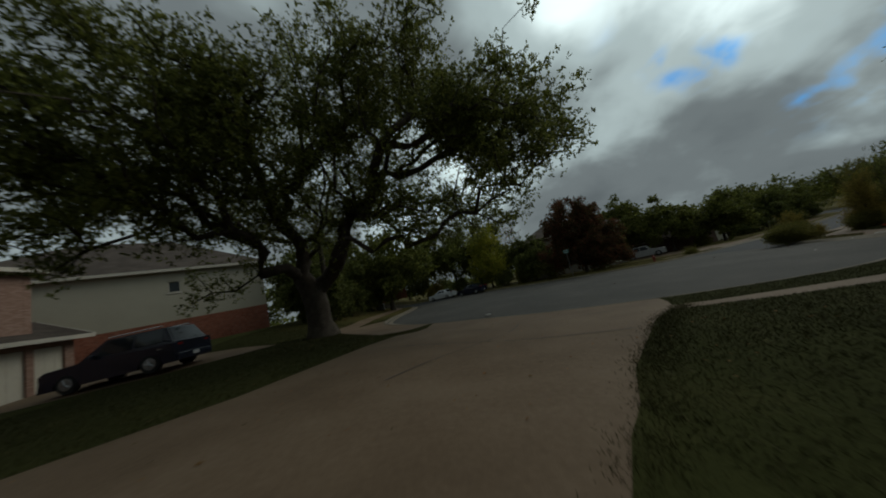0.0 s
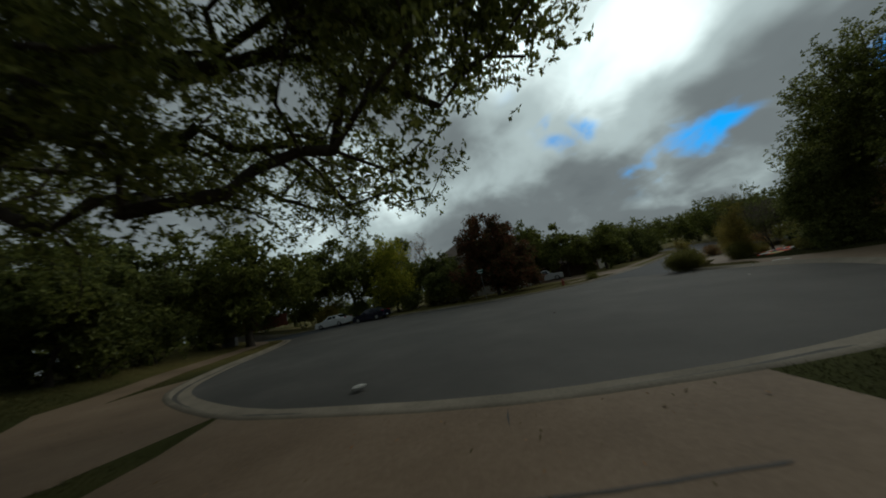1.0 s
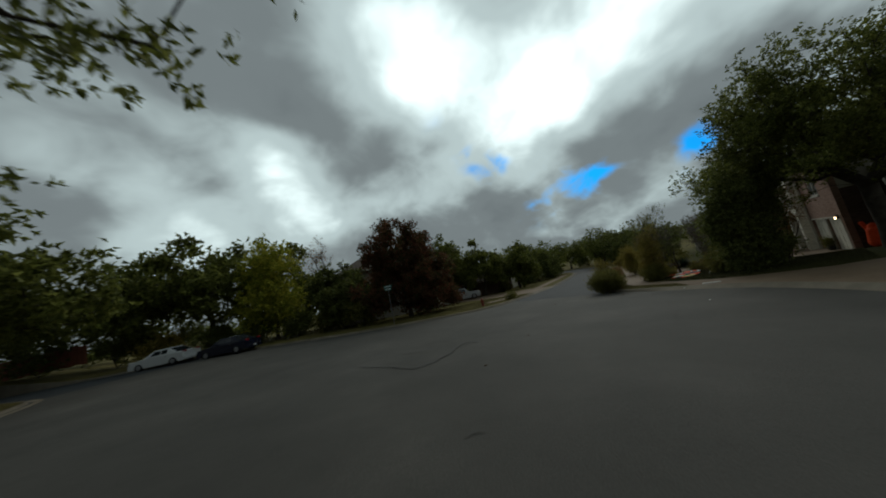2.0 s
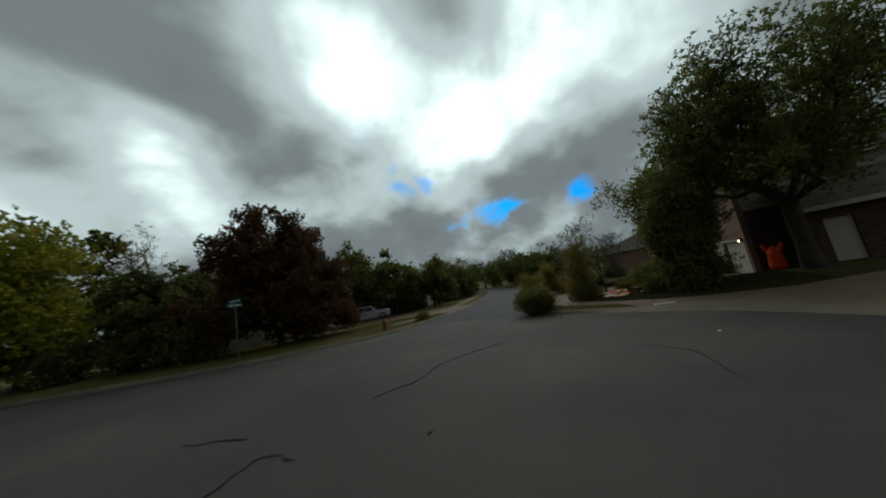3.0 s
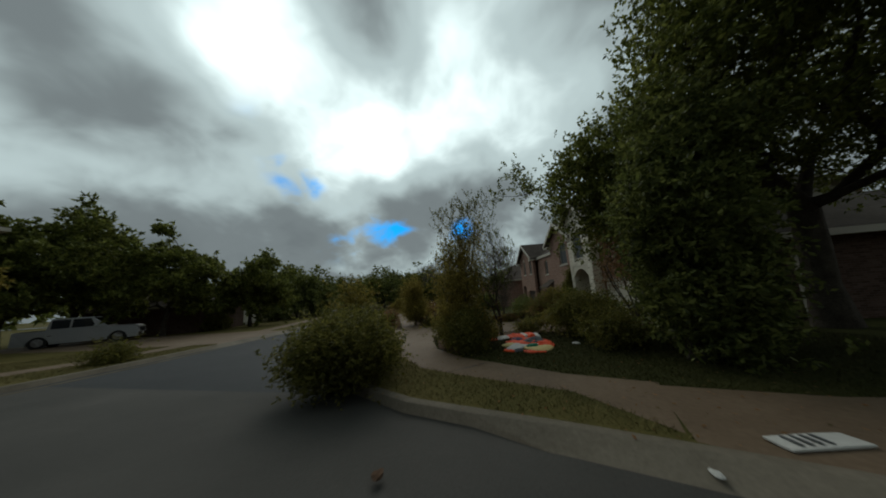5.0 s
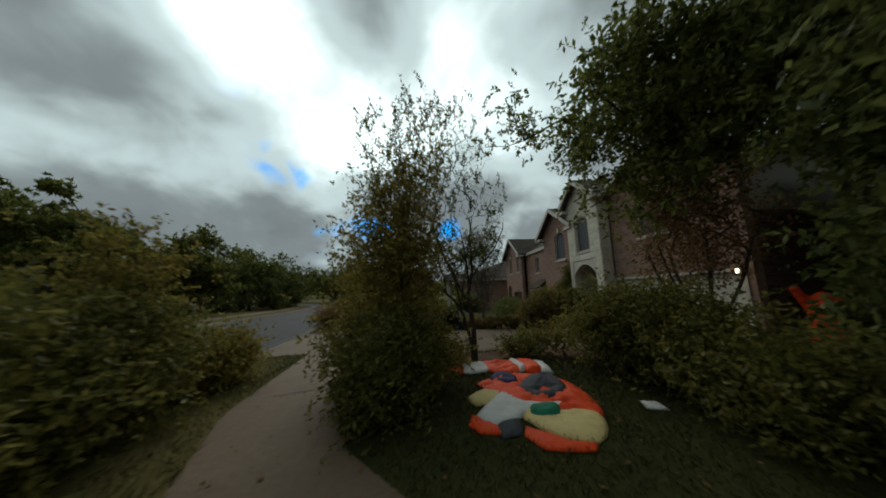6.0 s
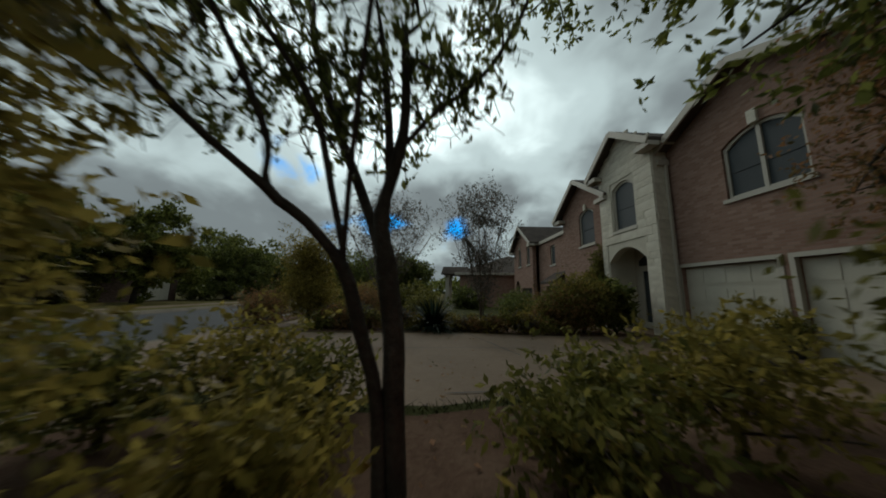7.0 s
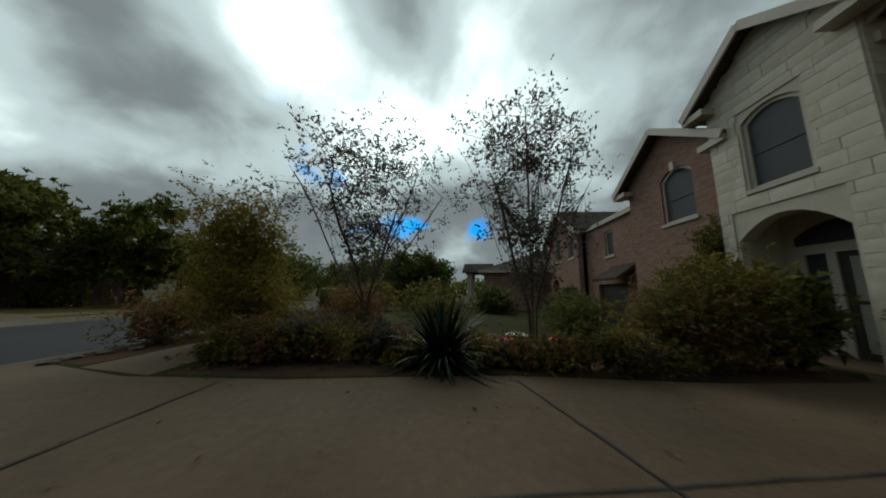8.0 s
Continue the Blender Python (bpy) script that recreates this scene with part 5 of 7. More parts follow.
wl = thing("wall_lamp", "small lit carriage lamp on the garage wall", "wall lamp", (31.33, 9.26, 2.05), 11)
part("bracket", box((-0.05, -0.08, -0.06), (0.05, 0.02, 0.16), 0.008), M_DOOR, wl)
bm = bmesh.new()
add_tube(bm, (0, 0.06, -0.06), (0, 0.06, 0.05), 0.025, 0.035, 8)
M_LIT = bpy.data.materials.new("lit_lamp_glass")
M_LIT.use_nodes = True
M_LIT.node_tree.nodes["Principled BSDF"].inputs["Emission Color"].default_value = (1, 0.72, 0.4, 1)
M_LIT.node_tree.nodes["Principled BSDF"].inputs["Emission Strength"].default_value = 6.0
part("lantern", bm, M_LIT, wl, "warm glowing lantern glass")


def simple_house(name, label, x0, y0, x1, y1, g, eave, ridge, wall, wins=(), doors=(), turn=0.0, lower=None, split=0.0):
    """A house with four walls, openings, hip roof, fascia. wins: (face, a, b, z0, z1, rise); doors: (face, a, b, z1) garage doors."""
    cx, cy = (x0 + x1) / 2, (y0 + y1) / 2
    e = thing(name, label, "house", (cx, cy, g))
    for face, at, a, b in (("N", y1, x0, x1), ("S", y0, x0, x1), ("E", x1, y0 + 0.26, y1 - 0.26), ("W", x0, y0 + 0.26, y1 - 0.26)):
        levels = [(g - 0.3, eave, wall)] if not lower else [(g - 0.3, split, lower), (split, eave, wall)]
        for lo, hi, m in levels:
            hs = []
            for f, p, q, z0, z1, rise in wins:
                if f == face and z0 >= lo and z1 <= hi:
                    hs.append(arch(p, q, z0, z1, rise) if rise else [(p, z0), (q, z0), (q, z1), (p, z1)])
            for f, p, q, z1 in doors:
                if f == face and z1 <= hi and g >= lo:
                    hs.append([(p, g - 0.02), (q, g - 0.02), (q, z1), (p, z1)])
            panel(e, "wall", face, at, [(a, lo), (b, lo), (b, hi), (a, hi)], hs, 0.25, m)
    for f, p, q, z0, z1, rise in wins:
        window(e, f, {"N": y1, "S": y0, "E": x1, "W": x0}[f], p, q, z0, z1, rise, pane=M_SCREEN)
    for f, p, q, z1 in doors:
        garage_door(e, f, {"N": y1, "S": y0, "E": x1, "W": x0}[f], p, q, g, z1)
    hip_roof(e, x0, y0, x1, y1, eave + 0.05, ridge)
    if turn:
        e.rotation_euler[2] = radians(turn)
    return e


def oak_house():
    """The low brick house behind the oak: a long body with a narrow entrance wing toward the street."""
    e = thing("oak_house", "low dark brick house standing behind the oak", "house", (30, 0, 0.45))
    wins = [[(-6, 1.2), (-4.4, 1.2), (-4.4, 2.4), (-6, 2.4)], [(-1, 1.2), (0.6, 1.2), (0.6, 2.4), (-1, 2.4)], [(6.05, 0.45), (6.9, 0.45), (6.9, 2.4), (6.05, 2.4)]]
    panel(e, "wall", "W", 29.5, [(-11, 0.1), (7.2, 0.1), (7.2, 3.05), (-11, 3.05)], wins, 0.25, M_BRICK_DARK)
    for a, b in ((-6, -4.4), (-1, 0.6)):
        window(e, "W", 29.5, a, b, 1.2, 2.4)
    panel(e, "front_door", "W", 29.62, wins[2], (), 0.05, M_GARAGE, "pale front door")
    panel(e, "wall", "N", 7.2, [(29.75, 0.1), (30.95, 0.1), (30.95, 4.0), (29.75, 3.05)], (), 0.25, M_BRICK_DARK)
    panel(e, "wall", "S", -11, [(29.75, 0.1), (40, 0.1), (40, 3.05), (29.75, 3.05)], (), 0.25, M_BRICK_DARK)
    panel(e, "wall", "E", 40, [(-10.75, 0.1), (0.0, 0.1), (0.0, 3.05), (-10.75, 3.05)], (), 0.25, M_BRICK_DARK)
    panel(e, "wall", "N", 0.25, [(32.6, 0.1), (40, 0.1), (40, 3.05), (32.6, 3.05)], (), 0.25, M_BRICK_DARK)
    roof_part(e, "roof_slope", [(29.0, 7.65, 3.0), (29.0, -1.0, 3.0), (31.4, -1.0, 4.55), (31.15, 7.65, 4.45)])
    board(e, "fascia", (29.0, 7.65, 2.94), (29.0, -11.4, 2.94), 0.04, 0.2)
    board(e, "rake_board", (29.0, 7.67, 2.96), (31.15, 7.67, 4.4), 0.05, 0.2)
    roof_part(e, "soffit", [(29.02, 7.6, 2.9), (29.02, -11, 2.9), (29.5, -11, 2.9), (29.5, 7.6, 2.9)], M_TRIM, 0.03)
    hip_roof(e, 29.5, -11, 40, 0.25, 3.1, 6.2)
    return e


oak_house()
simple_house("maple_house", "two-storey pale stuccoed house behind the maple", 14, 41.5, 28, 52, 0.75, 6.9, 9.8, M_STUCCO,
             [("S", 16, 17.2, 4, 5.3, 0), ("S", 20, 21.2, 4, 5.3, 0), ("E", 44, 45.2, 4.0, 5.3, 0)], [("S", 23.6, 27.2, 2.85)])
simple_house("siding_house", "two-storey house with beige siding over red brick", -35.6, 17.45, -18.2, 29.25, 2.9, 9.5, 13.6, M_SIDING,
             [("S", -24.42, -23.72, 7.75, 8.65, 0), ("E", 20, 20.8, 4.2, 5.2, 0)], [], lower=M_BRICK_RED, split=5.6, turn=42.7)
gh = simple_house("garage_house", "pink brick house with a low garage wing and white doors", -38, -2, -20.5, 13.3, 2.5, 8.8, 11.4, M_BRICK,
                  [("E", 3, 4.4, 6.2, 7.6, 0.2)], [])
wing_doors = [(10.4, 12.7), (12.95, 14.0)]
panel(gh, "garage_wall", "E", -19.9, [(7.6, 2.2), (14.35, 2.2), (14.35, 5.3), (7.6, 5.3)], [[(a, 2.5), (b, 2.5), (b, 4.9), (a, 4.9)] for a, b in wing_doors], 0.25, M_BRICK)
panel(gh, "garage_wall", "N", 14.35, [(-26, 2.2), (-20.15, 2.2), (-20.15, 5.3), (-26, 5.3)], (), 0.25, M_BRICK)
for a, b in wing_doors:
    garage_door(gh, "E", -19.9, a, b, 2.5, 4.88)
roof_part(gh, "garage_roof", [(-19.4, 7.2, 5.25), (-19.4, 14.85, 5.25), (-22.6, 14.85, 6.6), (-22.6, 7.2, 6.6)])
board(gh, "fascia", (-19.4, 7.2, 5.17), (-19.4, 14.85, 5.17), 0.04, 0.2)
board(gh, "rake_board", (-19.4, 14.87, 5.17), (-22.6, 14.87, 6.5), 0.05, 0.2)
simple_house("street_house", "single-storey brown brick house with a pale garage door across the street", 38.5, 45.5, 50, 55, -0.1, 2.5, 5.0, M_BRICK_DARK,
             [("S", 40.5, 42, 0.9, 2.1, 0)], [("S", 45.8, 49.2, 2.1)], turn=20)

# Never in view: added to close the south side and darken the drive.
simple_house("unseen_house", "unseen two-storey tan brick house added at the head of the drive", -9.5, -19, 8, -5.2, 1.7, 7.3, 10.4, M_BRICK,
             [("N", -6.5, -5.0, 5.0, 6.4, 0.2), ("N", 4.0, 5.5, 5.0, 6.4, 0.2)], [("N", -7.2, -2.2, 4.0)])


def neighbour():
    """The pink brick house next along, with a gable over its garage."""
    e = thing("brick_house", "two-storey pink brick house with a gabled front", "house", (50, 8, -0.35))
    g = -0.5
    ws = [(48.5, 49.2, 3.3, 4.6, 0.12), (50.6, 51.3, 3.3, 4.6, 0.12)]
    garage = [[(48.2, g + 0.1), (50.4, g + 0.1), (50.4, 1.6), (48.2, 1.6)]]
    entry = [arch(51.1, 52.2, g + 0.1, 1.9, 0.3)]
    panel(e, "wall", "N", 12.8, [(47.9, g), (52.6, g), (52.6, 4.9), (50.25, 6.4), (47.9, 4.9)], [arch(*w) for w in ws] + garage + entry, 0.25, M_BRICK)
    for w in ws:
        window(e, "N", 12.8, *w)
        o = Vector((50, 8, -0.35))
        c = (w[0] + w[1]) / 2
        part("keystone", box(Vector((c - 0.07, 12.76, w[3] + 0.1)) - o, Vector((c + 0.07, 12.87, w[3] + 0.34)) - o, 0.01), M_STONE, e)
    # The near-black door colour carries the shade at this garage opening.
    panel(e, "garage_door", "N", 12.65, garage[0], (), 0.05, M_DOOR, "garage door with its shade put into a near-black colour")
    panel(e, "front_door", "N", 12.3, [(51.1, g), (52.2, g), (52.2, 2.2), (51.1, 2.2)], (), 0.06, M_DOOR, "dark recessed front door")
    gable(e, 50.25, 2.35, 12.8, 6.0, 4.9, 6.4)
    gd = [[(44.4, g + 0.1), (46.8, g + 0.1), (46.8, 1.7), (44.4, 1.7)]]
    panel(e, "wall", "N", 12.35, [(43.6, g), (47.9, g), (47.9, 4.7), (43.6, 4.7)], [[(45.2, 3.0), (45.9, 3.0), (45.9, 4.2), (45.2, 4.2)]] + gd, 0.25, M_BRICK)
    window(e, "N", 12.35, 45.2, 45.9, 3.0, 4.2)
    # Shade put into the colour here too: a near-black door.
    panel(e, "garage_door", "N", 12.2, gd[0], (), 0.05, M_DOOR, "garage door with its shade put into a near-black colour")
    roof_part(e, "porch_roof", [(43.6, 12.35, 2.5), (45.3, 12.35, 2.5), (45.6, 13.2, 1.9), (43.6, 13.2, 1.9)])
    panel(e, "wall", "W", 43.6, [(-2, g), (12.1, g), (12.1, 4.7), (-2, 4.7)], [], 0.25, M_BRICK)
    panel(e, "wall", "E", 52.6, [(-2, g), (12.55, g), (12.55, 4.7), (-2, 4.7)], [], 0.25, M_BRICK)
    hip_roof(e, 43.6, -2, 52.6, 12.0, 4.75, 7.4)
    e.rotation_euler[2] = radians(10)
    return e


neighbour()


def column_house():
    """The house with a tall two-columned porch farther along."""
    e = thing("brick_house", "pale brick house with a tall two-columned porch", "house", (60, 16, -0.45))
    g = -0.75
    panel(e, "wall", "N", 18.2, [(54, g), (66, g), (66, 3.0), (54, 3.0)], [[(56.4, 0.3), (57.4, 0.3), (57.4, 2.2), (56.4, 2.2)], [(59.5, 0.3), (61, 0.3), (61, 1.9), (59.5, 1.9)]], 0.25, M_BRICK)
    window(e, "N", 18.2, 56.4, 57.4, 0.3, 2.2)
    window(e, "N", 18.2, 59.5, 61, 0.3, 1.9)
    panel(e, "wall", "W", 54, [(8, g), (17.95, g), (17.95, 3.0), (54 * 0 + 8, 3.0)], [], 0.25, M_BRICK)
    hip_roof(e, 54, 8, 66, 18.2, 3.05, 5.4)
    o = Vector((60, 16, -0.45))
    for x in (54.6, 56.2):
        bm = bmesh.new()
        add_box(bm, Vector((x - 0.2, 19.3, g)) - o, Vector((x + 0.2, 19.7, 2.85)) - o, 0.02)
        add_box(bm, Vector((x - 0.27, 19.23, 2.7)) - o, Vector((x + 0.27, 19.77, 2.88)) - o, 0.02)
        part("column", bm, M_TRIM, e, "cream square porch column")
    roof_part(e, "porch_roof", [(54.1, 20.1, 3.0), (54.1, 17.5, 3.0), (55.4, 17.5, 3.8), (55.4, 20.1, 3.8)])
    roof_part(e, "porch_roof", [(55.4, 20.1, 3.8), (55.4, 17.5, 3.8), (56.8, 17.5, 3.0), (56.8, 20.1, 3.0)])
    panel(e, "porch_gable", "N", 19.9, [(54.3, 2.85), (56.6, 2.85), (55.4, 3.6)], (), 0.1, M_TRIM)
    return e


column_house()


# ---- vehicles ----
M_NAVY = coloured("navy_car_paint", [(0.006, 0.008, 0.02), (0.012, 0.016, 0.035)], 0.6, 0.25, 0.02, 8, spec=0.6)
M_SILVER = coloured("silver_car_paint", [(0.36, 0.37, 0.38), (0.46, 0.47, 0.48)], 0.6, 0.3, 0.02, 8, metal=0.3)
M_WHITE_PAINT = coloured("white_car_paint", [(0.55, 0.56, 0.56), (0.66, 0.67, 0.67)], 0.6, 0.3, 0.02, 8)
M_RUBBER = coloured("tyre_rubber", [(0.012, 0.012, 0.012), (0.022, 0.022, 0.022)], 4, 0.85, 0.2, 40)
M_RIM = coloured("alloy_rim", [(0.3, 0.3, 0.31), (0.45, 0.45, 0.46)], 4, 0.35, 0.0, 20, metal=0.8)
M_CHROME = coloured("bright_trim", [(0.5, 0.5, 0.5), (0.6, 0.6, 0.6)], 4, 0.25, 0.0, 20, metal=0.9)
M_LENS = coloured("red_lamp_lens", [(0.2, 0.01, 0.01), (0.3, 0.02, 0.02)], 4, 0.2, 0.0, 20)
M_CLEAR = coloured("clear_lamp_lens", [(0.5, 0.5, 0.5), (0.6, 0.6, 0.6)], 4, 0.15, 0.0, 20)
M_PLASTIC = coloured("black_plastic", [(0.012, 0.012, 0.013), (0.025, 0.025, 0.026)], 4, 0.6, 0.1, 40)


def side_profile(body, wheels, r, low):
    """The side outline of a car's lower body, with round cut-outs over the wheels."""
    pts = []
    for x in sorted(wheels):
        pts += [(x + math.cos(a) * r, low + max(0.0, math.sin(a) * r)) for a in [math.pi * (1 - i / 8) for i in range(9)]]
    return [(body[0][0], low)] + pts + [(body[-1][0], low)] + body[::-1]


def vehicle(name, label, place, turn, length, width, body, cab, wheels, r, paint, bed=None, category="car"):
    e = thing(name, label, category, place, turn)
    low = r * 0.95
    bm = slab(side_profile(body, wheels, r * 1.18, low - r * 0.3), (), width)
    for v in bm.verts:
        v.co.y -= width / 2
        k = max(0.0, v.co.z - 0.75) * 0.12
        v.co.y *= 1 - k
    bmesh.ops.dissolve_limit(bm, angle_limit=0.03, verts=bm.verts, edges=bm.edges)
    bmesh.ops.bevel(bm, geom=[x for x in bm.edges if x.calc_length() > 0.2 and abs(x.verts[0].co.y - x.verts[1].co.y) < 0.02 and x.verts[0].co.z + x.verts[1].co.z > 1.3], offset=0.05, segments=2, affect="EDGES")
    shell = part("body", bm, paint, e)
    bm = slab(cab, (), width * 0.94)
    top = max(p[1] for p in cab)
    base = min(p[1] for p in cab)
    for v in bm.verts:
        v.co.y = (v.co.y - width * 0.47) * (1 - 0.2 * (v.co.z - base) / (top - base))
    bmesh.ops.bevel(bm, geom=[x for x in bm.edges if x.calc_length() > 0.15 and x.verts[0].co.z + x.verts[1].co.z > 2 * base + 0.3 and abs(x.verts[0].co.y - x.verts[1].co.y) < 0.5], offset=0.05, segments=2, affect="EDGES")
    part("cabin", bm, paint, e)
    # glass: windscreen, rear window, side windows
    front = sorted(cab)[-2:]
    rear = sorted(cab)[:2]

    def strip(name, a, b, inset_):
        (x1, z1), (x2, z2) = a, b
        n = Vector((z2 - z1, 0, x1 - x2)).normalized()
        if n.x * (1 if name == "windscreen" else -1) < 0:
            n = -n
        bm = bmesh.new()
        vs = []
        for t in (0.12, 0.88):
            x, z = x1 + (x2 - x1) * t, z1 + (z2 - z1) * t
            h = width * 0.47 * (1 - 0.2 * (z - base) / (top - base)) - inset_
            vs.append([(x, h, z), (x, -h, z)])
        q = [bm.verts.new(Vector(p) + n * 0.012) for p in (vs[0][0], vs[0][1], vs[1][1], vs[1][0])]
        f = bm.faces.new(q)
        ex = bmesh.ops.extrude_face_region(bm, geom=[f])
        for v in ex["geom"]:
            if isinstance(v, bmesh.types.BMVert):
                v.co -= n * 0.03
        bmesh.ops.recalc_face_normals(bm, faces=bm.faces)
        part(name, bm, M_GLASS, e, "dark car glass")

    strip("windscreen", *front, 0.1)
    strip("rear_window", *rear, 0.1)
    xs0, xs1 = max(rear[0][0], rear[1][0]) + 0.02, min(front[0][0], front[1][0]) - 0.0
    zb, zt = base + 0.1, top - 0.1
    n = 2 if xs1 - xs0 < 2.2 else 3
    for s in (-1, 1):
        for i in range(n):
            a, b = xs0 + (xs1 - xs0) * i / n + 0.05, xs0 + (xs1 - xs0) * (i + 1) / n - 0.05
            bm = bmesh.new()
            q = []
            for x, z in ((a, zb), (b + (0.3 if i == n - 1 else 0), zb), (b, zt), (a, zt)):
                y = s * (width * 0.47 * (1 - 0.2 * (z - base) / (top - base)) + 0.006)
                q.append(bm.verts.new((x, y, z)))
            f = bm.faces.new(q)
            ex = bmesh.ops.extrude_face_region(bm, geom=[f])
            for v in ex["geom"]:
                if isinstance(v, bmesh.types.BMVert):
                    v.co.y -= s * 0.03
            bmesh.ops.recalc_face_normals(bm, faces=bm.faces)
            part("side_window", bm, M_GLASS, e, "dark car glass")
        bm = box((xs0, s * width * 0.5 - 0.01, 0.82), (xs0 + 0.16, s * width * 0.5 + 0.02, 0.86), 0.008)
        part("door_handle", bm, M_CHROME, e)
        bm = box((xs1 + 0.18, s * (width * 0.5 + 0.02) - 0.08, base + 0.05), (xs1 + 0.3, s * (width * 0.5 + 0.02) + 0.08, base + 0.2), 0.03)
        part("wing_mirror", bm, paint, e)
        for lab, x, m, nm in (("clear headlight", body[-1][0], M_CLEAR, "headlight"), ("red tail light", body[0][0], M_LENS, "tail_light")):
            d = 1 if nm == "headlight" else -1
            z = 0.72 if nm == "headlight" else 0.85
            bm = box((min(x - d * 0.18, x + d * 0.015), s * width * 0.36 - 0.14, z), (max(x - d * 0.18, x + d * 0.015), s * width * 0.36 + 0.14, z + 0.16), 0.03)
            part(nm, bm, m, e, lab)
        for x in wheels:
            bm = bmesh.new()
            y0, y1 = s * (width / 2 - 0.22), s * (width / 2 + 0.0)
            add_tube(bm, (x, y0, r), (x, y1, r), r, r, 22)
            bmesh.ops.bevel(bm, geom=[q for q in bm.edges if len(q.link_faces) == 2 and abs(q.verts[0].co.y - q.verts[1].co.y) < 1e-4], offset=0.03, segments=2, affect="EDGES")
            w = part("wheel", bm, M_RUBBER, e, "black tyre")
            bm = bmesh.new()
            add_tube(bm, (x, y1 - s * 0.03, r), (x, y1 + s * 0.012, r), r * 0.66, r * 0.6, 18)
            for k in range(5):
                a = k * 2 * math.pi / 5
                add_tube(bm, (x, y1 + s * 0.015, r), (x + math.cos(a) * r * 0.55, y1 + s * 0.015, r + math.sin(a) * r * 0.55), 0.035, 0.025, 6)
            part("rim", bm, M_RIM, w, "alloy wheel rim")
    for x, d, nm in ((body[-1][0], 1, "front_bumper"), (body[0][0], -1, "rear_bumper")):
        part(nm, box((min(x - d * 0.1, x + d * 0.06), -width * 0.46, low - r * 0.25), (max(x - d * 0.1, x + d * 0.06), width * 0.46, low + 0.2), 0.04), M_CHROME if bed else paint, e)
        part("number_plate", box((min(x + d * 0.055, x + d * 0.07), -0.16, low + 0.02), (max(x + d * 0.055, x + d * 0.07), 0.16, low + 0.15)), M_WHITE_PAINT, e, "plain pale plate")
    part("grille", box((body[-1][0] - 0.02, -width * 0.3, low + 0.22), (body[-1][0] + 0.02, width * 0.3, low + 0.22 + (0.32 if bed else 0.16)), 0.02), M_PLASTIC, e, "dark grille")
    if bed:
        part("bed_floor_cover", box((bed[0], -width * 0.42, bed[2] - 0.02), (bed[1], width * 0.42, bed[2] + 0.025), 0.01), M_PLASTIC, e, "black load-bed cover")
    return e


vehicle("pickup_truck", "silver crew-cab pickup truck parked on a drive", at_ground(34.4, 46.3), -44, 5.8, 2.0,
        [(-2.9, 0.75), (-2.9, 1.2), (-1.5, 1.2), (1.35, 1.2), (2.55, 1.16), (2.85, 1.04), (2.9, 0.7)], [(-1.55, 1.19), (-1.42, 1.98), (0.45, 1.98), (1.35, 1.19)], (-1.8, 1.85), 0.43, M_SILVER, bed=(-2.82, -1.6, 1.2), category="pickup truck")
suv = vehicle("navy_suv", "dark navy sport utility car parked on the drive", at_ground(-13.9, 11.7, 0.02), 186, 4.9, 1.94,
        [(-2.4, 0.7), (-2.42, 1.02), (0.9, 1.05), (2.2, 0.98), (2.42, 0.8), (2.42, 0.6)], [(-2.3, 1.02), (-1.95, 1.68), (0.25, 1.72), (1.15, 1.03)], (-1.45, 1.45), 0.37, M_NAVY)
for s in (-1, 1):
    bm = bmesh.new()
    add_tube(bm, (-1.8, s * 0.68, 1.76), (0.2, s * 0.68, 1.78), 0.022, 0.022, 8)
    part("roof_rail", bm, M_CHROME, suv, "bright roof rail")
SEDAN = [(-2.25, 0.6), (-2.25, 0.92), (-1.5, 0.95), (0.9, 0.95), (2.1, 0.82), (2.25, 0.6), (2.25, 0.5)]
SEDAN_CAB = [(-1.75, 0.93), (-0.95, 1.42), (0.2, 1.44), (1.05, 0.93)]
vehicle("white_sedan", "white sedan parked at the kerb", (-1.0, 44.9, road_z(-1.0) + 0.03), 146, 4.5, 1.8, SEDAN, SEDAN_CAB, (-1.35, 1.4), 0.32, M_WHITE_PAINT)
vehicle("dark_sedan", "dark blue sedan parked at the kerb", (3.5, 41.6, road_z(3.5) + 0.03), 140, 4.6, 1.8, SEDAN, SEDAN_CAB, (-1.35, 1.4), 0.32, M_NAVY)
vehicle("white_sedan", "white car parked down the street", at_ground(61, 27.0), 20, 4.5, 1.8, SEDAN, SEDAN_CAB, (-1.35, 1.4), 0.32, M_WHITE_PAINT)
vehicle("white_sedan", "pale car parked in the maple house drive", at_ground(29.2, 48.6), 95, 4.5, 1.8, SEDAN, SEDAN_CAB, (-1.35, 1.4), 0.32, M_WHITE_PAINT)

# ---- street furniture ----
M_HYDRANT = coloured("hydrant_red_paint", [(0.17, 0.026, 0.014), (0.25, 0.045, 0.024)], 3, 0.5, 0.2, 20)
M_SIGN = coloured("green_sign_sheet", [(0.0, 0.10, 0.085), (0.01, 0.14, 0.115)], 3, 0.5, 0.0, 20)
M_STEEL = coloured("galvanised_steel", [(0.12, 0.125, 0.125), (0.2, 0.205, 0.205)], 3, 0.5, 0.1, 30, metal=0.6)

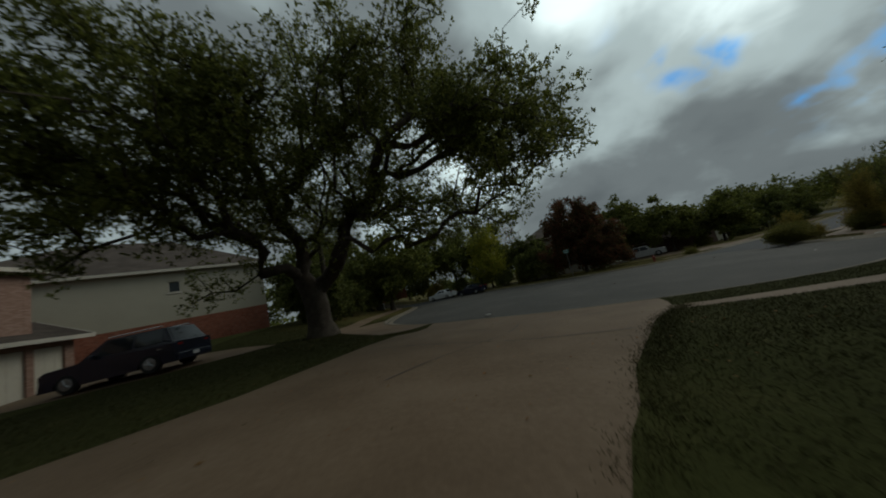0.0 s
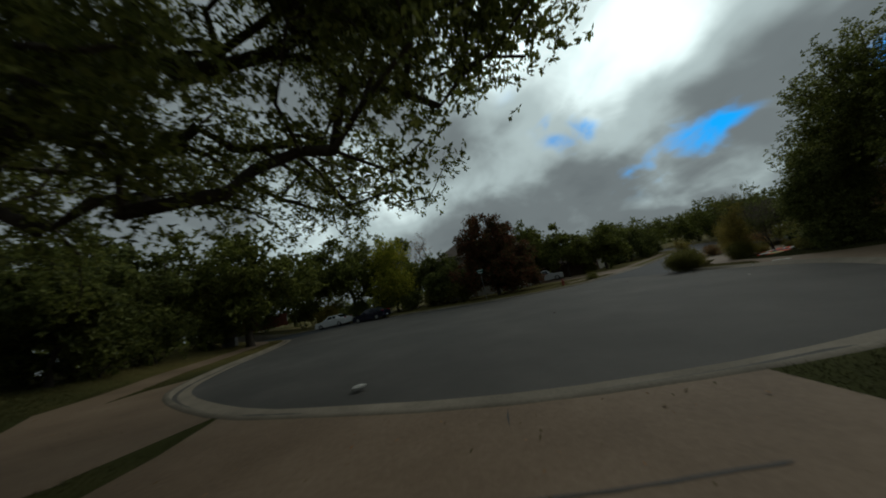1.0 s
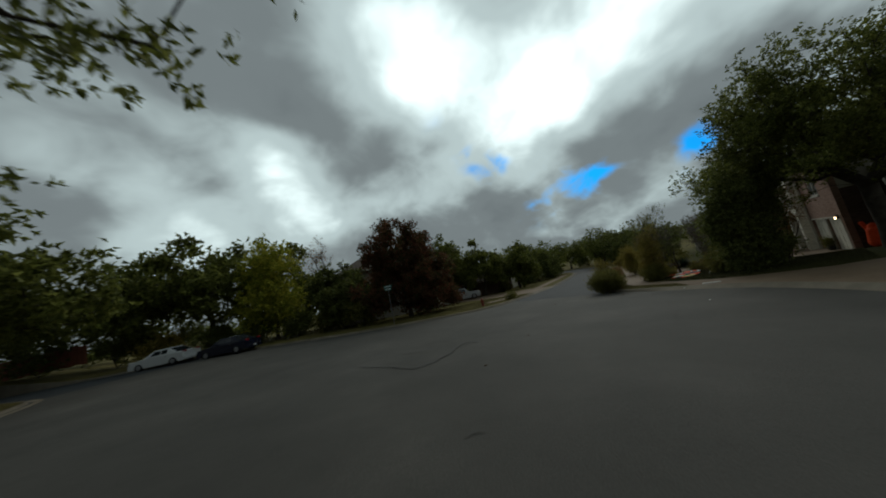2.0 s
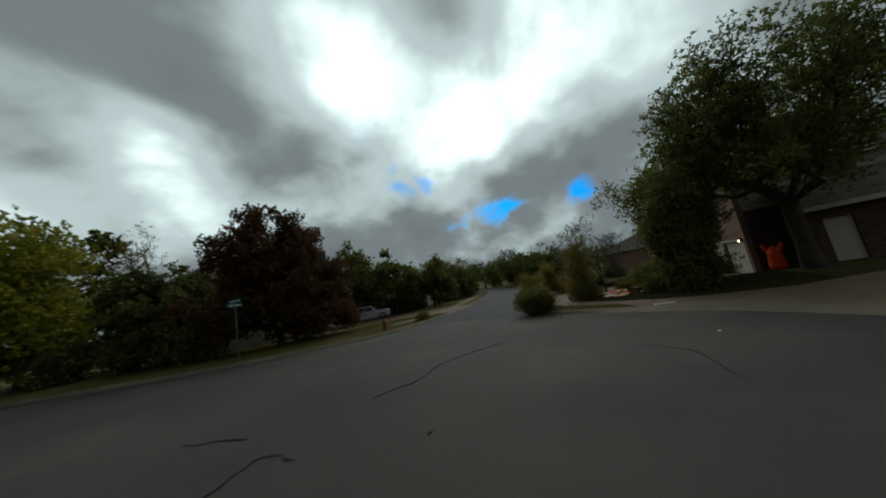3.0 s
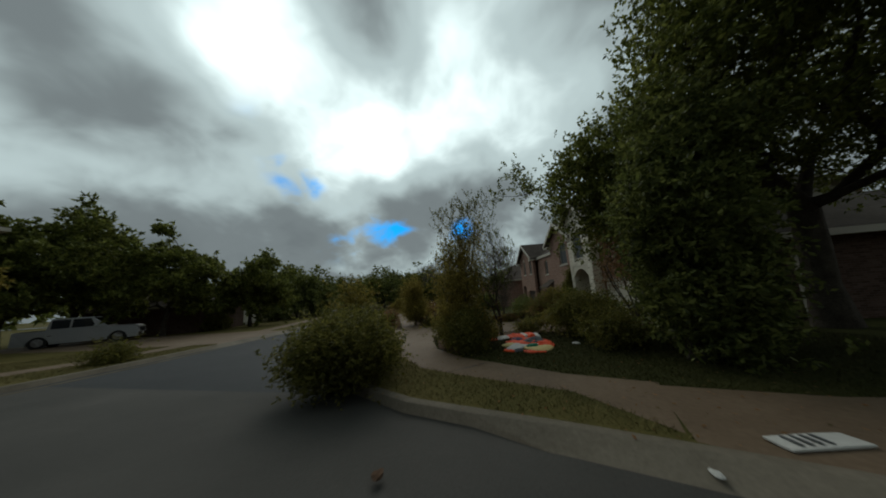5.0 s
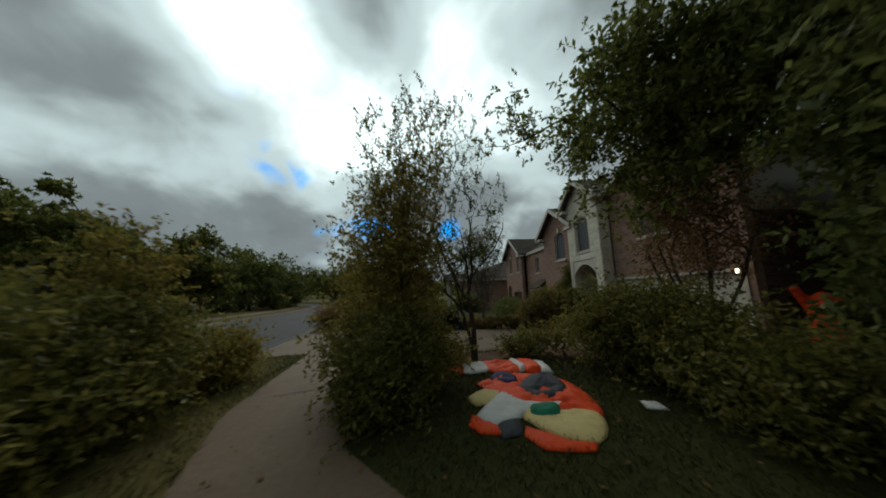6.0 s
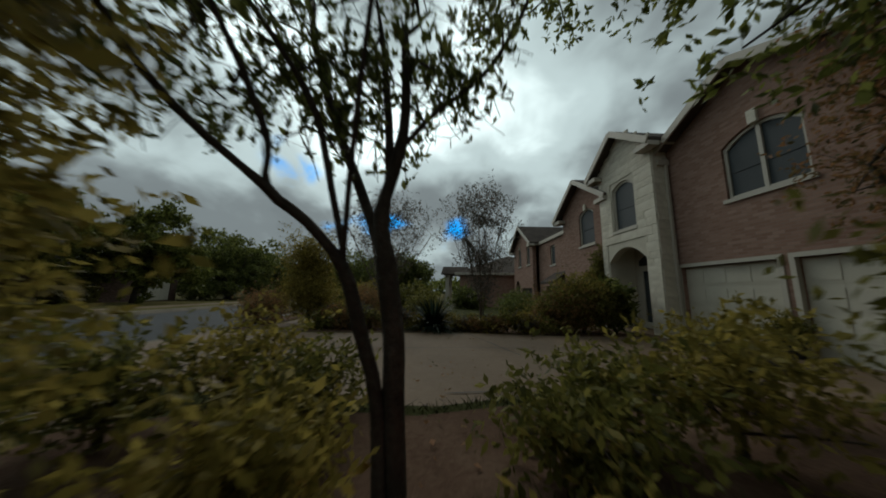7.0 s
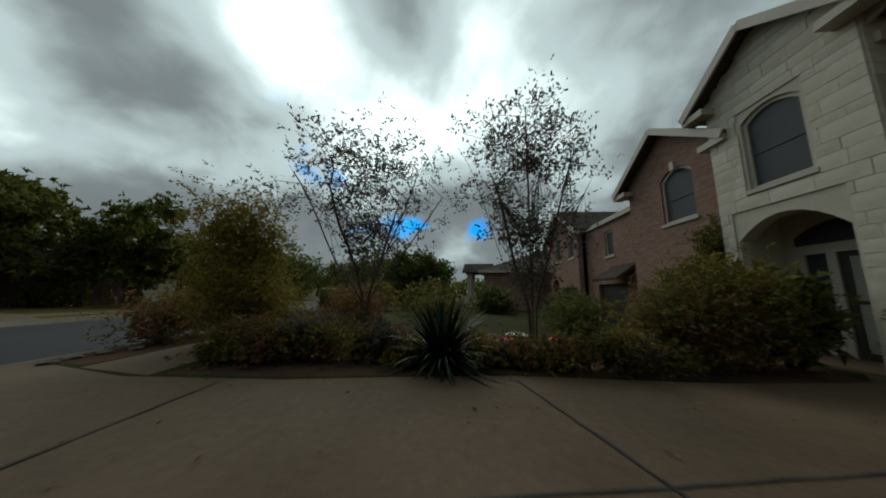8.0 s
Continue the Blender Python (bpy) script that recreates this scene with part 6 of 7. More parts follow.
hyd = thing("fire_hydrant", "red fire hydrant on the verge", "fire hydrant", at_ground(22.3, 29.1))
bm = bmesh.new()
for z0, z1, r0, r1 in ((0, 0.06, 0.17, 0.17), (0.06, 0.5, 0.105, 0.1), (0.5, 0.55, 0.14, 0.14), (0.55, 0.66, 0.115, 0.07), (0.66, 0.74, 0.035, 0.03)):
    add_tube(bm, (0, 0, z0), (0, 0, z1), r0, r1, 14)
part("barrel", bm, M_HYDRANT, hyd)
for d, r in (((1, 0, 0), 0.05), ((-1, 0, 0), 0.05), ((0, -1, 0), 0.07)):
    bm = bmesh.new()
    v = Vector(d)
    add_tube(bm, v * 0.08 + Vector((0, 0, 0.38)), v * 0.17 + Vector((0, 0, 0.38)), r, r, 10)
    add_tube(bm, v * 0.17 + Vector((0, 0, 0.38)), v * 0.2 + Vector((0, 0, 0.38)), r * 1.25, r * 1.1, 10)
    part("outlet_cap", bm, M_HYDRANT, hyd)

sg = thing("street_sign", "green street name sign on a steel post", "street sign", at_ground(14.55, 31.7))
bm = bmesh.new()
add_tube(bm, (0, 0, -0.2), (0, 0, 3.15), 0.03, 0.03, 8)
part("post", bm, M_STEEL, sg)
for turn, z in ((25, 2.95), (115, 3.17)):
    bl = part("name_blade", box((-0.42, -0.008, z - 0.1), (0.42, 0.008, z + 0.1), 0.004), M_SIGN, sg, "green blade with illegible lettering")
    bl.rotation_euler[2] = radians(turn)
    for k, (a, b) in enumerate(((-0.32, -0.12), (-0.06, 0.2), (0.24, 0.32))):
        for s in (-1, 1):
            part("lettering_bar", box((a, s * 0.0085 - 0.001, z - 0.04), (b, s * 0.0085 + 0.001, z + 0.04)), M_WHITE_PAINT, bl)

ub = thing("utility_box", "grey utility box on the verge", "utility box", at_ground(-9.2, 36.2))
part("cabinet", box((-0.5, -0.35, 0), (0.5, 0.35, 0.75), 0.03), M_STEEL, ub)
part("lid", box((-0.53, -0.38, 0.75), (0.53, 0.38, 0.8), 0.02), M_STEEL, ub)

fence = thing("timber_fence", "reddish brown timber fence along a back yard", "fence", (-14, 58, land_z(-14, 58)), -31)
M_FENCE = coloured("red_cedar_boards", [(0.16, 0.05, 0.025), (0.26, 0.085, 0.045)], 1.2, 0.85, 0.3, 14, islands=0.4)
me = bpy.data.meshes.new("board")
bm = box((0, -0.012, 0), (0.145, 0.012, 1.8), 0.004)
bm.to_mesh(me)
bm.free()
me.materials.append(M_FENCE)
for k in range(90):
    o = new("board", me)
    o.parent = fence
    o.location = (-7 + k * 0.155, 0, 0.04 * math.sin(k * 0.7))
for z in (0.4, 1.4):
    part("rail", box((-7, 0.013, z), (7, 0.06, z + 0.09)), M_FENCE, fence)

# ---- deflated yard inflatables on the lawn ----
M_ORANGE = coloured("orange_red_nylon", [(0.62, 0.045, 0.008), (0.8, 0.085, 0.014)], 2.5, 0.6, 0.25, 12, spec=0.15)
M_WHITE_CLOTH = coloured("white_nylon", [(0.5, 0.49, 0.46), (0.62, 0.61, 0.58)], 2.5, 0.65, 0.25, 12, spec=0.15)
M_YELLOW_CLOTH = coloured("pale_yellow_nylon", [(0.52, 0.4, 0.16), (0.62, 0.5, 0.22)], 2.5, 0.65, 0.25, 12, spec=0.15)
M_GREY_CLOTH = coloured("charcoal_nylon", [(0.03, 0.034, 0.04), (0.05, 0.055, 0.062)], 2.5, 0.65, 0.25, 12, spec=0.15)
M_GREEN_CLOTH = coloured("green_nylon", [(0.01, 0.13, 0.07), (0.02, 0.2, 0.11)], 2.5, 0.65, 0.25, 12, spec=0.15)
M_BLUE_CLOTH = coloured("dark_blue_nylon", [(0.008, 0.01, 0.04), (0.014, 0.018, 0.08)], 2.5, 0.65, 0.25, 12, spec=0.15)


def cloth(name, parent, outline, lift, height, material, seed, label=""):
    """A crumpled piece of thin fabric over the lawn: folds from noise, edges tucked down."""
    o = parent.matrix_world.translation
    loop = smooth_line(outline + outline[:1], 0.12)[:-1]
    L = np.array(loop)
    lo, hi = L.min(0), L.max(0)
    pts = [tuple(p) for p in loop]
    edges = [(i, (i + 1) % len(loop)) for i in range(len(loop))]
    step = max(0.035, (hi - lo).max() / 36)
    gx, gy = np.meshgrid(np.arange(lo[0], hi[0], step), np.arange(lo[1], hi[1], step))
    gp = np.column_stack([gx.ravel(), gy.ravel()])
    gp = gp[inside_np(gp, loop)]
    gp = gp[far_from(gp, loop + loop[:1]) > step * 0.4]
    pts += [tuple(p) for p in gp]
    vs, _, fs, *_ = delaunay_2d_cdt([Vector(p) for p in pts], edges, [], 0, 1e-5)
    V = np.array([(v[0], v[1]) for v in vs])
    d = far_from(V, loop + loop[:1])
    z = land(V) + 0.012 + 0.4 * lift * ss(d / 0.05)
    rise = np.minimum(d / 0.2, 1.0)
    for i, (x, y) in enumerate(V):
        n1 = noise.noise(Vector((x * 3.1, y * 3.1, seed)))
        n2 = abs(noise.noise(Vector((x * 8.0 + 3, y * 5.0, seed * 1.7))))
        n3 = noise.noise(Vector((x * 16.0, y * 16.0, seed * 0.7)))
        z[i] += rise[i] * height * (0.08 + 0.12 * n1 + 0.4 * (0.3 - n2) + 0.24 * abs(n3))
    C = V[np.array(fs)].mean(1)
    F = np.array(fs)[inside_np(C, loop)]
    co = np.column_stack([V, np.maximum(z, land(V) + 0.01)]) - np.array(o)
    nz = np.cross(co[F[:, 1]] - co[F[:, 0]], co[F[:, 2]] - co[F[:, 0]])[:, 2]
    F[nz < 0] = F[nz < 0][:, ::-1]
    ob = shape(name, co, F, material, parent, smooth=True)
    md = ob.modifiers.new("thickness", "SOLIDIFY")
    md.thickness = 0.006
    return tagged(ob, label)


inf = thing("deflated_inflatable", "deflated orange and white yard inflatable lying crumpled on grass", "yard inflatable", at_ground(27.0, 15.3))
cloth("orange_panel", inf, [(27.1, 15.85), (27.5, 15.45), (27.35, 14.85), (26.86, 14.66), (26.25, 14.7), (26.2, 15.0), (26.4, 15.3), (26.56, 15.6)], 0.02, 0.2, M_ORANGE, 1.3)
cloth("grey_panel", inf, [(26.85, 15.42), (27.3, 15.2), (27.4, 14.9), (26.95, 14.8), (26.55, 15.0), (26.55, 15.26)], 0.12, 0.2, M_GREY_CLOTH, 2.1, "charcoal fabric panel")
cloth("striped_arm", inf, [(27.6, 16.42), (27.9, 16.34), (28.1, 16.1), (27.75, 15.95), (27.5, 16.1)], 0.03, 0.12, M_ORANGE, 3.2)
cloth("white_stripe", inf, [(28.08, 16.12), (28.14, 15.75), (27.7, 15.62), (27.5, 15.97), (27.72, 16.1)], 0.06, 0.14, M_WHITE_CLOTH, 4.4, "white fabric stripe")
cloth("striped_arm", inf, [(28.13, 15.8), (28.16, 15.35), (27.7, 15.15), (27.5, 15.45), (27.62, 15.7)], 0.08, 0.2, M_ORANGE, 5.1)
cloth("white_stripe", inf, [(28.16, 15.4), (28.15, 15.25), (27.65, 15.12), (27.55, 15.25)], 0.16, 0.2, M_WHITE_CLOTH, 6.2, "white fabric stripe")
cloth("striped_arm", inf, [(28.15, 15.28), (28.12, 15.02), (27.6, 14.93), (27.52, 15.16)], 0.17, 0.22, M_ORANGE, 5.6)
cloth("white_stripe", inf, [(28.12, 15.06), (28.02, 14.84), (27.5, 14.82), (27.52, 14.98)], 0.12, 0.18, M_WHITE_CLOTH, 6.9, "white fabric stripe")
cloth("blue_panel", inf, [(27.26, 15.7), (27.5, 15.52), (27.2, 15.3), (26.94, 15.4), (27.0, 15.6)], 0.14, 0.12, M_BLUE_CLOTH, 7.7, "dark blue fabric panel")
inf2 = thing("deflated_inflatable", "deflated pale yellow, white and red yard inflatable on grass", "yard inflatable", at_ground(26.1, 15.3))
cloth("yellow_panel", inf2, [(26.42, 15.4), (26.3, 15.16), (26.38, 14.92), (26.32, 14.72), (26.02, 14.76), (25.78, 14.93), (25.84, 15.15), (25.96, 15.3), (26.15, 15.42)], 0.05, 0.16, M_YELLOW_CLOTH, 8.3)
cloth("red_panel", inf2, [(26.02, 15.42), (25.92, 15.25), (25.82, 15.12), (25.8, 14.92), (25.68, 14.98), (25.68, 15.34), (25.85, 15.45)], 0.03, 0.13, M_ORANGE, 9.1)
cloth("white_panel", inf2, [(26.15, 15.85), (26.5, 15.72), (26.82, 15.52), (26.5, 15.34), (26.5, 14.95), (26.35, 14.95), (26.3, 15.3), (26.06, 15.5), (25.96, 15.7)], 0.08, 0.16, M_WHITE_CLOTH, 10.4, "white fabric panel")
cloth("green_panel", inf2, [(26.33, 15.36), (26.4, 15.2), (26.38, 15.02), (26.16, 15.08), (26.1, 15.26), (26.2, 15.36)], 0.17, 0.12, M_GREEN_CLOTH, 11.6, "green fabric panel")
cloth("cream_panel", inf2, [(26.62, 15.95), (26.85, 15.76), (26.77, 15.55), (26.45, 15.65), (26.4, 15.85)], 0.07, 0.13, M_YELLOW_CLOTH, 12.2, "cream fabric panel")
cloth("black_panel", inf2, [(26.06, 15.68), (26.2, 15.45), (25.87, 15.46), (25.8, 15.62)], 0.05, 0.13, M_GREY_CLOTH, 13.3, "black fabric panel")
cloth("red_panel", inf2, [(26.22, 15.88), (26.06, 15.64), (25.86, 15.6), (25.86, 15.79), (26.0, 15.9)], 0.04, 0.13, M_ORANGE, 14.8)


def figure():
    """An upright inflatable with two raised arms, as a plain lumpy form."""
    g = at_ground(30.55, 8.4)
    V, F = [], []
    for (a, ra), (b, rb) in (((Vector((0, 0, 0.35)), 0.42), (Vector((0, 0, 1.0)), 0.34)), ((Vector((0, 0, 1.0)), 0.22), (Vector((0, 0, 1.35)), 0.2)),
                             ((Vector((0.22, 0, 1.0)), 0.13), (Vector((0.45, 0, 1.6)), 0.12)), ((Vector((-0.22, 0, 1.0)), 0.13), (Vector((-0.45, 0, 1.6)), 0.12))):
        bm = bmesh.new()
        for i in range(5):
            t = i / 4
            c, r = a.lerp(b, t), ra + (rb - ra) * t
            bmesh.ops.create_icosphere(bm, subdivisions=2, radius=r, matrix=Matrix.Translation(c))
        s = len(V)
        bm.verts.index_update()
        V += [tuple(v.co) for v in bm.verts]
        F += [tuple(s + v.index for v in f.verts) for f in bm.faces]
        bm.free()
    ob = shape("yard_figure", np.array(V), np.array(F), M_ORANGE, smooth=True)
    ob.matrix_world = Matrix.Translation((g[0], g[1], g[2] + 0.02)) @ Matrix.Rotation(radians(45), 4, "Z") @ Matrix.Scale(0.8, 4)
    md = ob.modifiers.new("skin", "REMESH")
    md.mode, md.voxel_size = "VOXEL", 0.05
    tagged(ob, "upright red inflatable yard figure with raised arms", "yard inflatable")


figure()

# ---- joints, cracks and litter on the hard surfaces ----
M_CRACK = coloured("dark_tar_seam", [(0.026, 0.0245, 0.022), (0.04, 0.0375, 0.034)], 5, 0.8, 0.3, 30, "World")
M_PALE = coloured("pale_litter", [(0.4, 0.39, 0.36), (0.55, 0.54, 0.5)], 6, 0.8, 0.2, 30)


def seam(name, label, pts, width, on_road, material, seed=1, rough=0.06):
    """A thin uneven strip along a line, lying 4 mm over the surface."""
    rng = random.Random(seed)
    line = smooth_line(pts, 0.15)
    dense = []
    for (x1, y1), (x2, y2) in zip(line, line[1:]):
        n = max(1, int(math.hypot(x2 - x1, y2 - y1) / 0.15))
        dense += [(x1 + (x2 - x1) * k / n, y1 + (y2 - y1) * k / n) for k in range(n)]
    dense.append(line[-1])
    L = np.array(dense)
    T = np.gradient(L, axis=0)
    T /= np.linalg.norm(T, axis=1)[:, None] + 1e-9
    N = np.column_stack([-T[:, 1], T[:, 0]])
    off = np.array([rng.uniform(-rough, rough) for _ in L])
    w = np.array([width * rng.uniform(0.5, 1.2) for _ in L])
    w[0] = w[-1] = width * 0.1
    A, Bp = L + N * (off + w / 2)[:, None], L + N * (off - w / 2)[:, None]

    def lift(P):
        if on_road:
            d = np.minimum(far_from(P, SOUTH), far_from(P, NORTH))
            return np.interp(P[:, 0], RISE_X, RISE_Z) + 0.06 * ss((d - 0.4) / 4) + 0.024
        return land(P) + 0.008

    V = np.concatenate([np.column_stack([A, lift(A)]), np.column_stack([Bp, lift(Bp)])])
    n = len(L)
    F = np.array([(i, n + i, n + i + 1, i + 1) for i in range(n - 1)])
    ob = shape(name, V, F, material)
    return tagged(ob, label, "crack", kind="structure")


for k, pts in enumerate([[(7.4, 19.3), (7.9, 17.85), (8.2, 16.9), (9.4, 17.2), (10.7, 18.0), (10.85, 17.4)], [(8.9, 19.2), (9.5, 18.5)], [(10.3, 20.0), (10.9, 18.9)], [(12.6, 18.2), (13.7, 18.0), (14.7, 18.25), (15.7, 18.1), (17.2, 17.6)],
                         [(16.4, 14.3), (16.1, 13.7), (15.8, 13.4), (15.3, 13.2), (14.4, 13.0)], [(13.2, 23.4), (14.9, 23.8), (16.4, 23.0), (18.0, 22.6)], [(18.6, 21.8), (19.2, 22.1), (19.8, 21.8), (20.6, 21.7)], [(5.2, 22.4), (5.7, 22.1)],
                         [(6.7, 13.25), (7.0, 13.1)], [(-1.9, 11.9), (-0.9, 11.2), (0.2, 11.0)], [(16.0, 24.4), (18.8, 24.1), (21.5, 24.4)], [(20.5, 15.0), (21.0, 14.4), (21.2, 13.6)]]):
    seam("road_crack", "dark tar-sealed crack in the asphalt", pts, 0.028 if k == 4 else 0.06, True, M_CRACK, k, 0.05)
for k, (pts, w) in enumerate([([(-2.4, 6.3), (0.64, 5.25), (2.75, 4.5)], 0.032), ([(-1.5, 9.5), (0.6, 8.7), (2.2, 7.7), (3.9, 7.0)], 0.032), ([(-1.4, 3.6), (-0.6, 4.55), (0.05, 5.2), (0.9, 6.3), (1.6, 7.9)], 0.022), ([(2.75, 8.62), (2.95, 8.98)], 0.025),
                             ([(24.45, 17.0), (24.8, 16.55), (25.1, 16.2)], 0.03), ([(26.7, 18.45), (27.1, 17.8)], 0.025), ([(29.6, 17.85), (30.5, 18.15), (31.3, 18.36), (32.2, 18.63), (33.1, 18.9)], 0.028),
                             ([(31.3, 18.3), (32.55, 15.3), (33.6, 12.8)], 0.022), ([(34.2, 16.0), (32.57, 15.27), (31.2, 14.67), (30.2, 14.3)], 0.028), ([(29.6, 15.9), (30.2, 14.4)], 0.025), ([(31.9, 13.0), (32.6, 10.2)], 0.022)]):
    seam("slab_joint", "dark joint between concrete slabs", pts, w, False, M_CRACK, 40 + k, 0.006)
for k, (x, y, road) in enumerate([(17.35, 12.76, 1), (20.34, 15.27, 1), (21.5, 17.0, 1), (19.8, 20.15, 1), (21.75, 14.4, 1), (1.3, 12.05, 1), (11.9, 16.2, 1), (9.0, 15.2, 1)]):
    rng = random.Random(70 + k)
    s = (0.035, 0.03, 0.06, 0.05, 0.045, 0.12, 0.035, 0.04)[k]
    bm = bmesh.new()
    bmesh.ops.create_icosphere(bm, subdivisions=2, radius=s)
    for v in bm.verts:
        v.co = Vector((v.co.x * 1.3, v.co.y * 0.8, v.co.z * 0.35)) * rng.uniform(0.75, 1.2)
    pale = k in (0, 4, 5)
    ob = new("litter_scrap" if pale else "dead_leaf_clump", bpy.data.meshes.new("scrap"))
    bm.to_mesh(ob.data)
    bm.free()
    ob.data.materials.append(M_PALE if pale else M_MULCH)
    ob.location = (x, y, road_z(x) + 0.06 + s * 0.22)
    tagged(ob, "small pale scrap of litter on the asphalt" if pale else "small clump of dead leaves on the asphalt", "litter")
for k, (x, y) in enumerate([(33.1, 21.75), (33.4, 21.95), (33.75, 22.05), (34.2, 22.2), (34.05, 21.9), (34.7, 22.45)]):
    rng = random.Random(90 + k)
    bm = bmesh.new()
    bmesh.ops.create_icosphere(bm, subdivisions=2, radius=0.075)
    for v in bm.verts:
        v.co = Vector((v.co.x * 1.5, v.co.y, v.co.z * 0.5)) * rng.uniform(0.7, 1.2)
    ob = new("edging_stone", bpy.data.meshes.new("edging_stone"))
    bm.to_mesh(ob.data)
    bm.free()
    ob.data.materials.append(M_KERB)
    ob.location = (x, y, land_z(x, y) + 0.02)
    tagged(ob, "pale rough edging stone at the bed's corner", "stone", group="edging stones")
mat = thing("flat_newspaper", "flat white plastic-wrapped newspaper on the drive", "newspaper", at_ground(22.1, 13.45, 0.008), 100)
bm = box((-0.32, -0.11, 0), (0.32, 0.11, 0.025), 0.01)
bmesh.ops.subdivide_edges(bm, edges=bm.edges, cuts=2)
for v in bm.verts:
    v.co.z += 0.012 * noise.noise(v.co * 9)
part("wrapper", bm, M_PALE, mat)
for k in range(4):
    part("print_bar", box((-0.05 + k * 0.08, -0.075, 0.034), (-0.02 + k * 0.08, 0.075, 0.04)), M_STEEL, mat)
for k, (x, y, m) in enumerate([(37.1, 16.1, M_ORANGE), (37.6, 17.2, M_WHITE_CLOTH), (37.9, 14.9, M_ORANGE), (36.9, 17.6, M_WHITE_CLOTH), (38.3, 15.9, M_WHITE_CLOTH), (26.5, 14.15, M_WHITE_CLOTH)]):
    it = thing("fabric_decoration", "small crumpled red fabric decoration on the grass" if m is M_ORANGE else "small crumpled white fabric decoration on the grass", "decoration", at_ground(x, y))
    cloth("fabric", it, [(x - 0.1, y - 0.08), (x + 0.1, y - 0.09), (x + 0.13, y + 0.07), (x - 0.07, y + 0.1)] if k == 5 else [(x - 0.3, y - 0.2), (x + 0.25, y - 0.25), (x + 0.35, y + 0.2), (x - 0.2, y + 0.28)], 0.03, 0.14 if k == 5 else 0.22, m, 20 + k)
pot = thing("potted_shrub", "dark potted shrub standing by the garage pier", "potted plant", at_ground(33.65, 9.75))
bm = bmesh.new()
add_tube(bm, (0, 0, 0), (0, 0, 0.32), 0.13, 0.18, 14)
add_tube(bm, (0, 0, 0.29), (0, 0, 0.34), 0.2, 0.2, 14)
part("pot", bm, M_PLASTIC, pot, "dark round pot")
rng = np.random.default_rng(3)
shape("foliage", *leaves_mesh(rng, rng.normal(size=(40, 3)) * (0.11, 0.11, 0.12) + (0, 0, 0.52), 0.07, 10, 7, 0.06, twig=0.12), M_SHRUB, pot)

# ---- lawns, fallen leaves and the woods far off ----
VERGE = [(20.8, 12.0), (22.9, 14.3), (23.4, 15.0), (24.3, 16.7), (26.2, 18.5), (30.3, 20.0), (29, 22), (22, 21)]


def grass(name, label, lo, hi, n, seed, tall, material, only=None, but=None):
    """Loose blades over the lawns inside a stretch of the plan; only, but: loops that they keep to or leave out."""
    rng = np.random.default_rng(seed)
    P = rng.uniform(lo, hi, (n, 2))
    keep = ~inside_np(P, ROAD)
    for _, loop in LAYERS:
        keep &= ~inside_np(P, loop)
    keep &= np.minimum(far_from(P, SOUTH), far_from(P, NORTH)) > 0.2
    if only:
        keep &= inside_np(P, only)
    if but:
        keep &= ~inside_np(P, but)
    P = P[keep]
    z = land(P)
    m = len(P)
    a = rng.uniform(0, 2 * math.pi, m)
    h = tall * rng.uniform(0.5, 1.3, m)
    lean = rng.normal(size=(m, 2)) * 1.1 * h[:, None]
    w = 0.004 + 0.004 * rng.random(m)
    s = np.column_stack([np.cos(a), np.sin(a)]) * w[:, None]
    V = np.stack([np.column_stack([P - s, z - 0.01]), np.column_stack([P + s, z - 0.01]), np.column_stack([P + lean, z + h])], 1).reshape(-1, 3)
    ob = shape(name, V, np.arange(m * 3).reshape(m, 3), material)
    tagged(ob, label, "grass", kind="stuff")


grass("grass", "short green lawn grass beside the drive", (1, -6), (14, 8), 200000, 1, 0.04, M_BLADE)
grass("grass", "short shaded lawn grass under the oak", (-14, 2), (0, 22), 140000, 2, 0.045, M_BLADE)
grass("grass", "short lawn grass beside the footpath", (22, 9), (30, 21), 130000, 3, 0.045, M_BLADE, but=VERGE)
grass("grass", "dry tan grass on the verge by the kerb", (21, 13), (30, 21), 60000, 6, 0.05, M_BLADE_DRY, only=VERGE)
grass("grass", "thin autumn grass on the far verge", (12, 28), (32, 36), 45000, 4, 0.06, M_BLADE_DRY)
grass("grass", "thin grass along the western verge", (-12, 18), (-4, 42), 40000, 5, 0.07, M_BLADE_DRY)
edge = np.array(smooth_line([(4.7, 6.1), (3.5, 5.05), (2.4, 3.8), (1.5, 2.8), (1.05, 2.1), (0.7, 1.7), (0.3, 1.1), (-0.2, -0.5)], 0.3))
rng = np.random.default_rng(9)
P = edge[rng.integers(0, len(edge), 9000)] + rng.normal(size=(9000, 2)) * 0.13 + (0.12, -0.1)
z, a, h = land(P), rng.uniform(0, 2 * math.pi, 9000), rng.uniform(0.015, 0.042, 9000)
s = np.column_stack([np.cos(a), np.sin(a)]) * 0.005
V = np.stack([np.column_stack([P - s, z - 0.01]), np.column_stack([P + s, z - 0.01]), np.column_stack([P + rng.normal(size=(9000, 2)) * h[:, None] * 0.8, z + h])], 1).reshape(-1, 3)
tagged(shape("grass", V, np.arange(27000).reshape(9000, 3), M_BLADE), "longer ragged grass fringe along the drive's edge", "grass", kind="stuff")
rng = np.random.default_rng(12)
P = np.concatenate([rng.uniform((-6, 2), (5, 10), (500, 2)), rng.uniform((22, 12), (31, 19), (900, 2)), rng.uniform((29, 10), (35, 20), (350, 2)), rng.uniform((-9, 12), (-3, 30), (400, 2)), rng.uniform((13, 28.9), (26, 33), (500, 2))])
P = P[~inside_np(P, ROAD)]
c = np.column_stack([P, land(P) + 0.012])
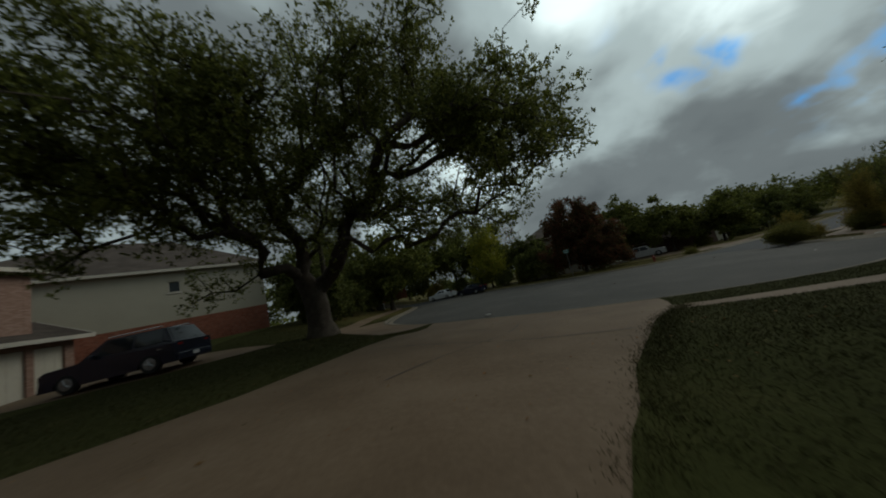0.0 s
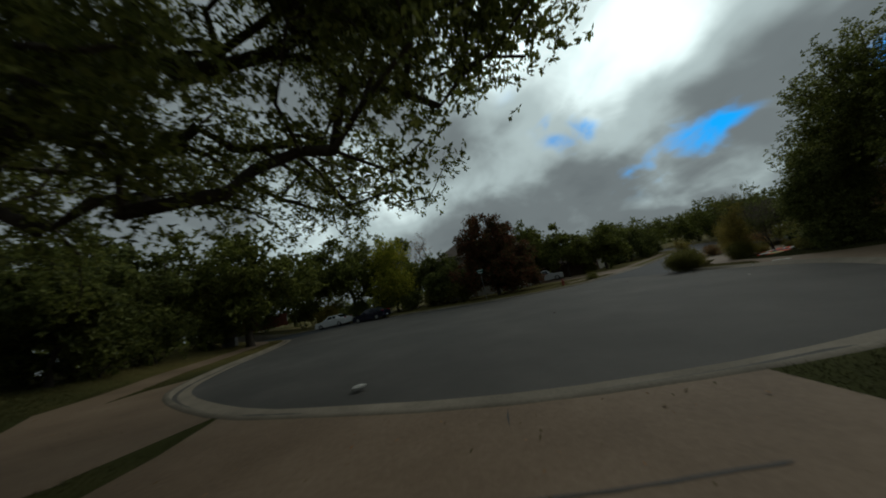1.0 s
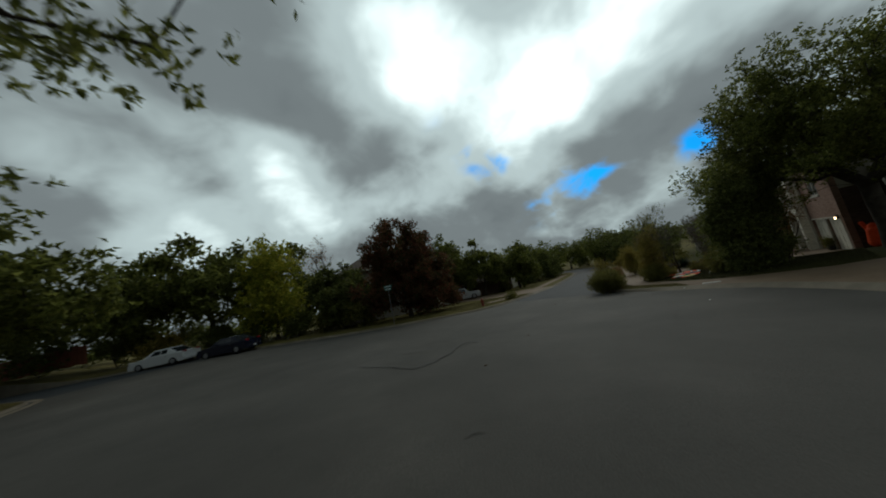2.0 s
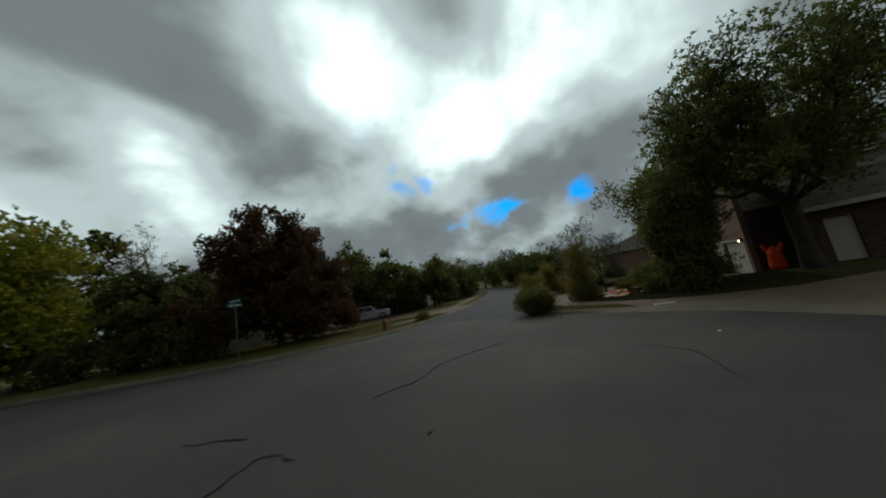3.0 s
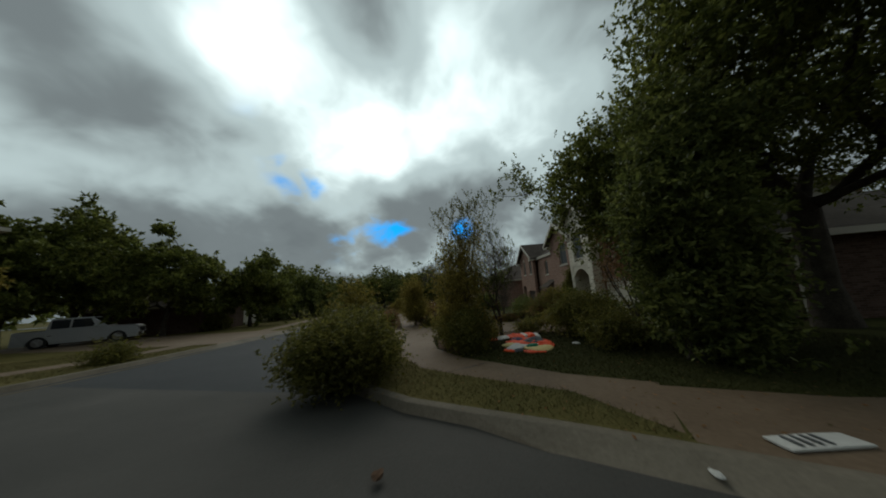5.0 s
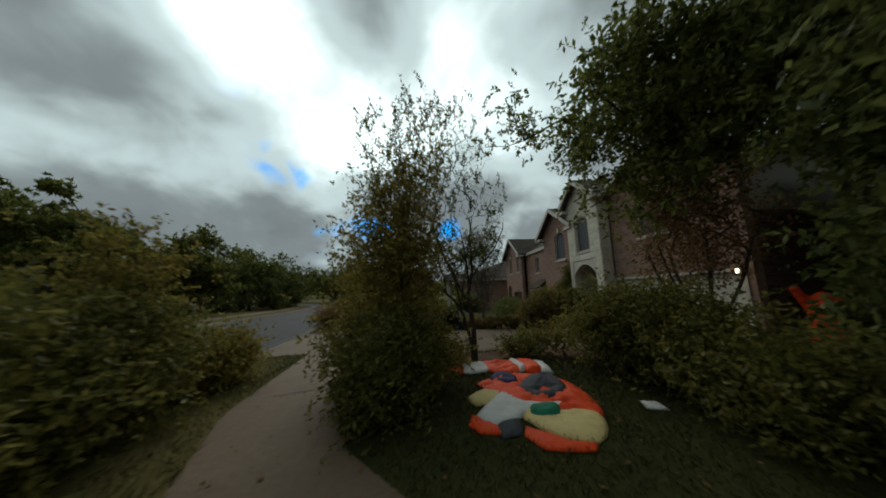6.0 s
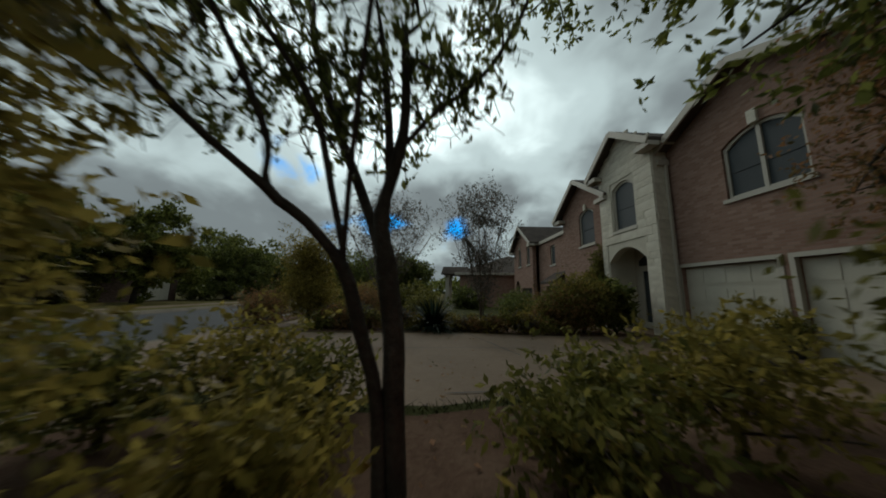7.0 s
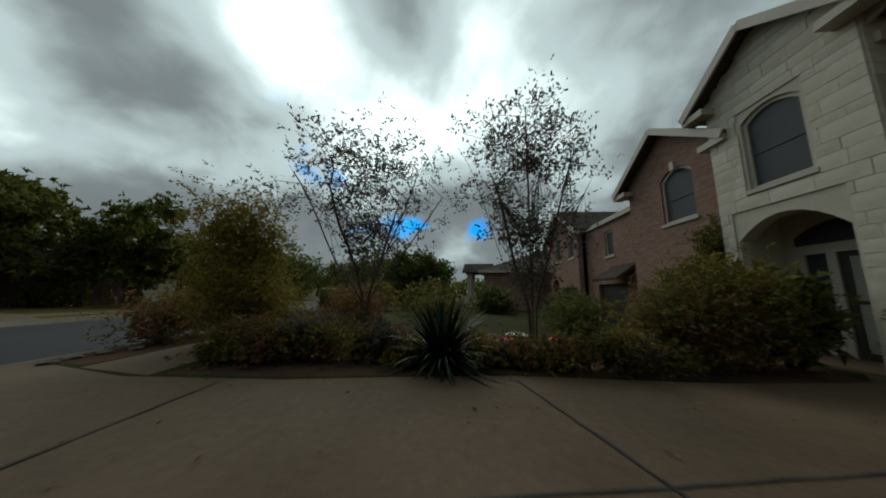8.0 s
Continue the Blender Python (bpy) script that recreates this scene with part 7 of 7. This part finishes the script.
V, F = leaves_mesh(rng, c, 0.005, 1, 1, 0.05, droop=0.0, wide=0.6, twig=0.0)
V[:, 2] = np.repeat(c[:, 2], 4) + rng.uniform(0, 0.018, len(V))
tagged(shape("fallen_leaves", V, F, M_RUSSET), "scattered brown fallen leaves on ground and drives", "leaves", kind="stuff")
rng = np.random.default_rng(21)
ang = rng.uniform(0, 2 * math.pi, 1800)
rad = rng.uniform(150, 210, 1800)
top = 7 + 4 * np.array([noise.noise(Vector((math.cos(a) * 6, math.sin(a) * 6, 2))) for a in ang])
c = np.column_stack([20 + rad * np.cos(ang), 30 + rad * np.sin(ang), rng.random(1800) ** 0.8 * top])
V, F = leaves_mesh(rng, c, 1.3, 5, 5, 2.2, twig=2.0)
tagged(shape("far_woods", V, F, M_OAK), "dark belt of trees closing the view far off", "trees", kind="stuff")
for k, (x, y, r, h, m) in enumerate([(5.5, 45.5, 1.6, 2.6, M_DARKLEAF), (9.0, 43.0, 1.6, 2.4, M_DARKLEAF), (11.6, 40.6, 1.5, 2.2, M_SHRUB), (2.0, 47.8, 1.8, 2.6, M_DARKLEAF), (-2.5, 51, 1.8, 2.6, M_OLIVE), (-6.5, 56, 2.6, 4.0, M_DARKLEAF), (-1.5, 57, 2.6, 4.0, M_DARKLEAF), (-11.5, 56, 2.6, 3.6, M_DARKLEAF), (12.4, 38.6, 2.2, 4.4, M_DARKLEAF), (15.2, 38.4, 2.2, 4.0, M_DARKLEAF), (13.6, 36.4, 1.5, 2.6, M_SHRUB), (20.6, 36.0, 1.5, 2.0, M_DARKLEAF),
                                     (-10.5, 24.6, 1.6, 3.2, M_DARKLEAF), (-10.2, 28.2, 1.7, 3.0, M_DARKLEAF), (-10.0, 35.0, 1.8, 2.6, M_DARKLEAF), (-11.5, 38.8, 1.8, 2.6, M_DARKLEAF), (30.5, 51, 1.5, 2.2, M_DARKLEAF), (41.5, 43.2, 1.2, 1.3, M_SHRUB), (52.5, 46.2, 1.8, 2.2, M_DARKLEAF), (58.5, 44.6, 1.8, 2.4, M_DARKLEAF), (67.0, 48.4, 2.0, 2.6, M_DARKLEAF), (71.5, 52.6, 2.0, 2.8, M_DARKLEAF), (76.0, 38.6, 2.0, 2.8, M_DARKLEAF), (83.5, 44.6, 2.2, 3.0, M_DARKLEAF), (91.5, 54.0, 2.4, 3.2, M_DARKLEAF),
                                     (52.0, 27.5, 1.4, 1.8, M_OLIVE), (46.0, 24.0, 1.2, 1.6, M_OLIVE), (44.0, 20.0, 1.3, 1.5, M_SHRUB), (48.0, 17.0, 1.3, 1.4, M_DARKLEAF)]):
    bush("yard_bush", "full dark yard bush" if m is M_DARKLEAF else "full green yard bush" if m is M_SHRUB else "full olive yard bush", x, y,
         [(0, 0, h * 0.45, r, r, h * 0.42, 2), (r * 0.4, r * 0.2, h * 0.65, r * 0.6, r * 0.6, h * 0.33, 1)], 90, m, 0.16, 11, 7, spread=0.24, seed=200 + k, category="bush", group="bushes in the yards", r=0.06)
